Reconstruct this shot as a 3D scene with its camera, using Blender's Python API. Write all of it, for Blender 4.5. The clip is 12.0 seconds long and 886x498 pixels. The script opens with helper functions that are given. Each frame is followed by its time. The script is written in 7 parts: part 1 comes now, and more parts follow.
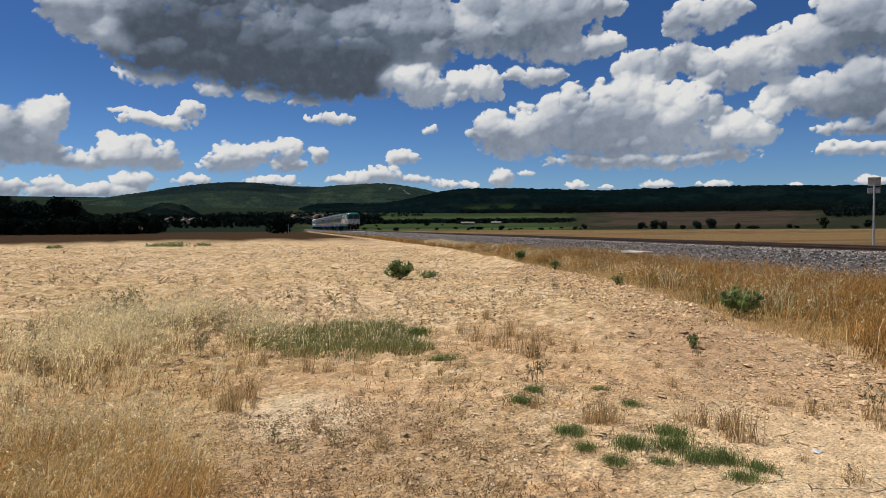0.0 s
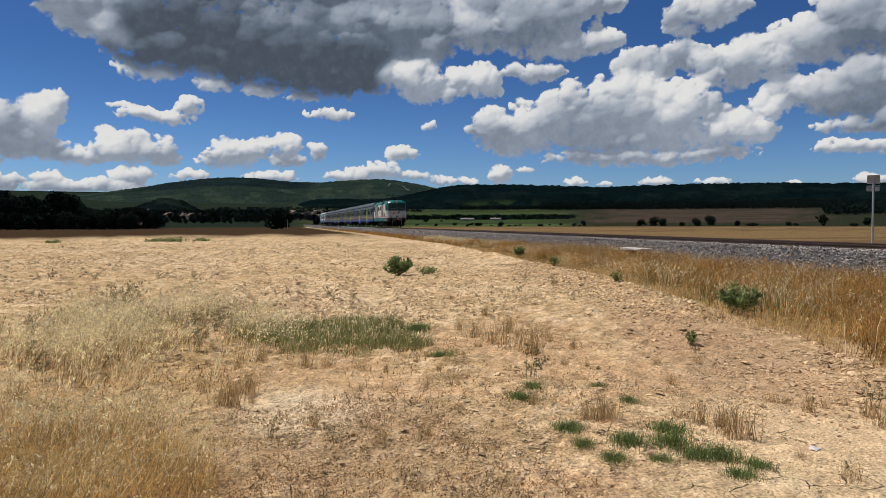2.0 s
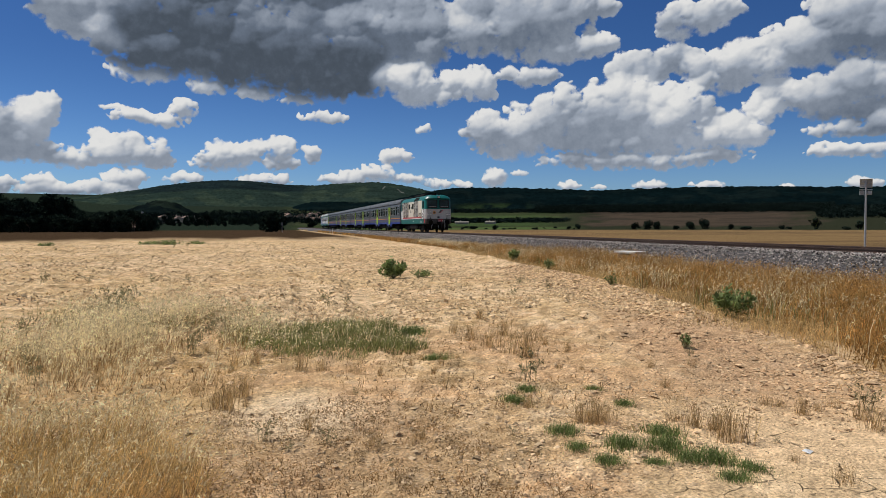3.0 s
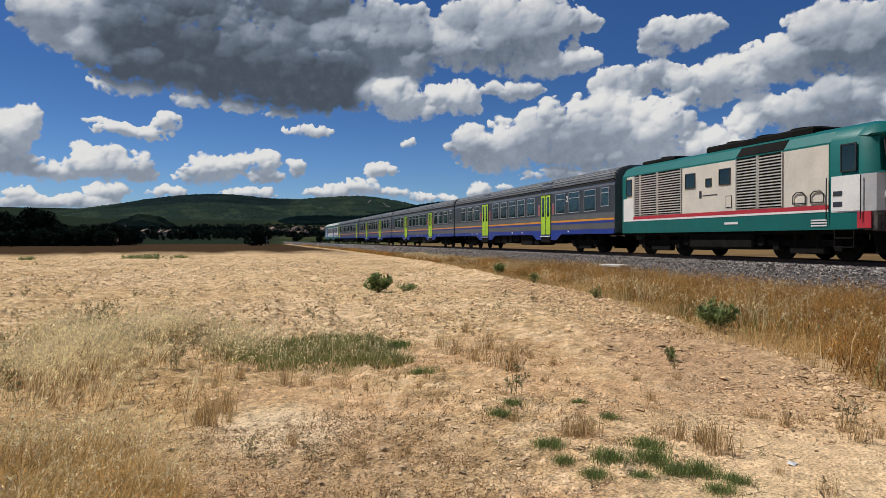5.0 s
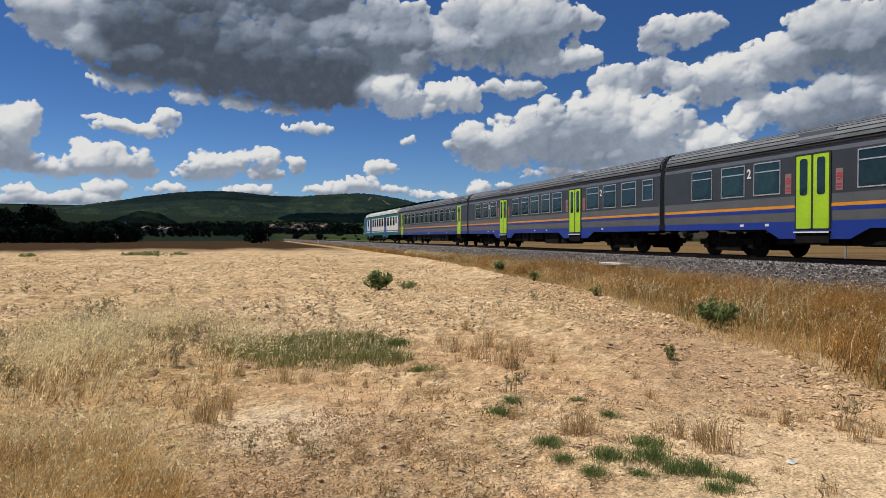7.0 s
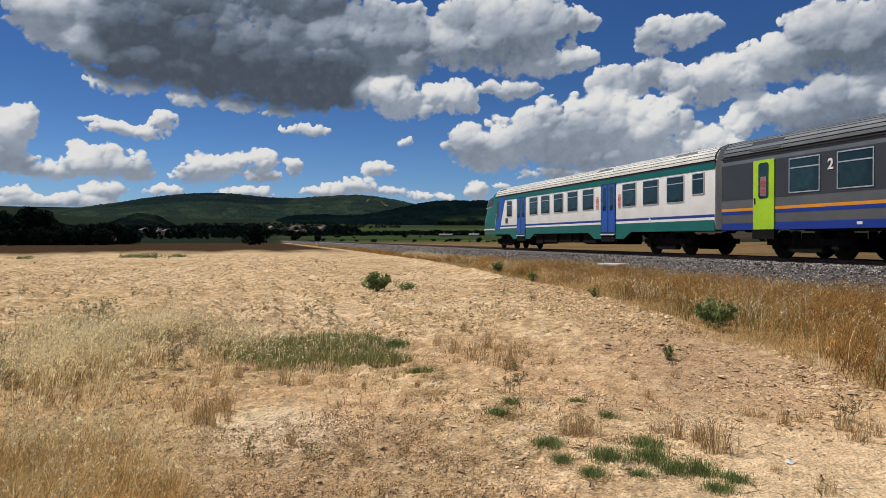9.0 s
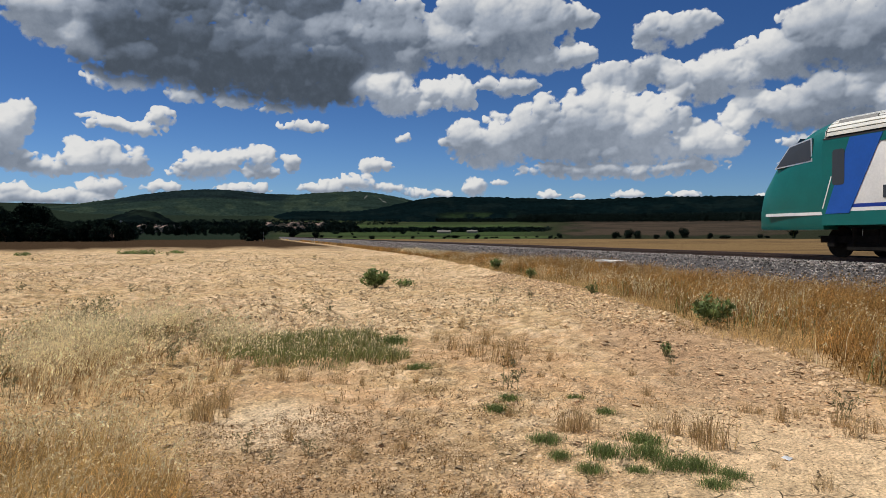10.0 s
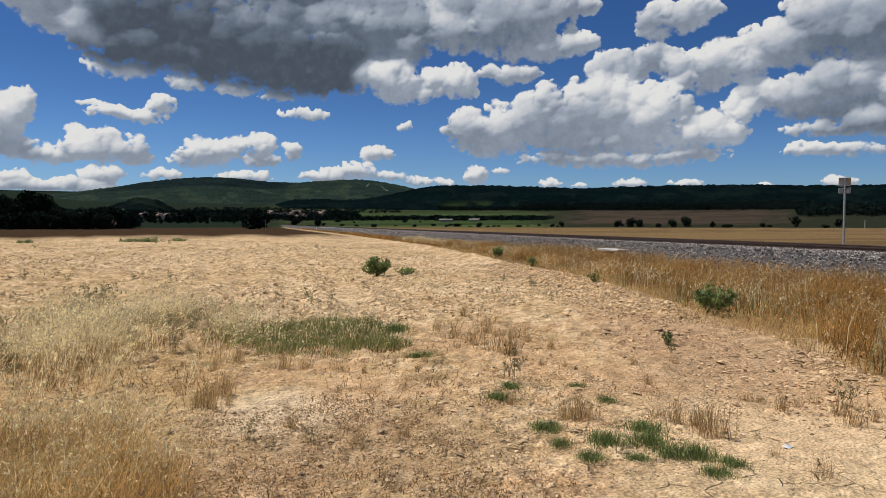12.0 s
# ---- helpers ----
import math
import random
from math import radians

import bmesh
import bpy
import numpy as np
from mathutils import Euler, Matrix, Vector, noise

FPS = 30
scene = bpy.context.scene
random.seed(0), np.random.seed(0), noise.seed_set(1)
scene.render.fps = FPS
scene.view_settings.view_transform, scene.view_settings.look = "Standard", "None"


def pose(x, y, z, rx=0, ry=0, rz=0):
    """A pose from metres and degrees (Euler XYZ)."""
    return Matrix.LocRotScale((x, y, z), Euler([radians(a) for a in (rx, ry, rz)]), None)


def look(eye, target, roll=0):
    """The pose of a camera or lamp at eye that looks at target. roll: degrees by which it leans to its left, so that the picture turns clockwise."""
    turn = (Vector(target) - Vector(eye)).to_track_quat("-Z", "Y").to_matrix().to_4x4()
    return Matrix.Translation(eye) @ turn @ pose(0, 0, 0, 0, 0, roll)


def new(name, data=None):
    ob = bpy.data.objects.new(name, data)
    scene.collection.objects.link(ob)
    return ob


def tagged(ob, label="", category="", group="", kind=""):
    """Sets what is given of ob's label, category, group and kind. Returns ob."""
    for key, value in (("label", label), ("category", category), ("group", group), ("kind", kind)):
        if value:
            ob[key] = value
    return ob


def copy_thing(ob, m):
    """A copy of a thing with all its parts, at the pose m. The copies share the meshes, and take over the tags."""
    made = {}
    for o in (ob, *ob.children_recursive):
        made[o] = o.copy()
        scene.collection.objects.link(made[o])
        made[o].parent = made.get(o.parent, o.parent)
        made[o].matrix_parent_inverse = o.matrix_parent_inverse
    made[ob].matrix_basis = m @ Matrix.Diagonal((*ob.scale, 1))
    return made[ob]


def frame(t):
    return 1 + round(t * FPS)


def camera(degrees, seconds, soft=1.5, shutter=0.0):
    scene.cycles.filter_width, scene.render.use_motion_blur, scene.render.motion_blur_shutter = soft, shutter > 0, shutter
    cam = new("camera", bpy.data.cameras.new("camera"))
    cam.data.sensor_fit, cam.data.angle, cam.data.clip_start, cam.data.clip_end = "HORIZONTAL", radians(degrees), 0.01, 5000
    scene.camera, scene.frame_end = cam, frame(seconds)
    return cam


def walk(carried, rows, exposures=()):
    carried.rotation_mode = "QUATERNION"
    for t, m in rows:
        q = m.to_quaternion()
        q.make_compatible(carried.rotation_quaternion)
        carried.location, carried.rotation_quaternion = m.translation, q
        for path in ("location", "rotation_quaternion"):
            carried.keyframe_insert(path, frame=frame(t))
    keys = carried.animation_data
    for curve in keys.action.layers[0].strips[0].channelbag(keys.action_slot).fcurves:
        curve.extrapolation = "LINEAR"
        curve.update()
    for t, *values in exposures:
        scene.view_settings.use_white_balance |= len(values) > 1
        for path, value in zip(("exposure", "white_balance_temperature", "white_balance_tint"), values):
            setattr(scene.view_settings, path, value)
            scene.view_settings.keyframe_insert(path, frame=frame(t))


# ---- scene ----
EYE = (0.0, 0.0, 1.6)


def aim(yaw, pitch, roll):
    """A pose at the eye: degrees to the right of the track's line, upwards, and of lean."""
    a, b = radians(yaw), radians(pitch)
    way = Vector((math.sin(a) * math.cos(b), math.cos(a) * math.cos(b), math.sin(b)))
    return look(EYE, Vector(EYE) + way * 10.0, roll)


cam = camera(64.2, 12.0, soft=0.75)
walk(cam, [
    (0.0, aim(13.552, -1.810, -0.354)), (0.5, aim(13.601, -1.882, -0.294)), (1.0, aim(13.677, -2.070, -0.121)),
    (1.5, aim(13.689, -2.179, -0.072)), (2.0, aim(13.621, -2.121, -0.130)), (2.5, aim(13.746, -2.005, -0.158)),
    (3.0, aim(14.057, -1.869, -0.074)), (5.0, aim(15.225, -0.769, -0.119)), (5.5, aim(15.164, -0.699, -0.071)),
    (6.0, aim(15.165, -0.752, 0.029)), (6.5, aim(15.217, -0.841, 0.091)), (7.0, aim(15.215, -0.949, 0.048)),
    (9.0, aim(15.361, -0.853, -0.137)), (9.5, aim(15.473, -0.965, -0.106)), (10.0, aim(15.507, -1.125, -0.106)),
    (10.5, aim(15.466, -1.352, -0.055)), (11.0, aim(15.405, -1.586, 0.022)), (11.5, aim(15.341, -1.809, -0.011)),
    (12.0, aim(15.353, -2.068, 0.0)),
], exposures=[(0.0, -0.06), (12.0, -0.06)])

# ---- light ----
SUN_AZ, SUN_EL = -48.0, 56.0     # degrees from the track's line (negative: to the left of it), and above the horizon
world = bpy.data.worlds.new("daylight")
scene.world = world
world.use_nodes = True
wn = world.node_tree.nodes
sky = wn.new("ShaderNodeTexSky")
sky.sky_type = "NISHITA"
sky.sun_disc = False
sky.sun_elevation = radians(SUN_EL)
sky.sun_rotation = radians(SUN_AZ)
sky.altitude = 300
sky.air_density, sky.dust_density, sky.ozone_density = 1.0, 0.1, 2.0
deep = wn.new("ShaderNodeHueSaturation")
deep.inputs["Saturation"].default_value = 1.18
world.node_tree.links.new(sky.outputs[0], deep.inputs["Color"])
clear_air = wn.new("ShaderNodeVectorMath")
clear_air.operation = "MULTIPLY"
clear_air.inputs[1].default_value = (0.68, 0.97, 1.50)
world.node_tree.links.new(deep.outputs[0], clear_air.inputs[0])
# pale haze low over the horizon
sky_dir = wn.new("ShaderNodeTexCoord")
sky_up = wn.new("ShaderNodeSeparateXYZ")
world.node_tree.links.new(sky_dir.outputs["Generated"], sky_up.inputs[0])
haze = wn.new("ShaderNodeMapRange")
haze.interpolation_type = "SMOOTHSTEP"
haze.inputs["From Min"].default_value, haze.inputs["From Max"].default_value = 0.02, 0.24
haze.inputs["To Min"].default_value, haze.inputs["To Max"].default_value = 1.42, 1.0
world.node_tree.links.new(sky_up.outputs["Z"], haze.inputs["Value"])
hazy = wn.new("ShaderNodeVectorMath")
hazy.operation = "SCALE"
world.node_tree.links.new(clear_air.outputs[0], hazy.inputs[0])
world.node_tree.links.new(haze.outputs["Result"], hazy.inputs["Scale"])
# grey broken cloud over the rest of the sky, above and behind the cloud backdrop
drift = wn.new("ShaderNodeTexNoise")
drift.inputs["Scale"].default_value, drift.inputs["Detail"].default_value = 2.6, 5.0
world.node_tree.links.new(sky_dir.outputs["Generated"], drift.inputs["Vector"])
overcast = wn.new("ShaderNodeMapRange")
overcast.interpolation_type = "SMOOTHSTEP"
overcast.inputs["From Min"].default_value, overcast.inputs["From Max"].default_value = 0.44, 0.56
world.node_tree.links.new(drift.outputs["Fac"], overcast.inputs["Value"])
ahead = wn.new("ShaderNodeVectorMath")
ahead.operation = "DOT_PRODUCT"
ahead.inputs[1].default_value = (math.sin(radians(15)), math.cos(radians(15)), -0.75)
world.node_tree.links.new(sky_dir.outputs["Generated"], ahead.inputs[0])
beyond = wn.new("ShaderNodeMapRange")
beyond.interpolation_type = "SMOOTHSTEP"
beyond.inputs["From Min"].default_value, beyond.inputs["From Max"].default_value = 0.50, 0.20
world.node_tree.links.new(ahead.outputs["Value"], beyond.inputs["Value"])
share = wn.new("ShaderNodeMath")
share.operation = "MULTIPLY"
world.node_tree.links.new(overcast.outputs["Result"], share.inputs[0])
world.node_tree.links.new(beyond.outputs["Result"], share.inputs[1])
clouded = wn.new("ShaderNodeMix")
clouded.data_type = "RGBA"
world.node_tree.links.new(share.outputs[0], clouded.inputs["Factor"])
world.node_tree.links.new(hazy.outputs[0], clouded.inputs[6])
clouded.inputs[7].default_value = (3.4, 4.0, 4.9, 1)
world.node_tree.links.new(clouded.outputs[2], wn["Background"].inputs["Color"])
wn["Background"].inputs["Strength"].default_value = 0.040
sun = new("sun", bpy.data.lights.new("sun", "SUN"))
sun.data.energy, sun.data.angle, sun.data.color = 4.3, radians(0.5), (1.0, 0.970, 0.925)
_a, _e = radians(SUN_AZ), radians(SUN_EL)
sun.matrix_world = look((0, 0, 80), (-math.sin(_a) * math.cos(_e), -math.cos(_a) * math.cos(_e), 80 - math.sin(_e)))


# ---- materials ----
def material(name, colour, rough=0.8, metal=0.0, grain=0.25, scale=8.0, wear=0.15, wear_scale=0.7, bump=0.2, bump_scale=30.0,
             attribute="", island=0.0, spread=0.0, spec=0.5, fine=0.0, fine_scale=60.0, emit=None, emit_strength=0.0, translucent=0.0):
    """A surface with grain and larger stains, in real-world size. attribute: a colour layer of the mesh instead of the one colour;
    island: how far pieces of a joined mesh differ in brightness; spread: how far objects differ."""
    m = bpy.data.materials.new(name)
    m.use_nodes = True
    nt = m.node_tree
    nodes, link = nt.nodes, nt.links.new
    b = nodes["Principled BSDF"]
    b.inputs["Roughness"].default_value = rough
    b.inputs["Metallic"].default_value = metal
    b.inputs["Specular IOR Level"].default_value = spec
    geo = nodes.new("ShaderNodeNewGeometry")
    tc = nodes.new("ShaderNodeTexCoord")

    def noise_tex(sc, detail=4.0):
        n = nodes.new("ShaderNodeTexNoise")
        n.inputs["Scale"].default_value, n.inputs["Detail"].default_value = sc, detail
        link(tc.outputs["Object"], n.inputs["Vector"])
        return n.outputs["Fac"]

    def ranged(value, low, high, lo=0.25, hi=0.75):
        r = nodes.new("ShaderNodeMapRange")
        r.inputs["From Min"].default_value, r.inputs["From Max"].default_value = lo, hi
        r.inputs["To Min"].default_value, r.inputs["To Max"].default_value = low, high
        link(value, r.inputs["Value"])
        return r.outputs["Result"]

    def times(a, c):
        n = nodes.new("ShaderNodeMath")
        n.operation = "MULTIPLY"
        link(a, n.inputs[0])
        link(c, n.inputs[1])
        return n.outputs[0]

    fac = times(ranged(noise_tex(scale), 1 - grain, 1 + grain), ranged(noise_tex(wear_scale, 3.0), 1 - wear, 1 + wear))
    if fine:
        fac = times(fac, ranged(noise_tex(fine_scale, 5.0), 1 - fine, 1 + fine, 0.3, 0.7))
    if island:
        fac = times(fac, ranged(geo.outputs["Random Per Island"], 1 - island, 1 + island, 0, 1))
    if spread:
        oi = nodes.new("ShaderNodeObjectInfo")
        fac = times(fac, ranged(oi.outputs["Random"], 1 - spread, 1 + spread, 0, 1))
    mix = nodes.new("ShaderNodeVectorMath")
    mix.operation = "SCALE"
    if attribute:
        at = nodes.new("ShaderNodeAttribute")
        at.attribute_name = attribute
        link(at.outputs["Color"], mix.inputs[0])
    else:
        mix.inputs[0].default_value = colour
    link(fac, mix.inputs["Scale"])
    link(mix.outputs[0], b.inputs["Base Color"])
    if bump:
        bp = nodes.new("ShaderNodeBump")
        bp.inputs["Strength"].default_value = bump
        bp.inputs["Distance"].default_value = 0.6 / bump_scale
        link(noise_tex(bump_scale, 6.0), bp.inputs["Height"])
        link(bp.outputs[0], b.inputs["Normal"])
    if emit:
        b.inputs["Emission Color"].default_value = (*emit, 1)
        b.inputs["Emission Strength"].default_value = emit_strength
    if translucent:
        tr = nodes.new("ShaderNodeBsdfTranslucent")
        link(mix.outputs[0], tr.inputs["Color"])
        ms = nodes.new("ShaderNodeMixShader")
        ms.inputs[0].default_value = translucent
        link(b.outputs[0], ms.inputs[1])
        link(tr.outputs[0], ms.inputs[2])
        link(ms.outputs[0], nodes["Material Output"].inputs["Surface"])
    return m


def paint(name, colour, rough=0.4, wear=0.12, grain=0.06, bump=0.03):
    return material(name, colour, rough, 0.0, grain, 14.0, wear, 1.3, bump, 3.0)


def soil():
    """Dry crumbly soil: clods at two sizes, dusty flats, shrinkage cracks; the tint layer of the mesh gives its colour."""
    m = bpy.data.materials.new("land")
    m.use_nodes = True
    nodes, link = m.node_tree.nodes, m.node_tree.links.new
    b = nodes["Principled BSDF"]
    b.inputs["Roughness"].default_value, b.inputs["Specular IOR Level"].default_value = 0.95, 0.0
    tc = nodes.new("ShaderNodeTexCoord")

    def noise_tex(scale, detail, rough=0.5):
        n = nodes.new("ShaderNodeTexNoise")
        n.inputs["Scale"].default_value, n.inputs["Detail"].default_value, n.inputs["Roughness"].default_value = scale, detail, rough
        link(tc.outputs["Object"], n.inputs["Vector"])
        return n.outputs["Fac"]

    def cells(scale, feature="F1"):
        n = nodes.new("ShaderNodeTexVoronoi")
        n.feature = feature
        n.inputs["Scale"].default_value = scale
        v = nodes.new("ShaderNodeVectorMath")
        v.operation = "MULTIPLY_ADD"
        w = nodes.new("ShaderNodeTexNoise")
        w.inputs["Scale"].default_value, w.inputs["Detail"].default_value = scale * 0.9, 3
        link(tc.outputs["Object"], w.inputs["Vector"])
        link(w.outputs["Color"], v.inputs[0])
        v.inputs[1].default_value = (0.9 / scale,) * 3
        link(tc.outputs["Object"], v.inputs[2])
        link(v.outputs[0], n.inputs["Vector"])
        return n

    def ranged(value, low, high, lo, hi):
        r = nodes.new("ShaderNodeMapRange")
        r.inputs["From Min"].default_value, r.inputs["From Max"].default_value = lo, hi
        r.inputs["To Min"].default_value, r.inputs["To Max"].default_value = low, high
        link(value, r.inputs["Value"])
        return r.outputs["Result"]

    def calc(op, x, y, z=None):
        n = nodes.new("ShaderNodeMath")
        n.operation = op
        for i, q in enumerate((x, y, z)):
            if q is None:
                continue
            if isinstance(q, (int, float)):
                n.inputs[i].default_value = q
            else:
                link(q, n.inputs[i])
        return n.outputs[0]

    rough_at = ranged(noise_tex(0.55, 4, 0.6), 0.15, 1.0, 0.42, 0.58)
    clod, crumb = cells(11.0), cells(34.0)
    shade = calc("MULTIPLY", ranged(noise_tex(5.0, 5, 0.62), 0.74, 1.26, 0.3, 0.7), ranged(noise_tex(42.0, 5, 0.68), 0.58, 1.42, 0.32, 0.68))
    one = nodes.new("ShaderNodeSeparateColor")
    link(crumb.outputs["Color"], one.inputs[0])
    pebble = calc("MULTIPLY", ranged(one.outputs[0], 0.0, 1.0, 0.80, 0.86), ranged(crumb.outputs["Distance"], 1.0, 0.0, 0.20, 0.42))
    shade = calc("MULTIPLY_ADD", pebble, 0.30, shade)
    crack = cells(3.4, "DISTANCE_TO_EDGE")
    open_at = ranged(noise_tex(1.5, 4, 0.6), 0.0, 0.9, 0.53, 0.62)
    slit = calc("MULTIPLY", ranged(crack.outputs["Distance"], 1.0, 0.0, 0.004, 0.028), open_at)
    shade = calc("MULTIPLY", shade, calc("MULTIPLY_ADD", slit, -0.62, 1.0))
    mix = nodes.new("ShaderNodeVectorMath")
    mix.operation = "SCALE"
    at = nodes.new("ShaderNodeAttribute")
    at.attribute_name = "tint"
    link(at.outputs["Color"], mix.inputs[0])
    link(calc("MULTIPLY", shade, 1.12), mix.inputs["Scale"])
    link(mix.outputs[0], b.inputs["Base Color"])
    h = calc("MULTIPLY", ranged(clod.outputs["Distance"], 1.0, 0.0, 0.0, 0.7), rough_at)
    h = calc("MULTIPLY_ADD", ranged(crumb.outputs["Distance"], 1.0, 0.0, 0.0, 0.7), 0.30, h)
    h = calc("MULTIPLY_ADD", noise_tex(30.0, 6, 0.7), 0.55, h)
    h = calc("MULTIPLY_ADD", slit, -0.8, h)
    bp = nodes.new("ShaderNodeBump")
    bp.inputs["Strength"].default_value, bp.inputs["Distance"].default_value = 0.85, 0.036
    link(h, bp.inputs["Height"])
    link(bp.outputs[0], b.inputs["Normal"])
    return m


M_LAND = soil()
M_WOODS = material("wooded_hill", (0.05, 0.07, 0.03), 0.95, grain=0.35, scale=0.06, wear=0.30, wear_scale=0.008, bump=0.0, attribute="tint", spec=0.0)
M_STONE = material("field_stone", (0.58, 0.42, 0.255), 0.95, grain=0.25, scale=40, island=0.5, spec=0.0)
M_BALLAST = material("ballast_stone", (0.33, 0.29, 0.26), 0.9, grain=0.25, scale=30, island=0.95, spec=0.25)
# much darker than the stones, to paint shade into the gaps between them
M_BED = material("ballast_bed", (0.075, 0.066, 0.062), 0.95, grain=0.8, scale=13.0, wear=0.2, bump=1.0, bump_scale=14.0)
M_RAIL = material("rusty_rail", (0.085, 0.05, 0.035), 0.65, 0.3, grain=0.4, scale=20, bump=0.3)
M_CONCRETE = material("concrete", (0.60, 0.58, 0.54), 0.9, grain=0.2, scale=25, wear=0.25, wear_scale=3.0, bump=0.3, spread=0.2)
M_STEEL = material("galvanised_steel", (0.55, 0.56, 0.57), 0.45, 0.6, grain=0.12, scale=30, bump=0.05)
M_DRY = material("dry_grass", (0.45, 0.26, 0.085), 0.85, grain=0.3, scale=2.0, wear=0.5, wear_scale=0.7, bump=0, island=0.55, spec=0.2, translucent=0.35)
M_STRAW = material("straw", (0.60, 0.43, 0.20), 0.85, grain=0.2, scale=2.0, wear=0.2, bump=0, island=0.5, spec=0.2, translucent=0.35)
M_TUFT = material("brown_straw", (0.47, 0.33, 0.155), 0.85, grain=0.2, scale=2.0, wear=0.2, bump=0, island=0.55, spec=0.2, translucent=0.35)
M_GOLD = material("golden_grass", (0.58, 0.40, 0.165), 0.85, grain=0.2, scale=2.0, wear=0.3, wear_scale=1.5, bump=0, island=0.6, spec=0.2, translucent=0.4)
M_OAT = material("pale_oat_grass", (0.88, 0.76, 0.47), 0.85, grain=0.2, scale=2.0, wear=0.3, wear_scale=0.8, bump=0, island=0.45, spec=0.2, translucent=0.45)
M_GREEN = material("green_grass", (0.23, 0.245, 0.085), 0.8, grain=0.25, scale=3.0, wear=0.25, wear_scale=1.0, bump=0, island=0.5, spec=0.25, translucent=0.3)
M_LEAF = material("weed_leaf", (0.22, 0.28, 0.10), 0.7, grain=0.25, scale=6.0, bump=0, island=0.5, spec=0.3, translucent=0.45)
M_CROWN = material("tree_leaves", (0.022, 0.034, 0.024), 0.8, grain=0.3, scale=1.0, wear=0.3, wear_scale=0.2, bump=0, island=0.5, spread=0.3, spec=0.0)
M_FARWOOD = material("far_leaves", (0.014, 0.023, 0.019), 0.9, grain=0.3, scale=0.2, wear=0.3, wear_scale=0.02, bump=0, island=0.4, spec=0.0)
M_BARK = material("bark", (0.11, 0.08, 0.055), 0.95, grain=0.4, scale=6.0, bump=0.5)
M_WALL = material("house_plaster", (0.42, 0.37, 0.30), 0.9, grain=0.15, scale=1.0, wear=0.3, wear_scale=0.15, bump=0.1, spread=0.4)
M_ROOF = material("clay_roof", (0.20, 0.125, 0.09), 0.9, grain=0.3, scale=1.5, bump=0.2, spread=0.3)
M_DARK = material("dark_opening", (0.03, 0.03, 0.03), 0.5, bump=0)
P_GREY = paint("mid_grey_paint", (0.118, 0.130, 0.142))
P_BAND = paint("anthracite_paint", (0.040, 0.046, 0.053))
# near-black roof under the ribs: the shade of the grooves is in its colour
P_GROOVE_SHADE = paint("roof_groove_shade", (0.014, 0.014, 0.015), 0.8, 0.3)
P_BLUE = paint("blue_paint", (0.005, 0.035, 0.27))
P_RIB = paint("rib_grey_paint", (0.125, 0.135, 0.142), 0.55, 0.25)
P_NOTICE = paint("faded_red_notice", (0.30, 0.17, 0.17))
P_PALE_NOTICE = paint("pale_red_notice", (0.66, 0.40, 0.38))
P_ORANGE = paint("orange_paint", (0.75, 0.30, 0.02))
P_LIME = paint("lime_paint", (0.42, 0.68, 0.02))
P_WHITE = paint("white_paint", (0.84, 0.83, 0.80), wear=0.08)
P_CREAM = paint("cream_paint", (0.72, 0.67, 0.57), wear=0.12)
P_TEAL = paint("teal_paint", (0.0, 0.13, 0.115))
P_RED = paint("red_paint", (0.50, 0.03, 0.045))
P_DOORBLUE = paint("door_blue_paint", (0.01, 0.09, 0.42))
P_BLACK = material("grimy_black_steel", (0.010, 0.009, 0.008), 0.9, 0.0, spec=0.12, grain=0.4, scale=7.0, wear=0.4, wear_scale=1.5, bump=0.3)
P_RUBBER = material("black_rubber", (0.02, 0.02, 0.02), 0.8, bump=0.1)
P_GRIME = material("grimy_front_metal", (0.085, 0.075, 0.068), 0.85, grain=0.5, scale=5.0, wear=0.5, wear_scale=1.6, bump=0.2, spec=0.2)
P_GRILLE = material("grille_metal", (0.62, 0.60, 0.55), 0.5, 0.2, grain=0.15, bump=0.05)
P_FRAME = material("window_frame_metal", (0.60, 0.62, 0.63), 0.4, 0.5, grain=0.1, bump=0.02)
P_LAMP = material("lamp_glass", (0.75, 0.75, 0.72), 0.15, grain=0.05, bump=0)
# tinted, with uneven tone put into the colour for reflections in the panes
P_GLASS = material("tinted_glass", (0.015, 0.034, 0.034), 0.07, grain=0.75, scale=1.3, wear=0.6, wear_scale=0.5, bump=0.06, bump_scale=1.6, spread=0.5)


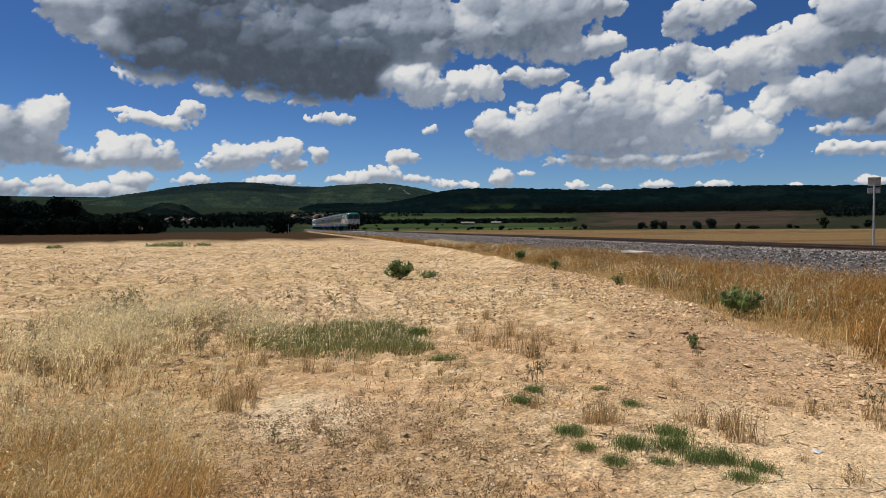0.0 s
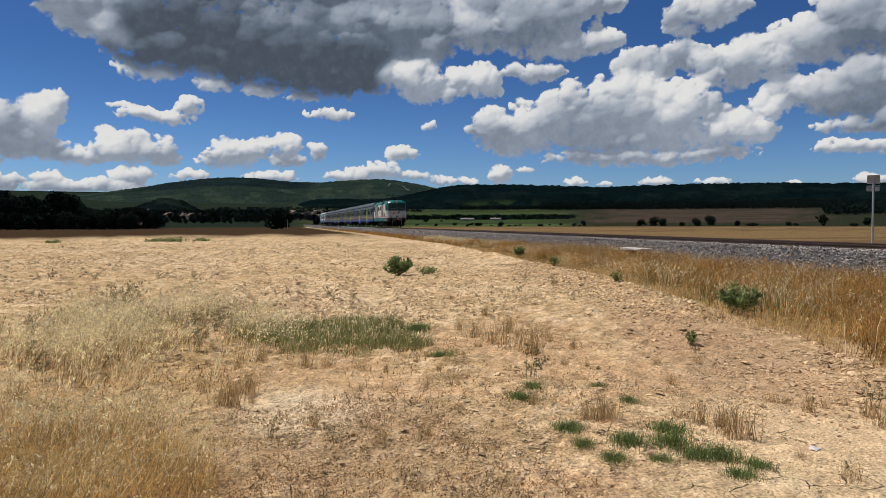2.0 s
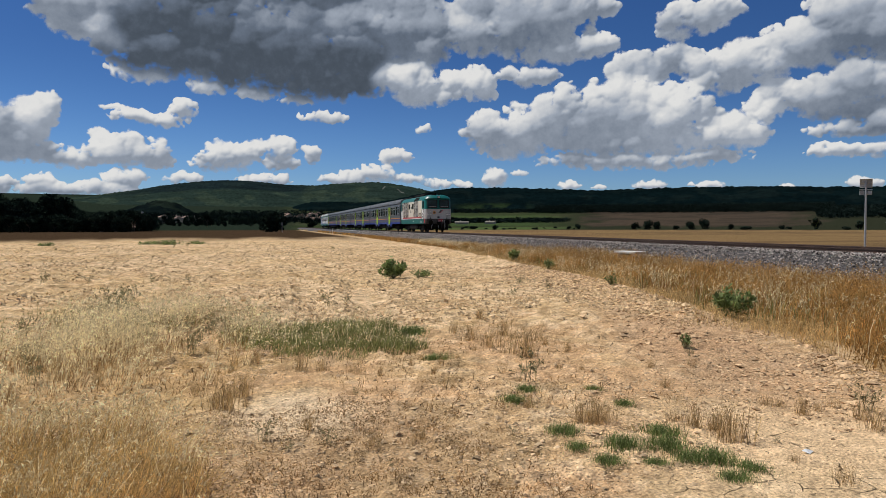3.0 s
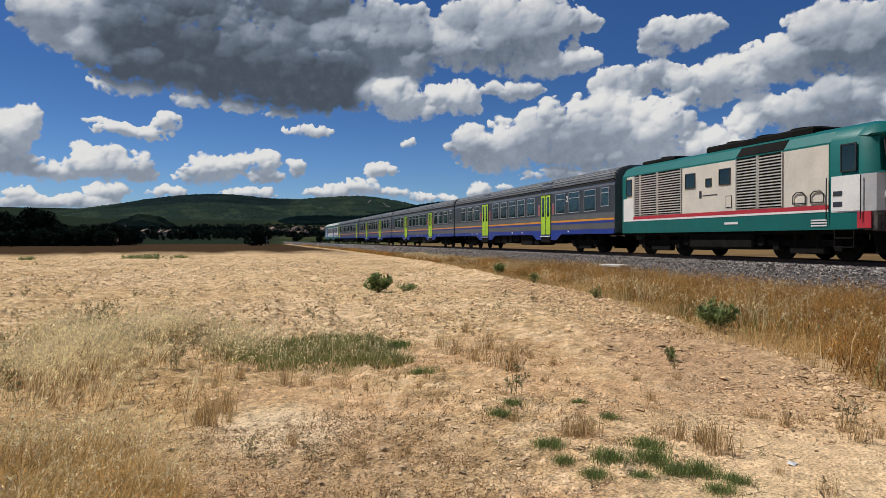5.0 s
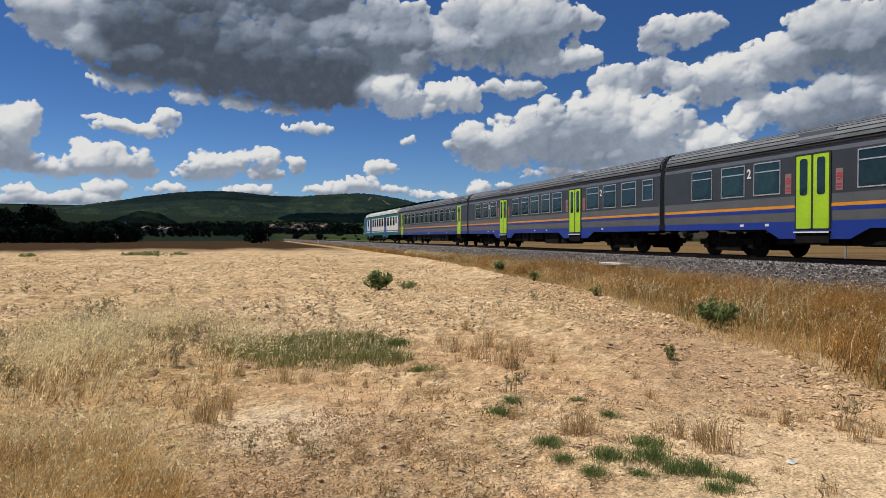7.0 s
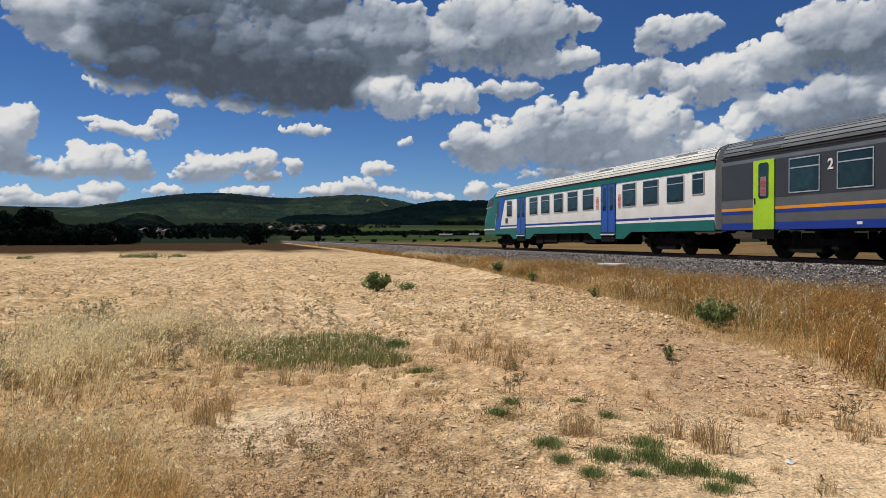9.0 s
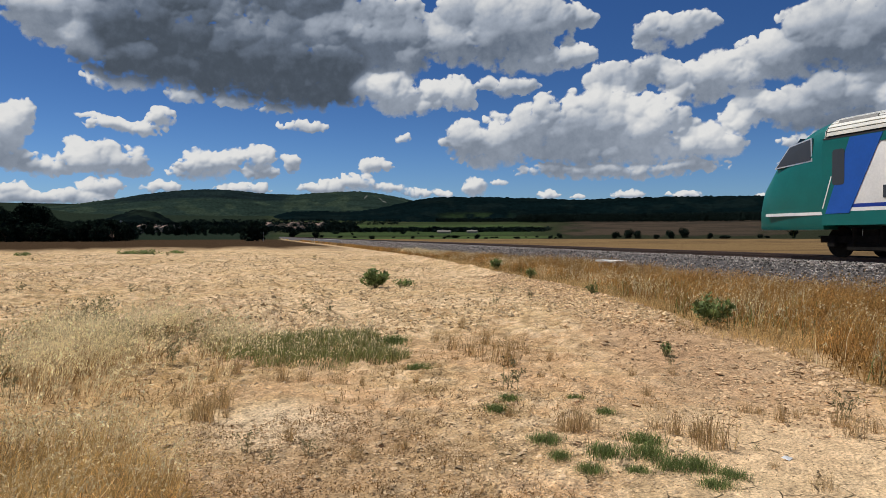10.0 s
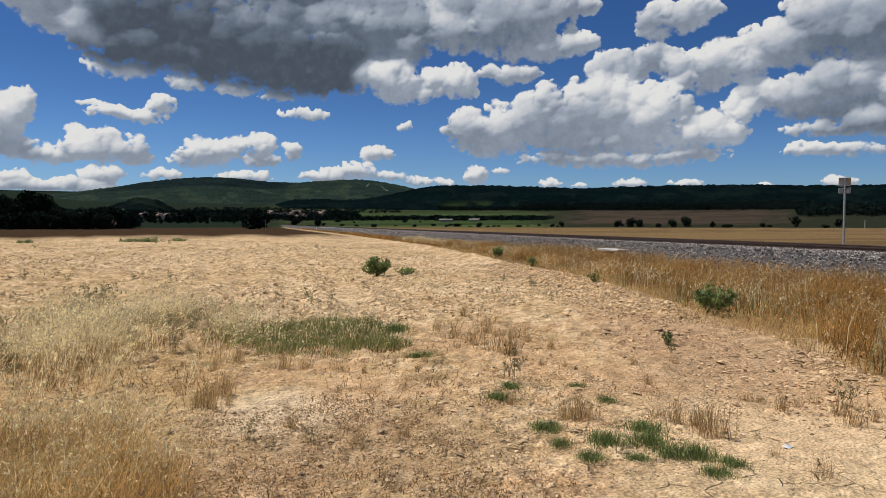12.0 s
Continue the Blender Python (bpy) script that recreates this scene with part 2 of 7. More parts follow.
# ---- mesh helpers ----
class Shape:
    """Collects vertices and faces of one mesh."""

    def __init__(self):
        self.v, self.f = [], []

    def add(self, verts, faces):
        n = len(self.v)
        self.v.extend(verts)
        self.f.extend([tuple(i + n for i in fc) for fc in faces])
        return self

    def box(self, x0, x1, y0, y1, z0, z1, c=0.0):
        """A box; c: its chamfer along the upright and the lengthwise edges."""
        if not c:
            v = [(x, y, z) for x in (x0, x1) for y in (y0, y1) for z in (z0, z1)]
            return self.add(v, [(0, 1, 3, 2), (4, 6, 7, 5), (0, 4, 5, 1), (2, 3, 7, 6), (0, 2, 6, 4), (1, 5, 7, 3)])
        v = []
        for z, k in ((z0, c), (z0 + c, 0), (z1 - c, 0), (z1, c)):
            v += [(x0 + k + c, y0 + k, z), (x1 - k - c, y0 + k, z), (x1 - k, y0 + k + c, z), (x1 - k, y1 - k - c, z),
                  (x1 - k - c, y1 - k, z), (x0 + k + c, y1 - k, z), (x0 + k, y1 - k - c, z), (x0 + k, y0 + k + c, z)]
        f = [tuple(range(7, -1, -1)), tuple(range(24, 32))]
        for r in range(3):
            for i in range(8):
                j = (i + 1) % 8
                f.append((r * 8 + i, r * 8 + j, r * 8 + 8 + j, r * 8 + 8 + i))
        return self.add(v, f)

    def prism(self, outline, y0, y1):
        """An outline of (x, z), counter-clockwise seen from -y, drawn out along y."""
        n = len(outline)
        v = [(x, y0, z) for x, z in outline] + [(x, y1, z) for x, z in outline]
        f = [tuple(range(n)), tuple(range(2 * n - 1, n - 1, -1))]
        return self.add(v, f + [(i, i + n, (i + 1) % n + n, (i + 1) % n) for i in range(n)])

    def plate(self, outline, x0, x1):
        """An outline of (y, z) drawn out along x."""
        n = len(outline)
        v = [(x0, y, z) for y, z in outline] + [(x1, y, z) for y, z in outline]
        f = [tuple(range(n)), tuple(range(2 * n - 1, n - 1, -1))]
        return self.add(v, f + [(i, i + n, (i + 1) % n + n, (i + 1) % n) for i in range(n)])

    def drum(self, a, b, r, seg=12, r2=None):
        """A cylinder or cone from a to b."""
        a, b = Vector(a), Vector(b)
        w = (b - a).normalized()
        u = w.orthogonal().normalized()
        q = w.cross(u)
        v = []
        for c, rad in ((a, r), (b, r if r2 is None else r2)):
            v += [tuple(c + (u * math.cos(2 * math.pi * i / seg) + q * math.sin(2 * math.pi * i / seg)) * rad) for i in range(seg)]
        f = [tuple(range(seg - 1, -1, -1)), tuple(range(seg, 2 * seg))]
        return self.add(v, f + [(i, (i + 1) % seg, (i + 1) % seg + seg, i + seg) for i in range(seg)])

    def mesh(self, name, mat, smooth=False):
        me = bpy.data.meshes.new(name)
        me.from_pydata(self.v, [], self.f)
        me.materials.append(mat)
        bm = bmesh.new()
        bm.from_mesh(me)
        bmesh.ops.recalc_face_normals(bm, faces=bm.faces)
        bm.to_mesh(me)
        bm.free()
        if smooth:
            me.polygons.foreach_set("use_smooth", [True] * len(me.polygons))
            me.set_sharp_from_angle(angle=radians(35))
        return me


def part(name, shape, mat, parent=None, label="", smooth=False, at=None):
    ob = new(name, shape.mesh(name, mat, smooth) if isinstance(shape, Shape) else shape)
    ob.parent = parent
    if at is not None:
        ob.matrix_basis = at
    return tagged(ob, label)


def thing(name, label, category, at=None, group="", kind=""):
    ob = new(name)
    ob.empty_display_size = 0.3
    if at is not None:
        ob.matrix_basis = at
    return tagged(ob, label, category, group, kind)


def grid_noise(x, y, seed):
    """Smooth noise between 0 and 1 over the plane, for arrays."""
    xi, yi = np.floor(x).astype(np.int64), np.floor(y).astype(np.int64)
    fx, fy = x - xi, y - yi
    fx, fy = fx * fx * (3 - 2 * fx), fy * fy * (3 - 2 * fy)

    def h(a, b):
        n = (a * 374761393 + b * 668265263 + seed * 1274126177) & 0x7FFFFFFF
        n = ((n ^ (n >> 13)) * 1274126177) & 0x7FFFFFFF
        n = ((n ^ (n >> 15)) * 374761393) & 0x7FFFFFFF
        return ((n ^ (n >> 16)) & 0xFFFF) / 65535.0

    return (h(xi, yi) * (1 - fx) + h(xi + 1, yi) * fx) * (1 - fy) + (h(xi, yi + 1) * (1 - fx) + h(xi + 1, yi + 1) * fx) * fy


def fbm(x, y, seed, octaves=5, gain=0.5):
    total, amp, norm = np.zeros(np.shape(x)), 1.0, 0.0
    for o in range(octaves):
        total += amp * grid_noise(x * 2 ** o + 17.3 * o, y * 2 ** o - 9.1 * o, seed + o)
        norm += amp
        amp *= gain
    return total / norm


def step(a, b, x):
    t = np.clip((x - a) / (b - a), 0, 1)
    return t * t * (3 - 2 * t)


def sheet(name, verts, faces, mat, tint=None, smooth=True):
    """A mesh from arrays, with an optional colour layer."""
    me = bpy.data.meshes.new(name)
    me.from_pydata(verts, [], faces)
    me.materials.append(mat)
    if smooth:
        me.polygons.foreach_set("use_smooth", [True] * len(me.polygons))
    if tint is not None:
        layer = me.attributes.new("tint", "FLOAT_COLOR", "POINT")
        layer.data.foreach_set("color", np.concatenate([tint, np.ones((len(tint), 1))], 1).astype(np.float32).ravel())
    return me


def grid_faces(rows, cols, closed=False):
    r, c = np.meshgrid(np.arange(rows - 1), np.arange(cols if closed else cols - 1), indexing="ij")
    c2 = (c + 1) % cols
    return np.stack([r * cols + c, r * cols + c2, (r + 1) * cols + c2, (r + 1) * cols + c], -1).reshape(-1, 4).tolist()


# ---- sky with clouds ----
PUFFS = []


def puff(az, el, w, h, dark):
    """One body of cloud: degrees from the track's line and above the horizon, half width and height, and how dark its base is."""
    PUFFS.append((az, el, w, h, dark))


def cloud_material():
    """Cloud over clear sky, with finely ragged outlines."""
    m = bpy.data.materials.new("cloud")
    m.use_nodes = True
    nodes, link = m.node_tree.nodes, m.node_tree.links.new
    nodes.remove(nodes["Principled BSDF"])
    tc = nodes.new("ShaderNodeTexCoord")

    def field(name):
        n = nodes.new("ShaderNodeAttribute")
        n.attribute_name = name
        return n.outputs["Fac"]

    def calc(op, x, y, z=None):
        n = nodes.new("ShaderNodeMath")
        n.operation = op
        for i, q in enumerate((x, y, z)):
            if q is None:
                continue
            if isinstance(q, (int, float)):
                n.inputs[i].default_value = q
            else:
                link(q, n.inputs[i])
        return n.outputs[0]

    def noise_at(vector, scale, detail, rough):
        n = nodes.new("ShaderNodeTexNoise")
        n.inputs["Scale"].default_value, n.inputs["Detail"].default_value, n.inputs["Roughness"].default_value = scale, detail, rough
        link(vector, n.inputs["Vector"])
        return n.outputs["Fac"]

    rag = noise_at(tc.outputs["Object"], 0.016, 7, 0.62)
    dense = calc("MULTIPLY_ADD", calc("SUBTRACT", rag, 0.46), 1.45, field("dense"))
    cover = nodes.new("ShaderNodeMapRange")
    cover.interpolation_type = "SMOOTHSTEP"
    link(dense, cover.inputs["Value"])
    cover.inputs["From Min"].default_value = 0.0
    link(field("edge"), cover.inputs["From Max"])
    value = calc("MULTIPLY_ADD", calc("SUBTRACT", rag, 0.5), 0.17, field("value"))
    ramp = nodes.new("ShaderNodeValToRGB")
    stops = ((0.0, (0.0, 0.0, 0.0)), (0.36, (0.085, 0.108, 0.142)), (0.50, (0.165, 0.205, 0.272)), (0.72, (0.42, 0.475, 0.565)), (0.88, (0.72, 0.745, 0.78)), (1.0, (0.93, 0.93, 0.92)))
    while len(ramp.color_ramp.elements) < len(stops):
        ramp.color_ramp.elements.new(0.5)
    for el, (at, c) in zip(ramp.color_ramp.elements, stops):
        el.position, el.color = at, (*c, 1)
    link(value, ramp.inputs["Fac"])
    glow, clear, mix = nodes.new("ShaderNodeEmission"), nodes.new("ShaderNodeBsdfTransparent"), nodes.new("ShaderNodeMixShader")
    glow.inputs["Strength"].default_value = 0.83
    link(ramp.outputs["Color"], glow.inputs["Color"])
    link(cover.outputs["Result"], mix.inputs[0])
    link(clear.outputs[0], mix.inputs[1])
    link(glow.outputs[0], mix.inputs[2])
    link(mix.outputs[0], nodes["Material Output"].inputs["Surface"])
    return m


def cloud_backdrop():
    puff(-4.4, 15.62, 9.34, 3.67, 0.9); puff(-12.0, 14.60, 3.25, 1.83, 0.3); puff(1.8, 13.67, 8.66, 3.79, 1); puff(5.3, 11.72, 5.78, 1.90, 0.9)
    puff(-5.6, 12.54, 5.20, 1.71, 0.7); puff(9.3, 15.63, 7.25, 2.73, 0.6); puff(-0.3, 17.94, 11.05, 2.21, 0.7); puff(18.8, 15.69, 5.48, 2.97, 0.45)
    puff(21.0, 16.47, 6.35, 2.74, 0.35); puff(22.8, 13.72, 4.96, 1.14, 0.3); puff(26.4, 14.00, 1.32, 0.99, 0.15); puff(8.8, 11.83, 2.04, 1.64, 0.1)
    puff(11.1, 11.44, 1.82, 1.92, 0.1); puff(12.4, 10.37, 2.74, 0.92, 0.2); puff(14.7, 11.47, 1.56, 0.92, 0.1); puff(-9.1, 11.06, 2.47, 0.63, 0.15)
    puff(-4.5, 10.48, 1.78, 0.56, 0.1); puff(-0.8, 10.19, 1.86, 0.57, 0.2); puff(2.2, 9.82, 1.48, 0.49, 0.25); puff(4.4, 8.69, 1.94, 0.45, 0.5)
    puff(-8.4, 8.02, 3.00, 0.63, 0.15); puff(-6.1, 8.74, 1.27, 0.68, 0.1); puff(-11.0, 8.65, 1.03, 0.25, 0.5); puff(-16.1, 7.37, 1.27, 1.64, 0.1)
    puff(-15.2, 8.20, 0.61, 1.18, 0.05); puff(-16.3, 5.26, 2.06, 0.98, 0.3); puff(-13.9, 4.80, 2.16, 0.68, 0.2); puff(-12.1, 6.28, 0.65, 0.69, 0.05)
    puff(-10.0, 5.50, 3.07, 1.20, 0.2); puff(-10.7, 6.15, 1.18, 0.62, 0.1); puff(-8.5, 4.82, 1.99, 0.54, 0.3); puff(-15.8, 3.27, 1.21, 0.51, 0.15)
    puff(-14.7, 2.60, 2.54, 0.60, 0.4); puff(-10.4, 3.53, 1.71, 0.66, 0.15); puff(-12.2, 2.67, 2.67, 0.65, 0.4); puff(-2.9, 5.35, 2.56, 1.18, 0.15)
    puff(-1.2, 6.00, 1.10, 0.79, 0.05); puff(-4.1, 4.67, 1.71, 0.65, 0.3); puff(0.9, 5.89, 1.33, 1.07, 0.1); puff(1.1, 4.80, 1.55, 0.67, 0.3)
    puff(3.3, 5.38, 0.35, 0.72, 0.4); puff(-6.2, 3.56, 1.43, 0.47, 0.3); puff(-0.4, 3.55, 2.63, 0.49, 0.4); puff(6.6, 3.69, 2.78, 0.63, 0.2)
    puff(8.6, 4.16, 1.63, 0.82, 0.1); puff(10.6, 3.63, 1.91, 0.50, 0.3); puff(13.3, 3.32, 1.46, 0.37, 0.3); puff(15.6, 3.42, 0.92, 0.41, 0.2)
    puff(12.2, 7.81, 0.69, 0.41, 0.2); puff(10.1, 5.56, 1.50, 0.55, 0.15); puff(16.8, 11.38, 1.56, 1.10, 0.1); puff(20.6, 11.85, 2.36, 0.78, 0.3)
    puff(16.1, 10.60, 2.29, 0.64, 0.3); puff(17.9, 3.82, 0.87, 0.92, 0.1); puff(20.0, 4.22, 0.91, 0.27, 0.5); puff(17.4, 7.51, 1.92, 1.69, 0.3)
    puff(20.6, 7.70, 2.82, 2.15, 0.25); puff(24.2, 8.74, 3.67, 2.36, 0.25); puff(27.7, 9.07, 3.59, 2.55, 0.2); puff(31.6, 8.28, 3.89, 2.42, 0.1)
    puff(31.6, 9.98, 1.35, 0.88, 0); puff(26.9, 6.84, 8.01, 1.44, 0.3); puff(29.5, 5.11, 8.19, 0.84, 0.25); puff(35.7, 6.84, 3.30, 1.38, 0.05)
    puff(38.0, 8.37, 1.64, 1.02, 0); puff(29.0, 11.79, 2.25, 1.43, 0.3); puff(32.0, 12.66, 1.77, 0.97, 0.3); puff(33.6, 12.06, 2.15, 1.13, 0.25)
    puff(33.2, 15.40, 2.74, 1.27, 0.3); puff(31.9, 14.49, 1.35, 0.83, 0.15); puff(35.2, 15.61, 1.70, 0.82, 0.3); puff(43.8, 13.89, 4.07, 2.34, 0.5)
    puff(41.4, 12.86, 4.14, 1.73, 0.35); puff(37.6, 11.84, 2.83, 1.78, 0.2); puff(35.2, 10.80, 2.51, 1.21, 0.3); puff(45.0, 10.01, 3.18, 1.67, 0.35)
    puff(42.5, 9.26, 3.34, 1.43, 0.3); puff(39.2, 9.52, 1.61, 0.92, 0.1); puff(47.0, 10.92, 2.06, 1.64, 0.2); puff(44.3, 8.14, 4.28, 0.84, 0.6)
    puff(44.0, 6.80, 3.25, 0.56, 0.5); puff(46.7, 7.00, 2.07, 1.17, 0.5); puff(42.9, 5.27, 2.02, 0.61, 0.1); puff(45.4, 5.04, 2.13, 0.52, 0.3)
    puff(23.8, 3.29, 0.94, 0.41, 0.1); puff(30.1, 3.21, 1.54, 0.44, 0.1); puff(34.5, 3.14, 1.47, 0.35, 0.2); puff(39.7, 2.91, 0.80, 0.21, 0.2)
    puff(44.7, 2.94, 1.25, 0.52, 0.1); puff(26.0, 3.00, 0.71, 0.18, 0.2); puff(48.9, 12.50, 2.87, 2.67, 0.5); puff(49.6, 8.80, 2.51, 1.89, 0.4)
    puff(-18.5, 6.25, 1.90, 2.28, 0.3); puff(-18.9, 2.86, 1.88, 0.76, 0.3)
    puff(-6.5, 13.2, 6.2, 2.3, 0.9); puff(-1.0, 12.1, 5.5, 1.8, 0.95); puff(4.0, 13.6, 5.5, 2.2, 0.9); puff(11.0, 14.6, 4.5, 2.2, 0.55); puff(-13.2, 15.8, 3.6, 2.4, 0.4)
    puff(26.0, 7.4, 6.5, 1.5, 0.2); puff(30.5, 6.6, 5.5, 1.3, 0.15); puff(19.0, 6.3, 2.8, 1.1, 0.25); puff(47.0, 13.4, 4.0, 3.0, 0.55)
    puff(-3.6, 11.3, 2.6, 0.6, 0.35); puff(0.6, 10.7, 2.4, 0.6, 0.5)
    dx, dy, a0, e0 = 0.07, 0.06, -21.0, 0.6
    az, el = np.meshgrid(np.arange(a0, 51, dx), np.arange(e0, 20.3, dy))

    def soft(f, n=3):
        for _ in range(n):
            f = (f + np.roll(f, 1, 0) + np.roll(f, -1, 0) + np.roll(f, 1, 1) + np.roll(f, -1, 1)) / 5
        return f

    # the plane is bent before the heads are laid on it, so that none is a plain ball
    wx = az + 0.9 * (fbm(az * 0.5, el * 0.6, 11, 3, 0.5) - 0.5) + 0.50 * (fbm(az * 2.2, el * 2.2, 211, 4, 0.62) - 0.5)
    wy = el + 0.8 * (fbm(az * 0.5 + 40, el * 0.6, 23, 3, 0.5) - 0.5) + 0.42 * (fbm(az * 2.2 + 9, el * 2.2, 223, 4, 0.62) - 0.5)
    form, dense, dark, low_side = np.zeros(az.shape), np.full(az.shape, -0.6), np.zeros(az.shape), np.zeros(az.shape)
    rng = np.random.default_rng(4)

    def head(ca, ce, front, rad, dk, rel, wide=1.15):
        """One rounded head of cloud, laid over those behind it."""
        m = rad * 1.5 + 0.8
        i0, i1 = max(int((ce - m - e0) / dy), 0), int((ce + m - e0) / dy) + 2
        j0, j1 = max(int((ca - m * wide - a0) / dx), 0), int((ca + m * wide - a0) / dx) + 2
        if i1 <= i0 or j1 <= j0:
            return
        q = (slice(i0, i1), slice(j0, j1))
        u = 1 - ((wx[q] - ca) / (rad * wide)) ** 2 - ((wy[q] - ce) / rad) ** 2
        top = np.where(u > 0, front + rad * np.sqrt(np.clip(u, 0, 1)), -1)
        ahead = top > form[q]
        form[q] = np.where(ahead, top, form[q])
        dark[q] = np.where(ahead, dk, dark[q])
        low_side[q] = np.where(ahead, rel, low_side[q])
        dense[q] = np.maximum(dense[q], u * min(1.0, 0.40 + rad * 0.8))

    for a, e, w, h, dk in PUFFS:
        size = min(h, 1.9)
        for count, small, large, spread, out in ((4 + 3 * w * h / size ** 2, 0.50, 0.85, 0.78, 0.0), (10 + 11 * w * h / size ** 2, 0.18, 0.42, 0.98, 0.30), (20 + 34 * w * h / size ** 2, 0.07, 0.20, 1.04, 0.42)):
            for _ in range(int(min(count, 600))):
                t, q = rng.uniform(0, 6.283), rng.uniform(0, 1) ** 0.5 * spread
                rel = -math.sin(t) * q
                rad = size * rng.uniform(small, large) * (1.0 if rel < 0.35 else 0.8)
                ca, ce = a + math.cos(t) * q * max(w - 0.35 * rad, 0.1), e - rel * max(h * (1.06 if rel < 0 else 0.92) - 0.4 * rad, 0.05)
                front = 0.9 * min(h, 3.0) * math.sqrt(max(0.0, 1 - q * q)) + out * size * rng.random()
                head(ca, ce, front, rad, dk + rng.normal(0, 0.05), rel)
    dark, low_side = soft(np.clip(dark, 0, 1), 70), soft(low_side, 12)
    shape = soft(form, 2)
    wisp = fbm(az * 0.5, el * 1.6, 61, 5, 0.55)
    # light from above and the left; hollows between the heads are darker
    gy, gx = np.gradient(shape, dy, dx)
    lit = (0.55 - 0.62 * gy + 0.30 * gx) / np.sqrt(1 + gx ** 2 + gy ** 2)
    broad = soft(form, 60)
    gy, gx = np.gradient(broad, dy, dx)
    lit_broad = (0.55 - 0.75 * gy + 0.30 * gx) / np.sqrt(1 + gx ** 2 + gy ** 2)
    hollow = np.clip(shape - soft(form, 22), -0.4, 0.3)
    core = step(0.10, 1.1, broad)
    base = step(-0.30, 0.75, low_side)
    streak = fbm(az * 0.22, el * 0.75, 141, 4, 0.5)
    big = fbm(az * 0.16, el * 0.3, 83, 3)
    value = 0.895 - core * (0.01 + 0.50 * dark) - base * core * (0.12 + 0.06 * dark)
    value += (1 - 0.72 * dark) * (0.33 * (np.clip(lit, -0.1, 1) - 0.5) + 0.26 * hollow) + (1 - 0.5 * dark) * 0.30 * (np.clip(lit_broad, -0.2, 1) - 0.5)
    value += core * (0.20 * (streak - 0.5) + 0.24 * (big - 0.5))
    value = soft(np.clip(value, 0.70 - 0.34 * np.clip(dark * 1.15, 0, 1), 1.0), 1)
    edge = 0.34 + 0.45 * step(-0.1, 0.6, low_side) + 0.25 * step(0.46, 0.62, wisp)
    a, e = np.radians(az), np.radians(el)
    R = 4960.0
    pts = np.stack([np.sin(a) * np.cos(e) * R, np.cos(a) * np.cos(e) * R, np.sin(e) * R], -1).reshape(-1, 3)
    me = sheet("cloud_backdrop", pts.tolist(), grid_faces(*az.shape), None)
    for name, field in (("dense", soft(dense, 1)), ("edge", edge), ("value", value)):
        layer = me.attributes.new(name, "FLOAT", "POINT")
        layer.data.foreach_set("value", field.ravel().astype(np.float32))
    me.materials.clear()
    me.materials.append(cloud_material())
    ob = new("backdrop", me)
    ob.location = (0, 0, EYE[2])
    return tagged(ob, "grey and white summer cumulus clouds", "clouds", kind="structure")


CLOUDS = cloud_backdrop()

# ---- ground ----
TRACK_X, RAIL_Z = 17.4, 0.94


def verge(y):
    """Where the bare field ends and the dry grass beside the ballast begins."""
    return 13.9 - 8.3 * np.exp(-np.clip(y, -20, 400) / 35.0) - 1.2 * np.exp(-(y / 7.0) ** 2)


def ground_z(x, y):
    r = np.hypot(x, y)
    near = step(160, 40, r)
    z = 0.10 * (fbm(x * 0.12, y * 0.12, 3, 3) - 0.5) * near
    rough = 0.3 + 0.7 * step(0.45, 0.6, fbm(x * 0.35, y * 0.35, 8, 3))
    close = step(60, 14, r)
    z += step(70, 30, r) * step(6, 14, r) * 0.22 * (0.4 + 0.6 * rough) * np.abs(fbm(x * 2.6, y * 1.9, 37, 3, 0.6) - 0.5)
    z += close * rough * (0.10 * (fbm(x * 2.2, y * 2.2, 31, 3) - 0.5) + 0.075 * (fbm(x * 8.0, y * 8.0, 41, 3) - 0.5))
    z += step(75, 30, r) * 0.035 * np.sin((x + 0.3 * np.sin(y * 0.2)) * 5.2) * step(8, 14, y) * step(5.0, 2.0, x)
    edge = x - verge(y)
    z += 0.16 * np.exp(-((edge + 0.55) / 0.5) ** 2) * step(8, 14, y) * step(90, 40, y) * (0.6 + 0.8 * fbm(x * 1.3, y * 0.9, 71, 4))
    z += 44.0 * np.clip((r - 300) / 1500, 0, 3.2) ** 1.35
    return z


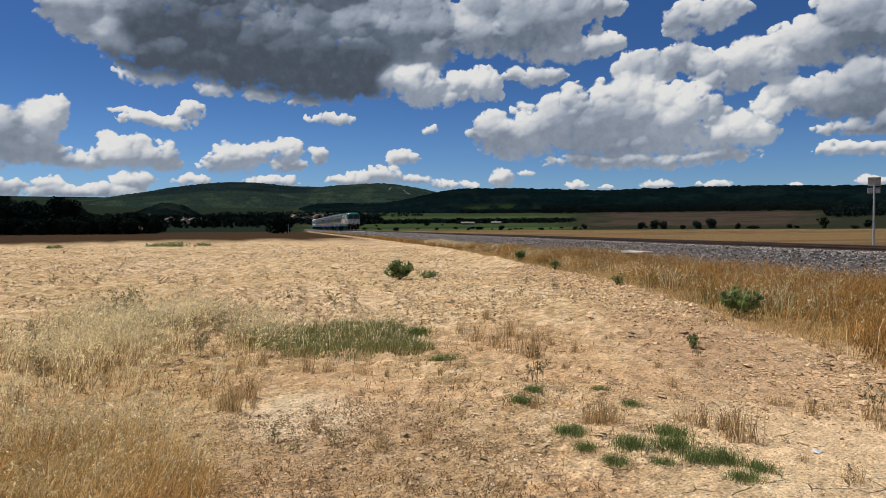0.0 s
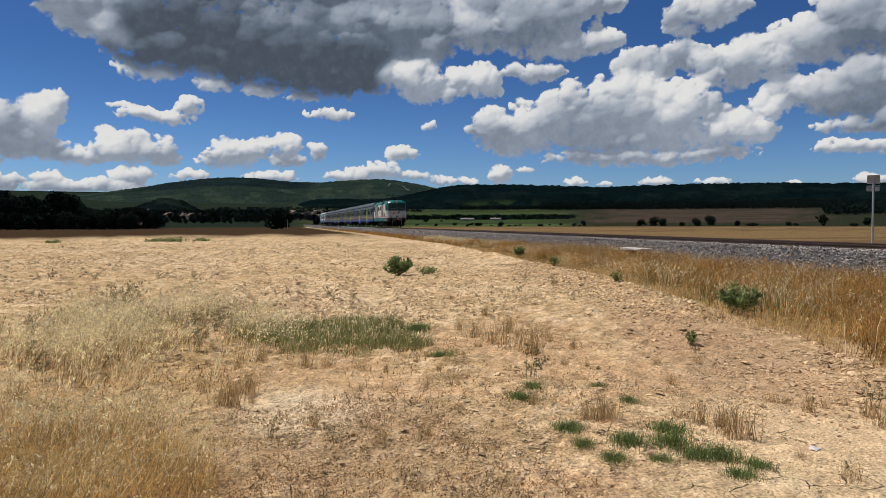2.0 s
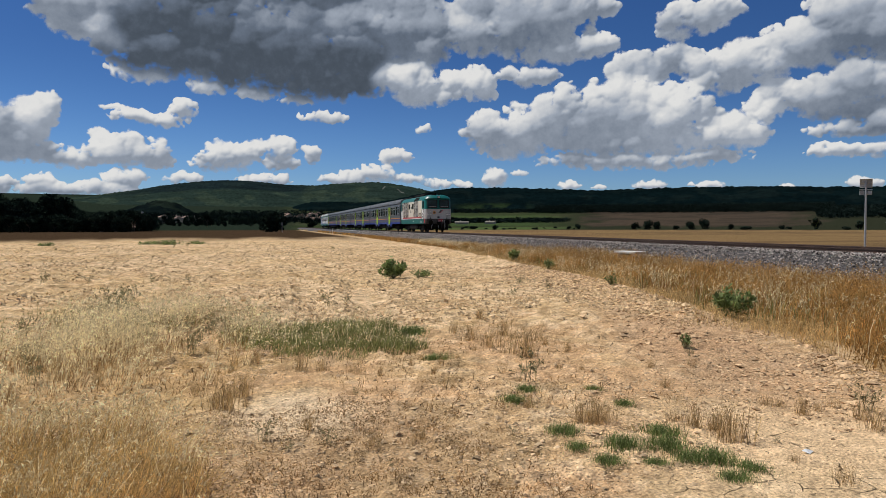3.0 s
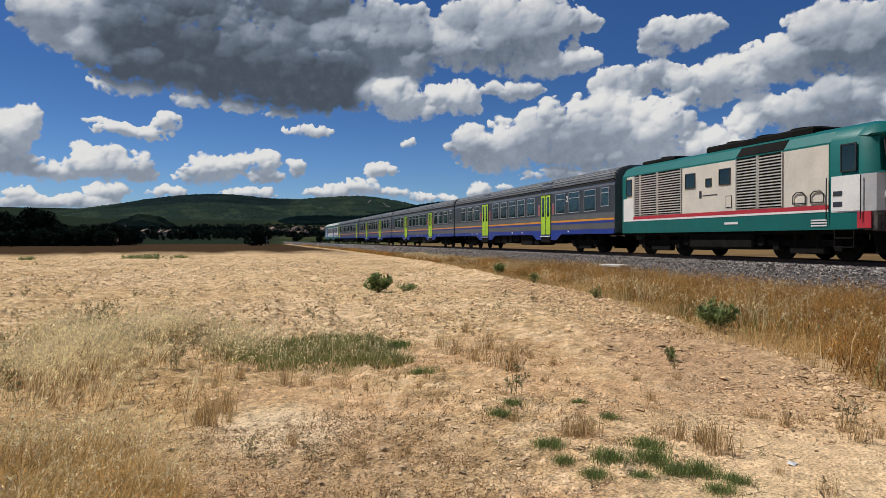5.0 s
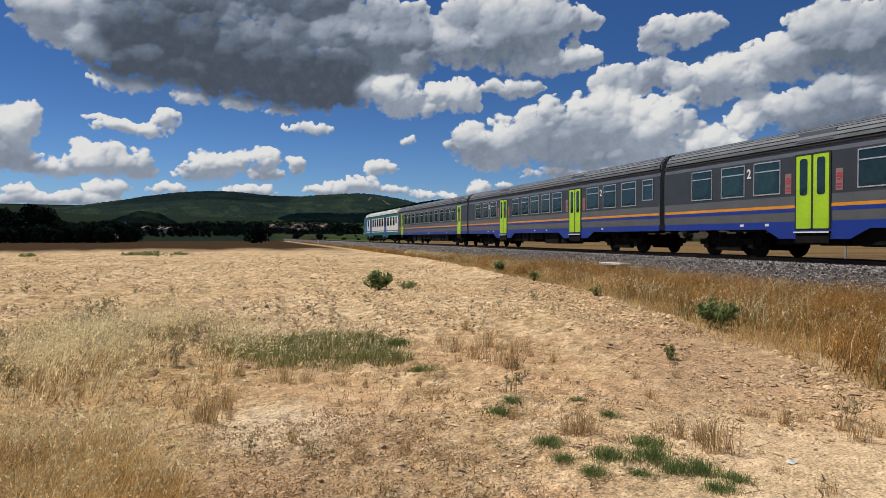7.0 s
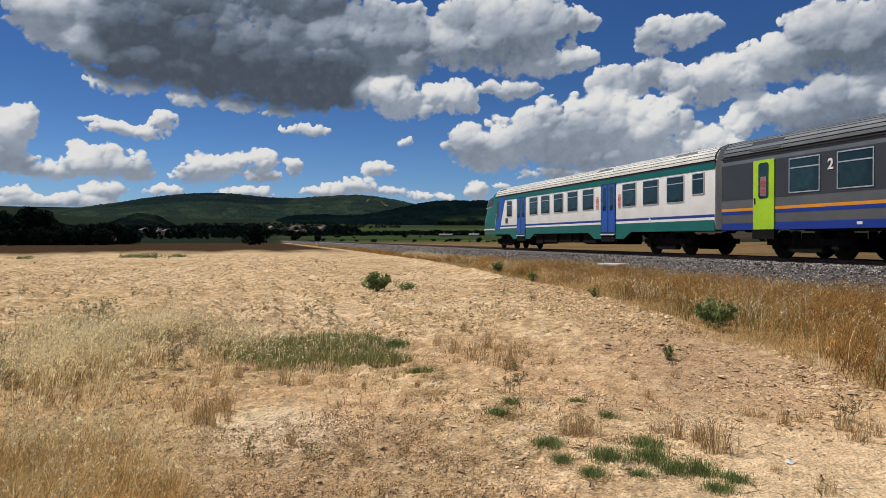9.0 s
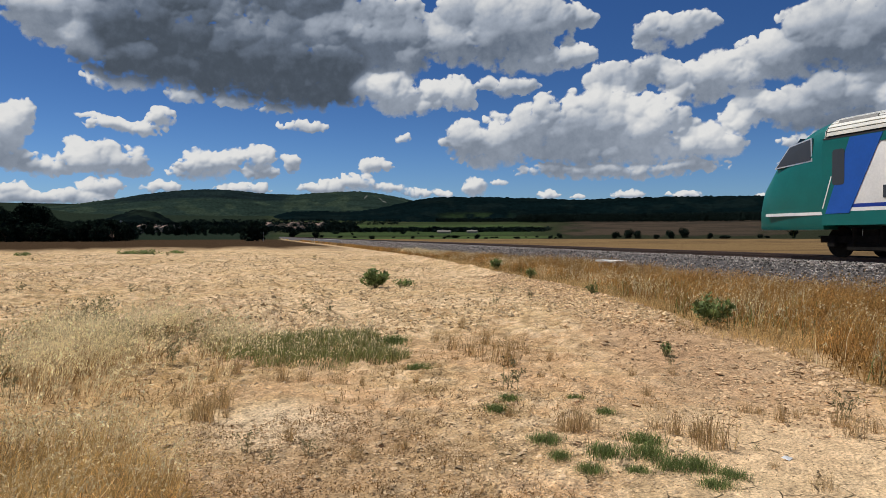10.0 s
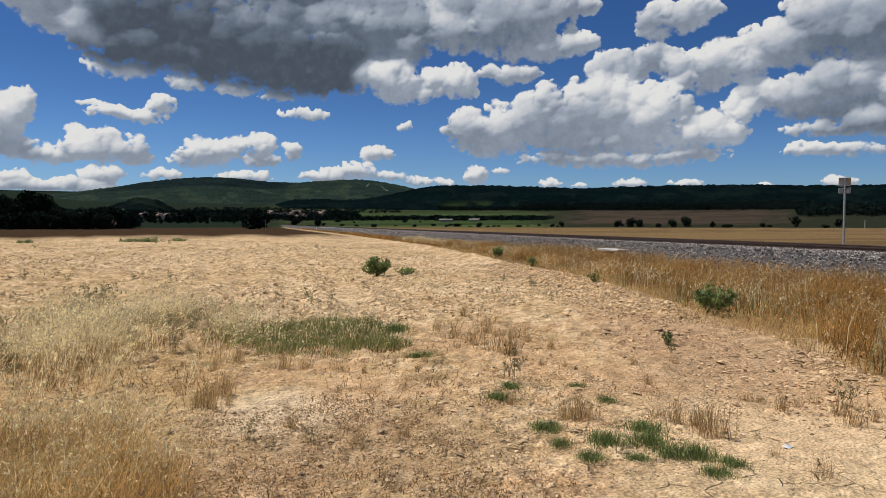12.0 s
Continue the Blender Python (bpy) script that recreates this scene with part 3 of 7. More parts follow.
def make_ground():
    az = np.radians(np.concatenate([np.arange(-27, 58, 0.22), np.arange(58, 333, 4.0)]))
    r = np.concatenate([[0.02, 0.6, 1.2, 1.8], 2.3 * 1.0075 ** np.arange(0, 540), 2.3 * 1.0075 ** 540 * 1.06 ** np.arange(0, 66)])
    r = r[r < 4900]
    A, Rr = np.meshgrid(az, r)
    x, y = np.sin(A) * Rr + 0.05, np.cos(A) * Rr + 0.05
    z = ground_z(x, y)
    deg = np.degrees(A)
    deg = np.where(deg > 180, deg - 360, deg)
    big, mid = fbm(x * 0.25, y * 0.25, 91, 4), fbm(x * 1.1, y * 1.1, 97, 4)
    tiny = fbm(x * 6, y * 6, 103, 4)

    def blend(c0, c1, k):
        return c0 * (1 - k[..., None]) + np.array(c1) * k[..., None]

    col = np.broadcast_to(np.array((0.57, 0.395, 0.21)), x.shape + (3,)).copy()
    col = blend(col, (0.67, 0.485, 0.295), step(0.45, 0.62, big) * 0.7)
    col = blend(col, (0.50, 0.31, 0.165), step(0.52, 0.68, mid) * 0.55)
    crumb = fbm(x * 5.5, y * 5.5, 109, 4, 0.65)
    col = blend(col, (0.74, 0.55, 0.345), step(0.52, 0.64, crumb) * 0.6)
    col = blend(col, (0.38, 0.235, 0.11), step(0.46, 0.36, crumb) * 0.5)
    col = blend(col, (0.26, 0.18, 0.09), step(0.54, 0.66, tiny) * 0.55)
    col = blend(col, (0.54, 0.335, 0.18), step(9.5, 5.5, np.hypot(x - 1.0, y - 2.5)) * (0.1 + 0.4 * step(0.42, 0.58, mid)))
    # stubble and straw litter; dark, to paint in the shade under the dry grass
    edge = x - verge(y)
    col = blend(col, (0.27, 0.17, 0.065), step(-0.5, 0.8, edge + 1.2 * (mid - 0.5)))
    litter = step(1.2, 0.5, np.hypot((x + 2.0) / 2.4, (y - 7.8) / 4.2) + 0.7 * (mid - 0.5))
    col = blend(col, (0.40, 0.265, 0.115), litter * 0.55)
    mat = step(1.1, 0.4, np.hypot((x - 0.5) / 1.5, (y - 5.1) / 1.5) + 0.9 * (mid - 0.5) + 0.5 * (tiny - 0.5))
    col = blend(col, (0.33, 0.215, 0.115), mat * 0.5)
    crumbs = step(1.2, 0.3, np.hypot((edge + 1.4) / 1.5, (y - 8.5) / 4.5) + 0.8 * (mid - 0.5))
    col = blend(col, (0.40, 0.25, 0.145), crumbs * 0.7)
    pale = step(1.1, 0.3, np.hypot((x - 0.35) / 0.9, (y - 6.1) / 0.9) + 0.9 * (mid - 0.5) + 0.5 * (crumb - 0.5))
    col = blend(col, (0.76, 0.59, 0.39), pale * 0.6)
    dusty = step(1.15, 0.4, np.hypot((x - 4.0) / 1.9, (y - 4.3) / 1.5) + 0.5 * (mid - 0.5))
    col = blend(col, (0.70, 0.51, 0.305), dusty * 0.6)
    nook = step(1.1, 0.6, np.hypot((x + 1.9) / 1.5, (y - 4.2) / 1.6) + 0.6 * (mid - 0.5))
    col = blend(col, (0.28, 0.175, 0.07), nook * 0.7)
    # the plain across the railway, and ploughed land farther off
    plain = step(19, 21, x)
    col = blend(col, (0.185, 0.120, 0.056), plain)
    col = blend(col, (0.135, 0.088, 0.044), plain * step(0.5, 0.62, fbm(x * 0.02, y * 0.2, 13, 3)))
    plough = step(70, 112, Rr + 40 * (fbm(deg * 0.4, Rr * 0.03, 7, 4) - 0.5)) * step(13.5, 11, x)
    col = blend(col, (0.052, 0.033, 0.019), plough)
    # fields on the rising ground
    far = step(280, 300, Rr)
    patch = fbm(x * 0.006, y * 0.012, 57, 3)
    col = blend(col, (0.042, 0.048, 0.024), far)
    col = blend(col, (0.03, 0.042, 0.018), far * step(0.52, 0.56, patch))
    col = blend(col, (0.060, 0.088, 0.030), far * step(0.42, 0.38, patch) * step(2, 5, deg))
    col = blend(col, (0.042, 0.066, 0.024), far * step(5, 7, deg) * step(24, 20, deg) * step(420, 470, Rr + 90 * (patch - 0.5)) * step(1150, 900, Rr) * 0.75)
    col = blend(col, (0.016, 0.024, 0.016), far * step(3.5, 0.5, deg))
    fringe = fbm(deg * 0.8, Rr * 0.01, 19, 4) - 0.5
    col = blend(col, (0.024, 0.027, 0.016), far * step(22, 26, deg))
    brown = far * step(25, 27.5, deg + 5 * fringe) * step(43, 39, deg + 6 * fringe) * step(380, 450, Rr + 160 * fringe)
    # brown soil, tinted darker to stand for cloud shadow
    col = blend(col, (0.056, 0.042, 0.030), brown)
    col = blend(col, (0.036, 0.030, 0.023), brown * step(0.5, 0.62, fbm(x * 0.012, y * 0.03, 87, 4)))
    me = sheet("ground", np.stack([x, y, z], -1).reshape(-1, 3).tolist(), grid_faces(len(r), len(az), True), M_LAND, col.reshape(-1, 3))
    tagged(new("ground", me), "bare sandy field with cracked soil, stubble and farther fields", "ground", kind="structure")


make_ground()


def make_hill(name, label, a0, a1, crest, dist, foot, tint, seed, crown=9.0):
    """A wooded hill as seen across the plain. crest: its height in degrees, by direction."""
    da = math.degrees(crown * 0.45 / dist)
    az = np.arange(a0, a1, da)
    k = np.linspace(0, 1, 90)
    A, K = np.meshgrid(az, k)
    d = foot + (dist - foot) * K
    top = np.tan(np.radians(crest(az)))[None, :] * dist
    lump = fbm(A * 0.35, K * 2.5, seed, 4)
    base = 0.001 + 44.0 * np.clip((foot - 300) / 1500, 0, 3) ** 1.35 - 4
    z = base + (top - base) * (K ** 1.15) * (0.82 + 0.36 * lump * (1 - K) + 0.18 * K)
    x, y = np.sin(np.radians(A)) * d, np.cos(np.radians(A)) * d
    z = z + crown * 0.9 * (fbm(x / crown, (y + z * 2) / crown, seed + 5, 2, 0.6) - 0.5)
    # behind the crest the hill falls away
    back = np.stack([x[-1] * 1.03, y[-1] * 1.03, z[-1] * 0.6], -1)
    col = tint(A, K, x, y)
    pts = np.concatenate([np.stack([x, y, z], -1).reshape(-1, 3), back])
    cols = np.concatenate([col.reshape(-1, 3), col[-1]])
    me = sheet(name, pts.tolist(), grid_faces(len(k) + 1, len(az)), M_WOODS, cols)
    tagged(new(name, me), label, "hill", kind="structure")


def high_crest(a):
    left = 1.7 * np.exp(-(np.abs(a + 3) / np.where(a < -3, 8.0, 6.0)) ** 2)
    return 1.83 + left + 1.66 * np.exp(-((a - 8.5) / 6.5) ** 2) + 0.08 * (fbm(a * 0.8, a * 0, 9, 4) - 0.5)


def ridge_crest(a):
    # the low left end shapes a cloud shadow on the mountain as a spur
    return 0.4 + 1.55 * step(-1.5, 4.0, a) + 1.17 * step(8.0, 15.5, a) - 0.16 * step(18, 24, a) - 0.12 * np.exp(-((a - 27) / 2.5) ** 2) - 0.22 * step(35, 46, a) + 0.05 * (fbm(a * 0.9, a * 0, 15, 4) - 0.5)


def high_tint(A, K, x, y):
    n = fbm(A * 0.9, K * 6, 21, 5)
    # blue-green: some distance haze is put into the woods' colour
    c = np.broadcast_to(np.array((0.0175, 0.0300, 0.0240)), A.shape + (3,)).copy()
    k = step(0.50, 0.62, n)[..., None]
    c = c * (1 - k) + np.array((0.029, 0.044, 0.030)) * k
    # darker summit band: a cloud's shadow painted into the tint
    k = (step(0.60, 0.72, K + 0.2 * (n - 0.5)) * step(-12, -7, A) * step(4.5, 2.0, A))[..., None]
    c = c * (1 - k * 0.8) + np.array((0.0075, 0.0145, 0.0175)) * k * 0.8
    # two short pale scars of a quarry track
    s1 = step(0.034, 0.014, np.abs(K - (0.77 + 0.48 * (A - 9.3)))) * step(0.15, 0.10, np.abs(A - 9.3))
    s2 = step(0.030, 0.012, np.abs(K - (0.70 - 0.28 * (A - 10.55) + 0.02 * np.sin(A * 14)))) * step(0.34, 0.26, np.abs(A - 10.65))
    k = np.clip(s1 + s2, 0, 1)[..., None]
    return c * (1 - k) + np.array((0.13, 0.135, 0.12)) * k


def ridge_tint(A, K, x, y):
    n = fbm(A * 0.7, K * 5, 29, 5)
    # near-black: cloud shadow and blue distance haze are put into this colour
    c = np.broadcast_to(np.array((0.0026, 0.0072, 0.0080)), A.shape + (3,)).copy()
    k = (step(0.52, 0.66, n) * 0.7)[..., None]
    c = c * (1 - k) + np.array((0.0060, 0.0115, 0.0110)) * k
    k = (step(0.42, 0.28, K) * step(14.5, 16.5, A) * step(22, 19, A) * step(0.40, 0.52, n))[..., None]
    return c * (1 - k) + np.array((0.018, 0.031, 0.014)) * k


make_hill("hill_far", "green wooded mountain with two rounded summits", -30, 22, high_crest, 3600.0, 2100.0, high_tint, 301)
def knoll_crest(a):
    return 0.35 + 1.62 * np.exp(-((a + 7.6) / 2.6) ** 2) + 1.0 * np.exp(-((a + 16.0) / 5.0) ** 2) + 0.85 * np.exp(-((a + 1.6) / 1.5) ** 2) + 0.10 * (fbm(a * 1.4, a * 0, 25, 4) - 0.5)


def knoll_tint(A, K, x, y):
    k = step(0.46, 0.62, fbm(A * 1.1, K * 5, 33, 4))[..., None]
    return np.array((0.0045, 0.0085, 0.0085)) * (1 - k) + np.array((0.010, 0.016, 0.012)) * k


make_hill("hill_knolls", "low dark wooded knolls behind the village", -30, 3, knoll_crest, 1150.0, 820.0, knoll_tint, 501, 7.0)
make_hill("hill_near", "long wooded ridge with cloud shadow in its dark tint", -3, 62, ridge_crest, 2100.0, 1250.0, ridge_tint, 401)


# ---- railway ----
def make_track():
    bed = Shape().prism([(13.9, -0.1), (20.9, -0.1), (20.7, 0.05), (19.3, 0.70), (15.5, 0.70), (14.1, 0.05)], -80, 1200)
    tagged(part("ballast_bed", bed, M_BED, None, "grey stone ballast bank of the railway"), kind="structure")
    track = thing("railway_track", "single railway track with rusty rails on concrete sleepers", "railway track", kind="structure")
    rail = [(-0.07, 0), (0.07, 0), (0.07, 0.015), (0.012, 0.035), (0.012, 0.13), (0.036, 0.14), (0.036, 0.17), (-0.036, 0.17), (-0.036, 0.14), (-0.012, 0.13), (-0.012, 0.035), (-0.07, 0.015)]
    for x in (TRACK_X - 0.75, TRACK_X + 0.75):
        part("rail", Shape().prism([(x + a, RAIL_Z - 0.17 + b) for a, b in rail], -80, 1200), M_RAIL, track)
    sleeper = Shape().prism([(-1.25, -0.15), (1.25, -0.15), (1.22, 0.03), (0.5, 0.03), (0.4, 0.0), (-0.4, 0.0), (-0.5, 0.03), (-1.22, 0.03)], -0.13, 0.13).mesh("sleeper", M_CONCRETE)
    for i in range(280):
        part("sleeper", sleeper, None, track, at=pose(TRACK_X, 2 + i * 0.6, RAIL_Z - 0.175))


make_track()


# ---- train ----
# A vehicle's own space: y runs back along the train from its front end, x to the far side, z up from the rail's top.
HALF = 1.42


def coach_outline(side_top=3.36, crown=4.05, bottom=0.98, half=HALF):
    """The cross-section of a coach body, from the lower near corner round."""
    pts = [(-half + 0.06, bottom), (half - 0.06, bottom), (half, bottom + 0.25), (half, side_top - 0.35), (half - 0.05, side_top)]
    n = 12
    for i in range(1, n):
        a = math.pi * i / n
        pts.append(((half - 0.05) * math.copysign(abs(math.cos(a)) ** 0.75, math.cos(a)), side_top + (crown - side_top) * math.sin(a) ** 0.75))
    return pts + [(-half + 0.05, side_top), (-half, side_top - 0.35), (-half, bottom + 0.25)]


def ring(y0, y1, z0, z1, b):
    """A rectangular frame in the plane of a side: its four bars."""
    s = Shape()
    for a0, a1, c0, c1 in ((y0, y1, z0, z0 + b), (y0, y1, z1 - b, z1), (y0, y0 + b, z0 + b, z1 - b), (y1 - b, y1, z0 + b, z1 - b)):
        s.box(-0.022, 0.0, a0, a1, c0, c1)
    return s


def rounded(y0, y1, z0, z1, r, n=4):
    pts = []
    for cy, cz, a0 in ((y1 - r, z0 + r, -90), (y1 - r, z1 - r, 0), (y0 + r, z1 - r, 90), (y0 + r, z0 + r, 180)):
        pts += [(cy + r * math.cos(radians(a0 + 90 * i / n)), cz + r * math.sin(radians(a0 + 90 * i / n))) for i in range(n + 1)]
    return pts


CACHE = {}


def cached(key, make):
    if key not in CACHE:
        CACHE[key] = make()
    return CACHE[key]


def both_sides(length):
    """The poses of the two sides: a piece made for the near side, and the same turned about for the far one."""
    return (lambda y: pose(-HALF, y, 0)), (lambda y: pose(HALF, y, 0, 0, 0, 180))


def window(body, y, w, z0, z1, side, sash=0.70, frame_mat=None):
    fm = frame_mat or P_FRAME
    fr = cached(("wf", w, z0, z1, fm.name), lambda: ring(-w / 2, w / 2, z0, z1, 0.034).mesh("window", fm))
    pn = cached(("wp", w, z0, z1), lambda: Shape().plate(rounded(-w / 2 + 0.03, w / 2 - 0.03, z0 + 0.03, z1 - 0.03, 0.06), -0.010, 0.004).mesh("pane", P_GLASS))
    ob = part("window", fr, None, body, at=side(y))
    part("pane", pn, None, ob)
    if sash:
        zs = z0 + (z1 - z0) * sash
        part("sash_bar", cached(("ws", w, zs), lambda: Shape().box(-0.020, 0.0, -w / 2 + 0.045, w / 2 - 0.045, zs, zs + 0.035).mesh("sash_bar", P_FRAME)), None, ob)
    return ob


def leaf(parent, y, w, z0, z1, paint_mat, side, pane_w, handle=True):
    """One leaf of a coach door with its tall rounded pane."""
    d = part("door", cached(("dl", w, z0, z1, paint_mat.name), lambda: Shape().plate(rounded(-w / 2, w / 2, z0, z1, 0.03, 2), -0.030, 0.005).mesh("door", paint_mat)), None, parent, at=side(y))
    part("pane", cached(("dp", pane_w, z1), lambda: Shape().plate(rounded(-pane_w / 2, pane_w / 2, 1.92, z1 - 0.09, min(pane_w * 0.30, 0.10)), -0.036, -0.026).mesh("pane", P_GLASS)), None, d)
    if handle:
        part("handle", cached(("dh", w), lambda: Shape().box(-0.06, -0.03, w / 2 - 0.10, w / 2 - 0.06, 1.75, 1.95, 0.008).mesh("handle", P_RUBBER)), None, d)
    return d


def notice(body, y, side, plate, out=0.0):
    """A door notice: a faded plate with a red ring and a line of writing below it."""
    n = part("notice", cached(("notice", plate.name), lambda: Shape().plate(rounded(-0.13, 0.13, 2.00, 2.62, 0.03, 2), -0.012, 0.004).mesh("notice", plate)), None, body, at=side(y) @ Matrix.Translation((-out, 0, 0)))

    def make_ring():
        s, k = Shape(), 16
        for i in range(k):
            a, b = 2 * math.pi * i / k, 2 * math.pi * (i + 1) / k
            quad = [(r * math.cos(t), 2.40 + r * math.sin(t)) for r, t in ((0.070, a), (0.105, a), (0.105, b), (0.070, b))]
            s.plate(quad, -0.017, -0.010)
        return s.box(-0.017, -0.010, -0.07, 0.07, 2.385, 2.415).box(-0.017, -0.010, -0.10, 0.10, 2.16, 2.20).box(-0.017, -0.010, -0.10, 0.10, 2.08, 2.11).mesh("ring", P_RED)

    part("ring", cached("notice_ring", make_ring), None, n, "red ring and bars of writing")


def double_door(body, y, paint_mat, side, z0=0.93, z1=3.10):
    door_frame = part("door_frame", cached(("df", paint_mat.name), lambda: ring(-0.69, 0.69, z0 - 0.02, z1 + 0.06, 0.05).mesh("door_frame", P_RUBBER)), None, body, at=side(y))
    for s in (-1, 1):
        leaf(body, y + s * 0.335, 0.585, z0, z1, paint_mat, side, 0.30, False)
    part("door_seal", cached("seal", lambda: Shape().box(-0.026, 0.0, -0.042, 0.042, z0, z1).mesh("door_seal", P_RUBBER)), None, body, at=side(y))
    part("step", cached("step", lambda: Shape().box(-0.06, 0.02, -0.68, 0.68, 0.78, 0.84).box(-0.03, 0.1, -0.64, 0.64, 0.50, 0.78).mesh("step", P_BLACK)), None, body, at=side(y))
    part("step_edge", cached("stepedge", lambda: Shape().box(-0.075, -0.06, -0.68, 0.68, 0.80, 0.84).mesh("step_edge", P_WHITE)), None, body, at=side(y))
    return door_frame


def bogie(body, y, name="bogie", base=2.4, wheel=0.44):
    s = Shape()
    for x in (-1.0, 1.0):
        s.prism([(x - 0.09, 0.42), (x + 0.09, 0.42), (x + 0.09, 0.62), (x - 0.09, 0.62)], -base / 2 - 0.45, base / 2 + 0.45)
        for k in (-1, 1):
            s.box(x - 0.16, x + 0.16, k * base / 2 - 0.17, k * base / 2 + 0.17, 0.28, 0.64, 0.04)
            s.drum((x, k * 0.45, 0.3), (x, k * 0.45, 0.85), 0.13, 10)
        s.box(x - 0.12, x + 0.12, -0.7, 0.7, 0.20, 0.42, 0.03)
    s.box(-1.0, 1.0, -0.25, 0.25, 0.45, 0.80)
    b = part(name, cached(("bg", base), lambda: s.mesh(name, P_BLACK)), None, body, "grimy dark steel bogie", at=pose(0, y, 0))

    def make_wheel():
        w = Shape()
        for x in (-0.78, 0.78):
            q = x + math.copysign(0.07, x)
            w.drum((min(x, q), 0, 0), (max(x, q), 0, 0), wheel, 24)
            w.drum((x - math.copysign(0.03, x), 0, 0), (x, 0, 0), wheel + 0.025, 24)
        w.drum((-0.9, 0, 0), (0.9, 0, 0), 0.08, 10)
        return w.mesh("wheelset", P_BLACK)

    for k in (-1, 1):
        part("wheelset", cached(("wh", wheel), make_wheel), None, b, at=pose(0, k * base / 2, wheel))


def strip(body, name, mat, y0, y1, z0, z1, out=0.006, label=""):
    """A painted band standing a little proud of the near and the far side."""
    for sg in (-1, 1):
        a, b = sg * (HALF - 0.01), sg * (HALF + out)
        part(name, Shape().box(min(a, b), max(a, b), y0, y1, z0, z1), mat, body, label)


def roof_ribs(body, y0, y1, mat, crown=4.05, side_top=3.36):
    """The lengthwise corrugation of a roof: flat ribs that follow its curve; the black roof between them paints in the
    grooves' shade.
    """
    h, n = HALF - 0.05, 400
    arc = []
    for i in range(n + 1):
        t = math.pi * i / n
        arc.append(Vector((h * math.copysign(abs(math.cos(t)) ** 0.75, math.cos(t)), side_top + (crown - side_top) * math.sin(t) ** 0.75)))
    run = [0.0]
    for p, q in zip(arc, arc[1:]):
        run.append(run[-1] + (q - p).length)

    def on_arc(d):
        i = min(range(len(run)), key=lambda k: abs(run[k] - d))
        t = (arc[min(i + 3, n)] - arc[max(i - 3, 0)]).normalized()
        return arc[i], Vector((t.y, -t.x))

    s, count = Shape(), 26
    pitch = (run[-1] - 0.16) / count
    for k in range(count):
        lo, hi = 0.08 + k * pitch + 0.016, 0.08 + (k + 1) * pitch - 0.016
        (p, u), (q, w) = on_arc(lo), on_arc(hi)
        s.prism([tuple(p + u * 0.0), tuple(p + u * 0.032), tuple(q + w * 0.032), tuple(q + w * 0.0)], y0, y1)
    tagged(part("roof_rib", s, mat, body), kind="stuff")


def skirt(body, mat, y0, y1, doors, z_top=1.15, low=0.62, flat=0.98):
    """The lower edge of the side, which drops between slanting ends at every door."""
    pts = [(y0, z_top), (y0, flat - 0.06)]
    for y in doors:
        pts += [(max(y0, y - 2.0), flat - 0.06), (y - 1.35, low), (y + 1.35, low), (min(y1, y + 2.0), flat - 0.06)]
    pts += [(y1, flat - 0.06), (y1, z_top)]
    for sg in (-1, 1):
        a, b = sg * (HALF - 0.02), sg * (HALF + 0.004)
        part("skirt", Shape().plate(pts, min(a, b), max(a, b)), mat, body)


def gear(body, y0, y1, seed):
    """Boxes, tanks and pipes under the floor."""
    rng = random.Random(seed)
    s = Shape().box(-1.1, 1.1, y0 - 2.5, y1 + 2.5, 0.86, 1.0)
    y = y0
    while y < y1 - 0.8:
        w = rng.uniform(0.7, 2.2)
        s.box(-1.25, -0.3, y, min(y + w, y1), rng.uniform(0.32, 0.55), 0.95, 0.03)
        s.box(0.3, 1.25, y, min(y + w, y1), rng.uniform(0.32, 0.55), 0.95, 0.03)
        y += w + rng.uniform(0.1, 0.5)
    part("underfloor_gear", s, P_BLACK, body, "dark underfloor equipment")


def coupling(body, length, mat_bellows):
    """Rubber gangway frames and buffers at both ends."""
    for y, d in ((0.17, -1), (length - 0.17, 1)):
        s = Shape()
        for a0, a1, c0, c1 in ((-0.62, -0.42, 1.15, 3.25), (0.42, 0.62, 1.15, 3.25), (-0.62, 0.62, 3.25, 3.45), (-0.62, 0.62, 1.0, 1.15)):
            s.box(a0, a1, min(y, y + d * 0.165), max(y, y + d * 0.165), c0, c1, 0.03)
        part("gangway", s, mat_bellows, body)
        for x in (-0.87, 0.87):
            part("buffer", Shape().drum((x, y, 1.05), (x, y + d * 0.10, 1.05), 0.09, 10).drum((x, y + d * 0.10, 1.05), (x, y + d * 0.16, 1.05), 0.24, 14), P_BLACK, body)
        part("coupler", Shape().box(-0.2, 0.2, min(y, y + d * 0.16), max(y, y + d * 0.16), 0.85, 1.1, 0.03), P_BLACK, body)


def number_two(body, y, z, side, mat, h=0.30):
    """The class number on the side."""
    cu = cached(("two", h), lambda: bpy.data.curves.new("two", "FONT"))
    cu.body, cu.size, cu.extrude, cu.align_x = "2", h * 1.4, 0.004, "CENTER"
    cu.offset = 0.012
    if not cu.materials:
        cu.materials.append(mat)
    m = side(y) @ Matrix.Translation((-0.016, 0, z)) @ Matrix(((0, 0, -1, 0), (-1, 0, 0, 0), (0, 1, 0, 0), (0, 0, 0, 1)))
    t = new("class_number", cu)
    t.parent, t.matrix_basis = body, m
    tagged(t, "white class number two")


LENGTH = 26.4


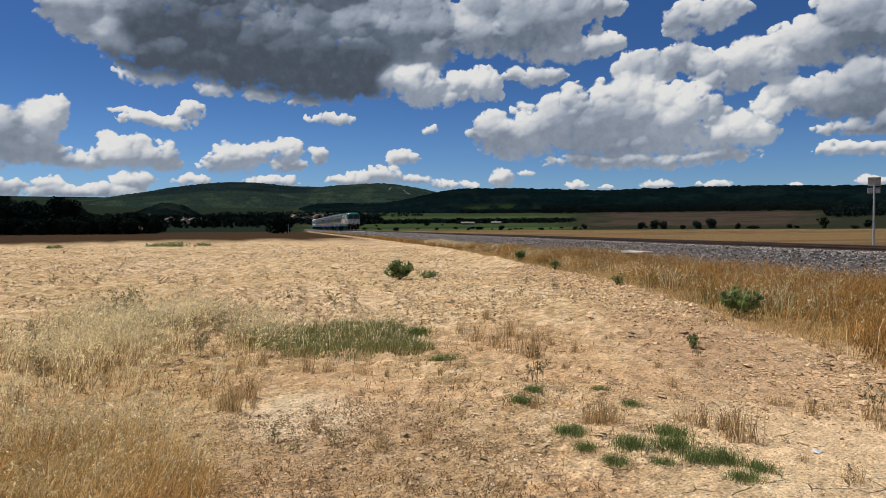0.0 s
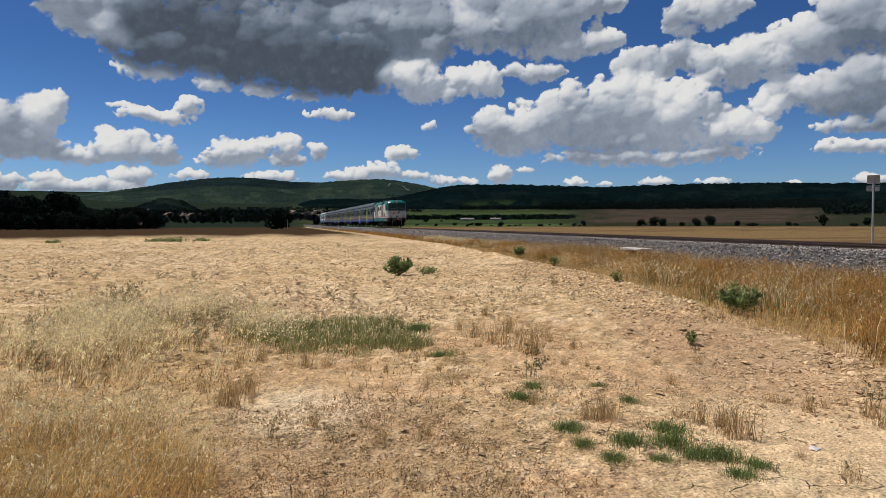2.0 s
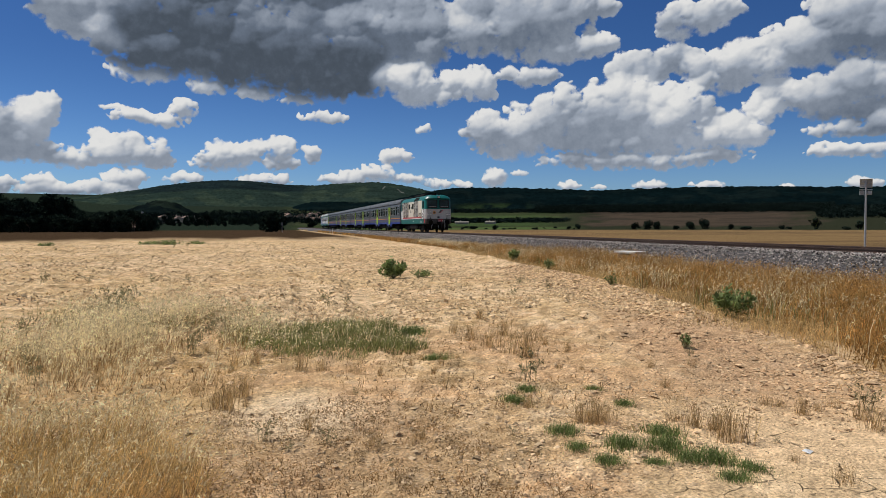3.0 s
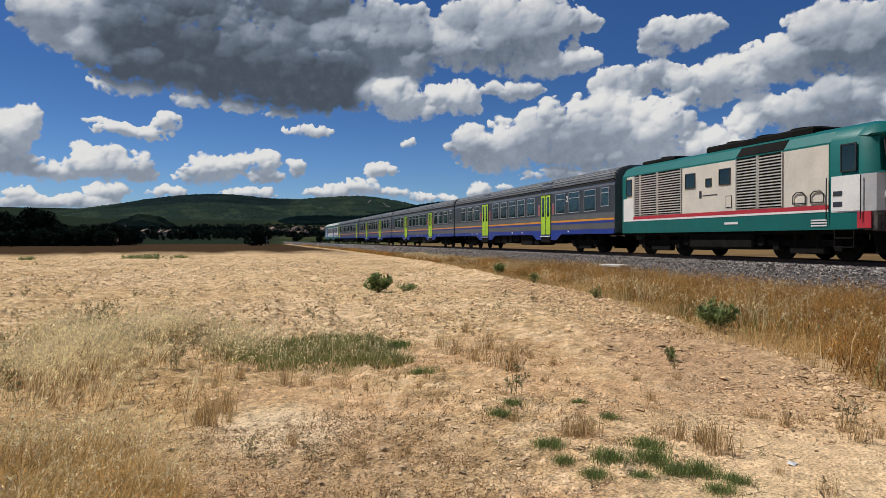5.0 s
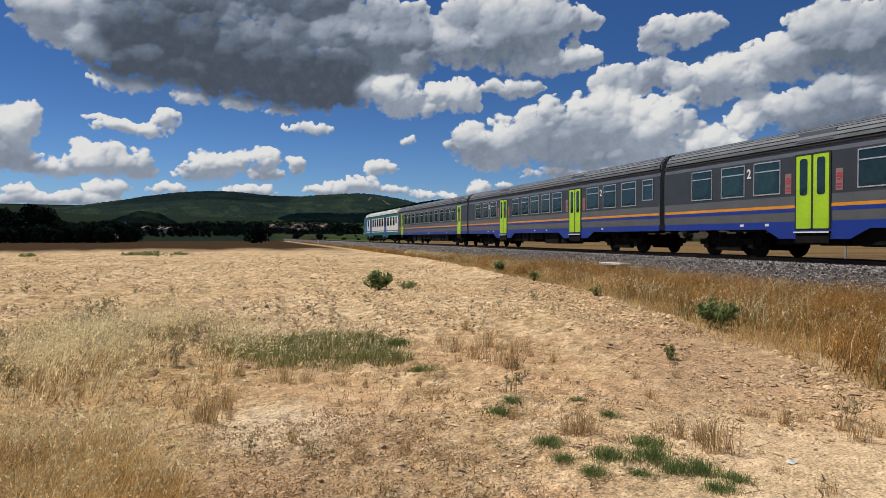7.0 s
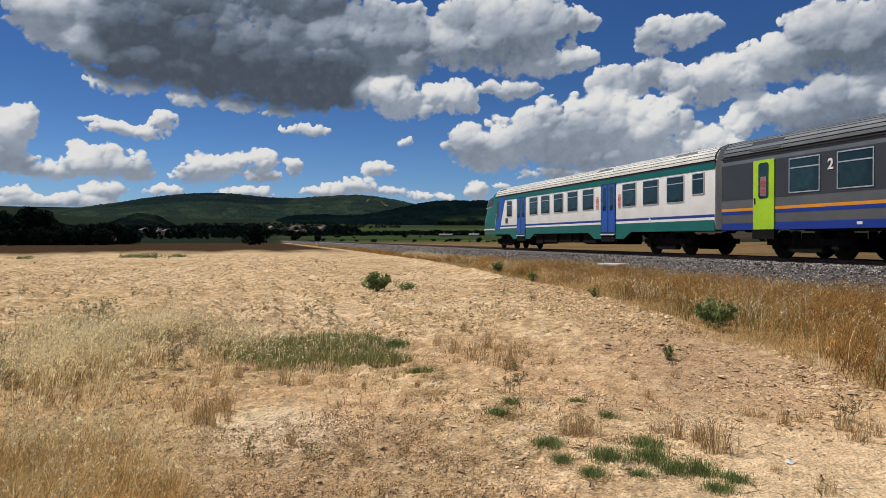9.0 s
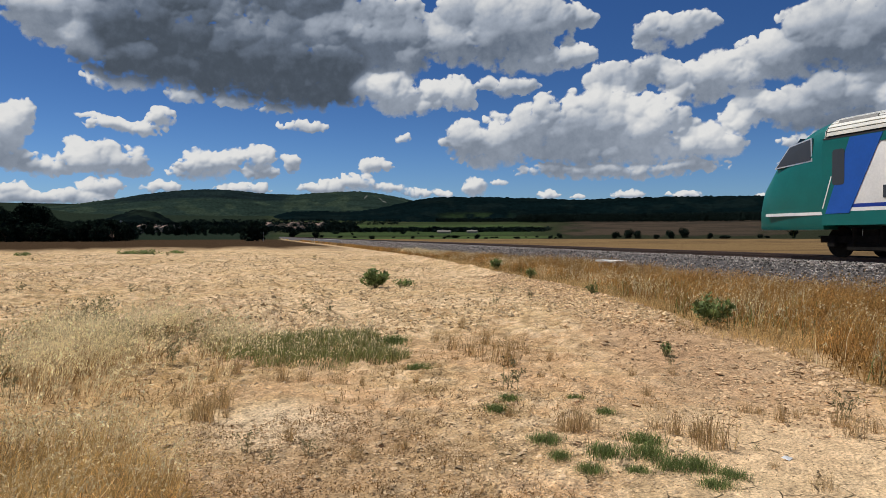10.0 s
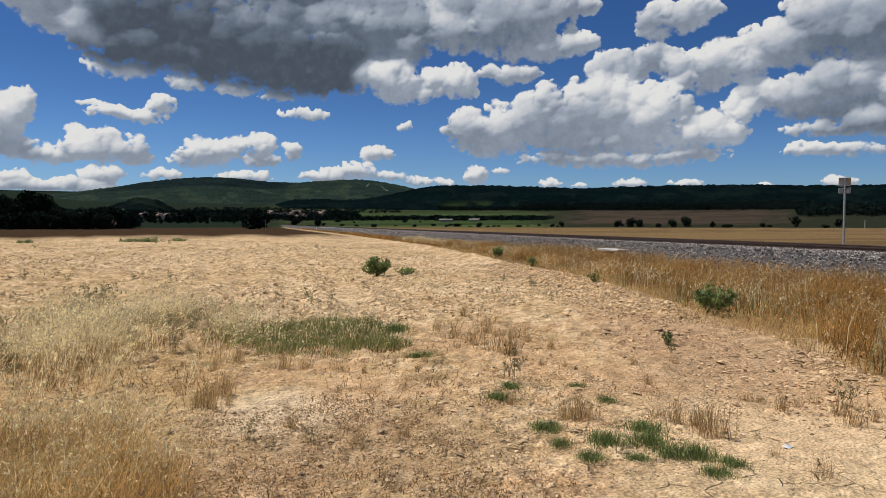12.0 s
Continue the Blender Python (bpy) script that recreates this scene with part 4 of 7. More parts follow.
def coach_body(root, roof_mat, side_mat, y0=0.17, y1=LENGTH - 0.17):
    body = part("body", Shape().prism(coach_outline(), y0, y1), side_mat, root, smooth=True)
    n = 12
    roof = coach_outline()[4:4 + n + 1]
    lid = [(x * 1.004, z + 0.006) for x, z in roof] + [(x * 0.97, z - 0.05) for x, z in reversed(roof)]
    part("roof", Shape().prism(lid, y0 + 0.02, y1 - 0.02), roof_mat, root, smooth=True)
    for sg in (-1, 1):
        a, b = sg * (HALF - 0.06), sg * (HALF + 0.012)
        part("gutter", Shape().box(min(a, b), max(a, b), y0, y1, 3.36, 3.40), P_RUBBER, root)
    return body


def make_middle_door_coach(name, seed):
    """A regional coach with two wide doors at the thirds of its side."""
    root = thing(name, "grey coach with blue and orange stripes and lime double doors", "railway coach", group="coaches of the train")
    body = coach_body(root, P_GROOVE_SHADE, P_GREY)
    strip(body, "window_band", P_BAND, 0.20, LENGTH - 0.20, 1.93, 3.14, 0.004, "anthracite window band")
    strip(body, "orange_stripe", P_ORANGE, 0.20, LENGTH - 0.20, 1.555, 1.65, 0.006, "orange stripe")
    strip(body, "blue_stripe", P_BLUE, 0.20, LENGTH - 0.20, 1.44, 1.555, 0.005, "dark blue stripe")
    doors = (7.9, LENGTH - 7.9)
    skirt(body, P_BLUE, 0.2, LENGTH - 0.2, doors)
    roof_ribs(root, 0.25, LENGTH - 0.25, P_RIB)
    for side in both_sides(LENGTH):
        for y in doors:
            double_door(body, y, P_LIME, side)
            for s in (-1, 1):
                notice(body, y + s * 0.98, side, P_NOTICE)
        for y in (2.60, 4.32, 5.98):
            window(body, y, 1.22, 2.02, 3.08, side)
            window(body, LENGTH - y, 1.22, 2.02, 3.08, side)
        window(body, 1.05, 0.80, 2.20, 3.08, side)
        for i in range(5):
            window(body, 10.1 + i * 1.55, 1.20, 2.02, 3.08, side)
        number_two(body, 5.14, 2.62, side, P_WHITE)
        number_two(body, LENGTH - 5.14, 2.62, side, P_WHITE)
        for y in (5.0, 11.5, 13.2, 20.4, 21.6):
            part("marking", cached("mark", lambda: Shape().box(-0.012, 0, -0.09, 0.09, 1.02, 1.10).mesh("marking", P_WHITE)), None, body, at=side(y))
    for y in (7.9, LENGTH - 7.9):
        vent = Shape().prism([(-1.405, 3.50), (-1.30, 3.46), (-1.18, 3.78), (-1.275, 3.82)], y - 0.7, y + 0.7)
        part("roof_vent", vent, P_BAND, root)
    bogie(root, 3.7)
    bogie(root, LENGTH - 3.7)
    gear(root, 6.2, LENGTH - 6.2, seed)
    coupling(root, LENGTH, P_RUBBER)
    return root


def make_end_door_coach(name, seed):
    """A coach with a single narrow door at either end."""
    root = thing(name, "grey coach with blue and orange stripes and narrow lime end doors", "railway coach", group="coaches of the train")
    body = coach_body(root, P_GROOVE_SHADE, P_GREY)
    strip(body, "window_band", P_BAND, 0.20, LENGTH - 0.20, 1.93, 3.14, 0.004, "anthracite window band")
    strip(body, "orange_stripe", P_ORANGE, 0.20, LENGTH - 0.20, 1.555, 1.65, 0.006, "orange stripe")
    strip(body, "blue_stripe", P_BLUE, 0.20, LENGTH - 0.20, 1.44, 1.555, 0.005, "dark blue stripe")
    skirt(body, P_BLUE, 0.2, LENGTH - 0.2, ())
    roof_ribs(root, 0.25, LENGTH - 0.25, P_RIB)
    for side in both_sides(LENGTH):
        for y in (2.3, LENGTH - 2.3):
            leaf(body, y, 0.95, 0.93, 3.16, P_LIME, side, 0.46)
            notice(body, y, side, P_NOTICE, 0.030)
            part("step", cached("smallstep", lambda: Shape().box(-0.04, 0.1, -0.5, 0.5, 0.62, 0.93).mesh("step", P_BLACK)), None, body, at=side(y))
        for i in range(11):
            window(body, 4.0 + i * 1.84, 1.22, 2.02, 3.08, side)
        number_two(body, 5.0, 2.62, side, P_WHITE)
        number_two(body, LENGTH - 5.0, 2.62, side, P_WHITE)
        for y in (6.0, 12.2, 20.4):
            part("marking", CACHE["mark"], None, body, at=side(y))
    for y in (2.3, LENGTH - 2.3):
        part("roof_vent", Shape().prism([(-1.405, 3.50), (-1.30, 3.46), (-1.18, 3.78), (-1.275, 3.82)], y - 0.7, y + 0.7), P_BAND, root)
    bogie(root, 3.7)
    bogie(root, LENGTH - 3.7)
    gear(root, 6.2, LENGTH - 6.2, seed)
    coupling(root, LENGTH, P_RUBBER)
    return root


def make_driving_coach():
    """The last coach, with a driver's cab and a sloping nose at its rear."""
    root = thing("driving_coach", "white and teal driving coach with blue doors", "railway coach", group="coaches of the train")
    nose = LENGTH - 2.95
    body = coach_body(root, P_GROOVE_SHADE, P_WHITE, 0.17, nose)
    strip(body, "teal_band", P_TEAL, 0.20, nose - 0.02, 3.12, 3.36, 0.005, "teal band under the roof")
    strip(body, "blue_stripe", P_BLUE, 0.20, nose - 0.6, 1.40, 1.50, 0.006, "blue stripe")
    strip(body, "white_stripe", P_WHITE, 0.20, nose, 1.30, 1.40, 0.005)
    doors = (7.9, LENGTH - 7.7)
    skirt(body, P_TEAL, 0.2, nose, doors, 1.30)
    ribs = paint("roof_cream_paint", (0.70, 0.69, 0.62))
    roof_ribs(root, 0.25, nose - 0.1, ribs)
    # the cab: rings of the cross-section that shrink and lean back towards the nose
    s, rows = Shape(), []
    rings = ((nose, 1.0, 1.0, 0.0), (nose + 0.66, 0.99, 0.95, 0.0), (nose + 1.38, 0.97, 0.84, 0.0), (nose + 2.04, 0.94, 0.66, 0.0), (nose + 2.58, 0.90, 0.44, 0.0), (nose + 2.76, 0.85, 0.26, 0.0), (nose + 2.80, 0.80, 0.05, 0.0))
    outline = coach_outline(bottom=0.80)
    for y, kx, kz, dz in rings:
        rows.append([(x * kx, y, 0.80 + (z - 0.80) * kz + dz) for x, z in outline])
    n = len(outline)
    s.v = [p for row in rows for p in row]
    for r in range(len(rows) - 1):
        s.f += [(r * n + i, r * n + (i + 1) % n, (r + 1) * n + (i + 1) % n, (r + 1) * n + i) for i in range(n)]
    s.f += [tuple(range(n)), tuple((len(rows) - 1) * n + i for i in range(n))]
    cab = part("cab", s, P_TEAL, root, "teal moulded driver's cab", smooth=True)

    def slab(corners, out):
        """A thin pane from four corners, with its back moved by out."""
        o = Vector(out)
        back = [tuple(Vector(p) + o) for p in corners]
        return Shape().add(list(corners) + back, [(0, 1, 2, 3), (7, 6, 5, 4), (0, 4, 5, 1), (1, 5, 6, 2), (2, 6, 7, 3), (3, 7, 4, 0)])

    part("windscreen", slab([(-1.14, nose + 2.09, 2.80), (1.14, nose + 2.09, 2.80), (1.0, nose + 1.32, 3.60), (-1.0, nose + 1.32, 3.60)], (0, -0.25, -0.2)), P_GLASS, cab)
    for sg in (-1, 1):
        fr = slab([(sg * 1.365, nose + 1.99, 2.70), (sg * 1.415, nose + 0.40, 2.80), (sg * 1.39, nose + 0.46, 3.50), (sg * 1.345, nose + 1.39, 3.36)], (-sg * 0.2, 0, 0))
        fr = part("side_window_frame", fr, P_FRAME, cab)
        part("side_pane", slab([(sg * 1.372, nose + 1.90, 2.75), (sg * 1.422, nose + 0.46, 2.84), (sg * 1.397, nose + 0.51, 3.45), (sg * 1.352, nose + 1.36, 3.32)], (-sg * 0.2, 0, 0)), P_BAND, fr)
    st = Shape()
    for sg in (-1, 1):
        a, b = sg * (HALF - 0.08), sg * (HALF + 0.004)
        st.box(min(a, b), max(a, b), nose, nose + 2.3, 1.22, 1.31)
    part("white_stripe", st, P_WHITE, cab)
    for sg, side in zip((1, -1), both_sides(LENGTH)):
        # the teal cab door, and a slanting blue flash behind it
        part("cab_door", Shape().plate([(sg * y, z) for y, z in rounded(nose - 0.95, nose + 0.02, 1.25, 3.30, 0.04, 2)], -0.011, 0.004), P_TEAL, body, at=side(0))
        part("pane", Shape().plate([(sg * y, z) for y, z in rounded(nose - 0.78, nose - 0.36, 2.05, 3.05, 0.08, 2)], -0.020, 0.004), P_BAND, body, at=side(0))
        pts = [(nose - 0.95, 1.25), (nose - 0.12, 1.25), (nose - 0.95, 3.34), (nose - 2.0, 3.34)]
        part("blue_flash", Shape().plate([(sg * y, z) for y, z in pts], -0.016, 0.004), P_DOORBLUE, body, at=side(0))
        part("white_edge", Shape().plate([(sg * y, z) for y, z in ((nose - 0.04, 1.4), (nose + 0.0, 1.4), (nose - 0.30, 2.3), (nose - 0.34, 2.3))], -0.018, 0.004), P_WHITE, body, at=side(0))
        part("emblem", Shape().box(-0.016, 0, -0.22, -0.05, 1.62, 1.95).box(-0.016, 0, 0.0, 0.18, 1.62, 1.95), P_BAND, body, at=side(nose - 2.2))
    for side in both_sides(LENGTH):
        for y in doors:
            double_door(body, y, P_DOORBLUE, side)
        for y in (2.6, 4.35, 6.05, 20.7):
            window(body, y, 1.15 if y < 20 else 0.95, 2.02, 3.05, side)
        for i in range(5):
            window(body, 9.9 + i * 1.72, 1.18, 2.02, 3.05, side)
        window(body, 1.15, 0.72, 2.25, 3.05, side)
        number_two(body, 4.4, 1.40, side, P_WHITE, 0.22)
        for y in (6.88, 8.95):
            notice(body, y, side, P_PALE_NOTICE)
    for y in (8.6, 2.2, nose - 1.0):
        part("roof_vent", Shape().prism([(-1.365, 3.60), (-1.27, 3.56), (-1.10, 3.84), (-1.18, 3.90)], y - 0.65, y + 0.65), paint("vent_grey", (0.15, 0.145, 0.13)), root)
    bogie(root, 3.7)
    bogie(root, LENGTH - 4.2)
    gear(root, 9.4, LENGTH - 9.4, 9)
    coupling(root, LENGTH, P_RUBBER)
    for o in root.children:
        if o.name.split(".")[0] in ("gangway", "buffer", "coupler") and min(c[1] for c in o.bound_box) > 20:
            bpy.data.objects.remove(o)
    return root


P_GREY_FACE = paint("light_grey_paint", (0.52, 0.53, 0.53), wear=0.14)


def make_locomotive():
    """A diesel locomotive with a cab at the front, big side grilles and a red stripe."""
    L = 14.1
    root = thing("locomotive", "teal and cream diesel locomotive with a red stripe", "locomotive")
    h = 1.40
    shell = [(-h, 0.92), (h, 0.92), (h, 3.42), (h - 0.22, 3.74), (h - 0.62, 3.90), (-h + 0.62, 3.90), (-h + 0.22, 3.74), (-h, 3.42)]
    body = part("body", Shape().prism(shell, 1.9, L - 0.5), P_TEAL, root)
    # rounded cab: a slightly bowed, leaning front
    s, rows = Shape(), []
    for y, kx, top in ((1.9, 1.0, 0.0), (0.75, 0.99, 0.0), (0.42, 0.965, -0.05), (0.28, 0.88, -0.08)):
        rows.append([(x * kx, y + (max(0.0, z - 2.45) * 0.16 if y < 1 else 0), z + (top if z > 3 else 0)) for x, z in shell])
    n = len(shell)
    s.v = [p for row in rows for p in row]
    for r in range(len(rows) - 1):
        s.f += [(r * n + i, r * n + (i + 1) % n, (r + 1) * n + (i + 1) % n, (r + 1) * n + i) for i in range(n)]
    s.f += [tuple(range(n)), tuple((len(rows) - 1) * n + i for i in range(n))]
    cab = part("cab", s, P_TEAL, root, smooth=True)
    # the light grey face below the windscreens
    s, rows = Shape(), []
    for x, y in ((-1.41, 1.85), (-1.40, 0.72), (-1.355, 0.39), (-1.23, 0.255), (1.23, 0.255), (1.355, 0.39), (1.40, 0.72), (1.41, 1.85)):
        rows.append((x, y))
    m = len(rows)
    s.v = [(x, y, 1.40) for x, y in rows] + [(x * 1.0, y, 2.42) for x, y in rows]
    s.f = [(i, i + 1, i + 1 + m, i + m) for i in range(m - 1)]
    part("face_panel", s, P_GREY_FACE, cab, "light grey face panel")
    s = Shape()
    low = [(x * 1.003, y - 0.006) for x, y in rows[1:-1]]
    s.v = [(x, y, z) for z in (0.90, 1.41) for x, y in low]
    s.f = [(i, i + 1, i + 7, i + 6) for i in range(5)]
    part("apron", s, P_GRIME, cab, "grimy dark apron below the face")
    lean = lambda z: 0.268 + (z - 2.58) * 0.16

    def screen_ring(x0, x1, z0, z1, r, out):
        """A rounded opening on the leaning front."""
        return [(x, lean(z) - out, z) for x, z in rounded(x0, x1, z0, z1, r)]

    for sg in (-1, 1):
        x0, x1 = sorted((sg * 0.11, sg * 1.16))
        outer, glass = screen_ring(x0, x1, 2.53, 3.38, 0.12, 0.012), screen_ring(x0 + 0.075, x1 - 0.075, 2.62, 3.34, 0.09, 0.012)
        lip, n = screen_ring(x0 + 0.075, x1 - 0.075, 2.62, 3.34, 0.09, 0.045), len(outer)
        front = screen_ring(x0 + 0.01, x1 - 0.01, 2.54, 3.37, 0.12, 0.045)
        w = part("windscreen", Shape().add(glass, [tuple(range(n))]), P_GLASS, cab)
        band = lambda a: [(a + k, a + (k + 1) % n, a + n + (k + 1) % n, a + n + k) for k in range(n)]
        part("windscreen_frame", Shape().add(outer + front + lip + glass, band(0) + band(n) + band(2 * n)), P_RUBBER, w)
        xm = (x0 + x1) / 2
        part("wiper", Shape().drum((xm, lean(2.6) - 0.05, 2.60), (xm - 0.25, lean(3.1) - 0.04, 3.08), 0.012, 6), P_RUBBER, w)
        part("wiper", Shape().drum((x0 + 0.12, lean(2.7) - 0.05, 2.68), (x1 - 0.12, lean(2.7) - 0.05, 2.68), 0.014, 6), P_FRAME, w)
    # the brow over the windscreens runs back into the arched roof
    xs = [-1.37 + 2.74 * k / 12 for k in range(13)]
    roof_at = lambda x: 3.91 if abs(x) < 0.78 else (3.91 - (abs(x) - 0.78) * 0.40 if abs(x) < 1.18 else 3.75 - (abs(x) - 1.18) * 1.45)
    rows = []
    for x in xs:
        bow, zb = 0.14 + 0.42 * (abs(x) / 1.37) ** 4, 3.43 + 0.10 * (1 - (x / 1.37) ** 2)
        rows.append([(x, 0.62, zb - 0.02), (x, bow, zb - 0.01), (x, bow, zb + 0.05), (x, 0.40 + 0.3 * (abs(x) / 1.37) ** 4, min(zb + 0.27, roof_at(x) - 0.02)), (x, 0.95, roof_at(x)), (x, 1.05, roof_at(x) - 0.03)])
    s = Shape().add([p for r in rows for p in r], [(r * 6 + k, r * 6 + k + 1, r * 6 + k + 7, r * 6 + k + 6) for r in range(12) for k in range(5)])
    part("brow", s, P_TEAL, cab, "teal brow over the windscreens", smooth=True)
    ledge = Shape().prism([(-1.30, 2.42), (1.30, 2.42), (1.30, 2.47), (-1.30, 2.47)], 0.20, 0.50)
    part("ledge", ledge, P_TEAL, cab)
    for x in (-0.98, 0.98):
        hs = Shape().box(x - 0.25, x + 0.25, 0.08, 0.36, 1.72, 1.96, 0.05)
        lamp = part("headlight", hs, P_GREY_FACE, cab, "grey headlight housing")
        for dx, r in ((-0.11, 0.10), (0.12, 0.085)):
            part("lens", Shape().drum((x + dx, 0.09, 1.84), (x + dx, 0.045, 1.84), r, 16), P_LAMP, lamp)
            part("rim", Shape().drum((x + dx, 0.10, 1.84), (x + dx, 0.062, 1.84), r + 0.022, 16), P_BAND, lamp)
        part("marker_light", Shape().drum((x * 0.86, 0.27, 2.13), (x * 0.86, 0.17, 2.10), 0.06, 10, 0.03), P_LAMP, cab)
        part("bracket", Shape().drum((x * 0.95, 0.22, 1.72), (x * 0.88, 0.16, 1.48), 0.03, 6).drum((x * 0.88, 0.16, 1.48), (x * 0.88, 0.10, 1.46), 0.07, 10), P_BAND, cab)
    tl = part("top_light", Shape().drum((0, 0.50, 3.66), (0, 0.14, 3.66), 0.15, 16), P_BAND, cab)
    part("lens", Shape().drum((0, 0.145, 3.66), (0, 0.125, 3.66), 0.115, 16), P_LAMP, tl)
    em = part("emblem", Shape().drum((-0.45, 0.26, 2.06), (-0.45, 0.235, 2.06), 0.16, 8), P_ORANGE, cab)
    part("badge", Shape().box(-0.53, -0.37, 0.225, 0.24, 1.99, 2.13), P_BAND, em)
    part("emblem", Shape().add([(x, y, z) for y in (0.235, 0.26) for x, z in ((0.02, 2.02), (0.14, 2.02), (0.42, 2.30), (0.20, 2.30))], [(0, 1, 2, 3), (4, 7, 6, 5), (0, 4, 5, 1), (1, 5, 6, 2), (2, 6, 7, 3), (3, 7, 4, 0)]), P_BAND, cab)
    part("emblem", Shape().add([(x, y, z) for y in (0.235, 0.26) for x, z in ((0.16, 2.02), (0.24, 2.02), (0.50, 2.26), (0.46, 2.30))], [(0, 1, 2, 3), (4, 7, 6, 5), (0, 4, 5, 1), (1, 5, 6, 2), (2, 6, 7, 3), (3, 7, 4, 0)]), P_RED, cab)
    part("marking", Shape().box(-0.12, 0.12, 0.240, 0.26, 1.46, 1.66), P_BAND, cab)
    beam = Shape().box(-1.36, 1.36, 0.30, 0.62, 0.86, 1.36, 0.05)
    part("buffer_beam", beam, P_GRIME, root, "grimy dark buffer beam")
    part("hose_plate", Shape().box(-0.05, 0.50, 0.22, 0.31, 1.10, 1.34, 0.02), P_RED, root, "red hose plate")
    for k, x in enumerate((0.02, 0.14, 0.38)):
        part("hose_cock", Shape().drum((x, 0.22, 1.24), (x + 0.06, 0.08, 1.16), 0.025, 8), P_WHITE, root)
    for k in range(9):
        x, dx = -0.62 + 0.21 * k, 0.05 * ((k * 7) % 5 - 2)
        hose = Shape()
        pts = [(x, 0.26, 1.22), (x + dx * 0.3, 0.10, 1.10), (x + dx, 0.06, 0.85), (x + dx * 1.4, 0.08, 0.60), (x + dx * 1.2, 0.14, 0.42 + 0.03 * (k % 3))]
        for a, c in zip(pts, pts[1:]):
            hose.drum(a, c, 0.026, 7)
        part("hose", hose, (P_GREY_FACE, P_RUBBER, P_GRIME)[k % 3], root)
    for x in (-0.75, 0.95):
        part("front_step", Shape().box(x - 0.2, x + 0.2, 0.12, 0.35, 0.44, 0.48).box(x - 0.2, x - 0.16, 0.30, 0.34, 0.44, 0.9).box(x + 0.16, x + 0.2, 0.30, 0.34, 0.44, 0.9), P_BLACK, root)
    for x in (-0.87, 0.87):
        part("buffer", Shape().drum((x, 0.3, 1.05), (x, 0.0, 1.05), 0.12, 12).drum((x, 0.0, 1.05), (x, -0.05, 1.05), 0.17, 16), P_BLACK, root)
    b = Shape().box(-0.14, 0.14, -0.05, 0.3, 0.75, 1.10, 0.03)
    part("coupling", b, P_BLACK, root)
    for x0, x1 in ((-1.10, -0.45), (0.45, 1.10)):
        part("rail_guard", Shape().plate([(0.55, 0.24), (0.62, 0.24), (0.75, 0.86), (0.65, 0.86)], x0, x1), P_BLACK, root)


    def panel(name, mat, y0, y1, z0, z1, out=0.012, label=""):
        for sg in (-1, 1):
            a, c = sg * (h - 0.02), sg * (h + out)
            part(name, Shape().box(min(a, c), max(a, c), y0, y1, z0, z1), mat, body, label)

    panel("cream_panel", P_CREAM, 1.95, L - 0.9, 1.62, 3.36, 0.010, "cream side panel")
    panel("red_stripe", P_RED, 1.95, L - 0.9, 1.50, 1.63, 0.014, "red stripe")
    panel("white_stripe", P_WHITE, 1.95, L - 0.9, 1.43, 1.50, 0.012)
    panel("cab_panel", P_WHITE, 0.85, 1.85, 1.43, 2.42, 0.016, "white panel below the cab window")
    panel("cab_panel", P_WHITE, L - 1.45, L - 0.62, 1.43, 2.42, 0.016, "white panel below the cab window")
    panel("red_corner", P_RED, 0.50, 0.95, 0.95, 1.40, 0.014, "red corner panel")
    for y0, y1 in ((9.1, 10.75), (10.8, 12.05), (12.1, 12.55), (3.75, 4.85), (4.9, 5.95)):
        panel("grille_back", P_BLACK, y0, y1, 1.66, 3.38, 0.013)
        lam = Shape()
        z = 1.70
        while z < 3.36:
            lam.box(-h - 0.045, -h - 0.012, y0 + 0.02, y1 - 0.02, z, z + 0.038)
            lam.box(h + 0.012, h + 0.045, y0 + 0.02, y1 - 0.02, z, z + 0.038)
            z += 0.098
        tagged(part("louvres", lam, P_GRILLE, body), kind="stuff")
        for sg in (-1, 1):
            a, c = sg * (h + 0.005), sg * (h + 0.05)
            for yy in (y0, y1 - 0.03):
                part("grille_bar", Shape().box(min(a, c), max(a, c), yy, yy + 0.03, 1.66, 3.38), P_GRILLE, body)
    for side in (lambda y: pose(-h - 0.012, y, 0), lambda y: pose(h + 0.012, y, 0, 0, 0, 180)):
        for y in (6.55, 8.55):
            window(body, y, 0.62, 2.55, 3.12, side, 0, P_RUBBER)
        window(body, 7.45, 0.34, 2.55, 2.85, side, 0, P_RUBBER)
        window(cab, 1.25, 0.55, 2.52, 3.30, side, 0, P_RUBBER)
        window(body, L - 1.1, 0.45, 2.52, 3.25, side, 0, P_RUBBER)
        for y in (2.35, 3.05):
            part("handrail", cached("loop", lambda: Shape().drum((-0.03, -0.25, 1.70), (-0.03, -0.25, 1.95), 0.018, 6).drum((-0.03, 0.25, 1.70), (-0.03, 0.25, 1.95), 0.018, 6)
                                    .drum((-0.03, -0.25, 1.95), (-0.03, -0.12, 2.05), 0.018, 6).drum((-0.03, 0.25, 1.95), (-0.03, 0.12, 2.05), 0.018, 6)
                                    .drum((-0.03, -0.12, 2.05), (-0.03, 0.12, 2.05), 0.018, 6).drum((-0.03, -0.25, 1.72), (-0.03, 0.25, 1.72), 0.018, 6).mesh("handrail", P_RUBBER)), None, body, at=side(y))
        part("emblem", cached("lemb", lambda: Shape().box(-0.006, 0, -0.55, 0.30, 2.22, 2.26).box(-0.006, 0, 0.35, 0.5, 2.15, 2.42).mesh("emblem", P_BAND)), None, body, at=side(7.5))
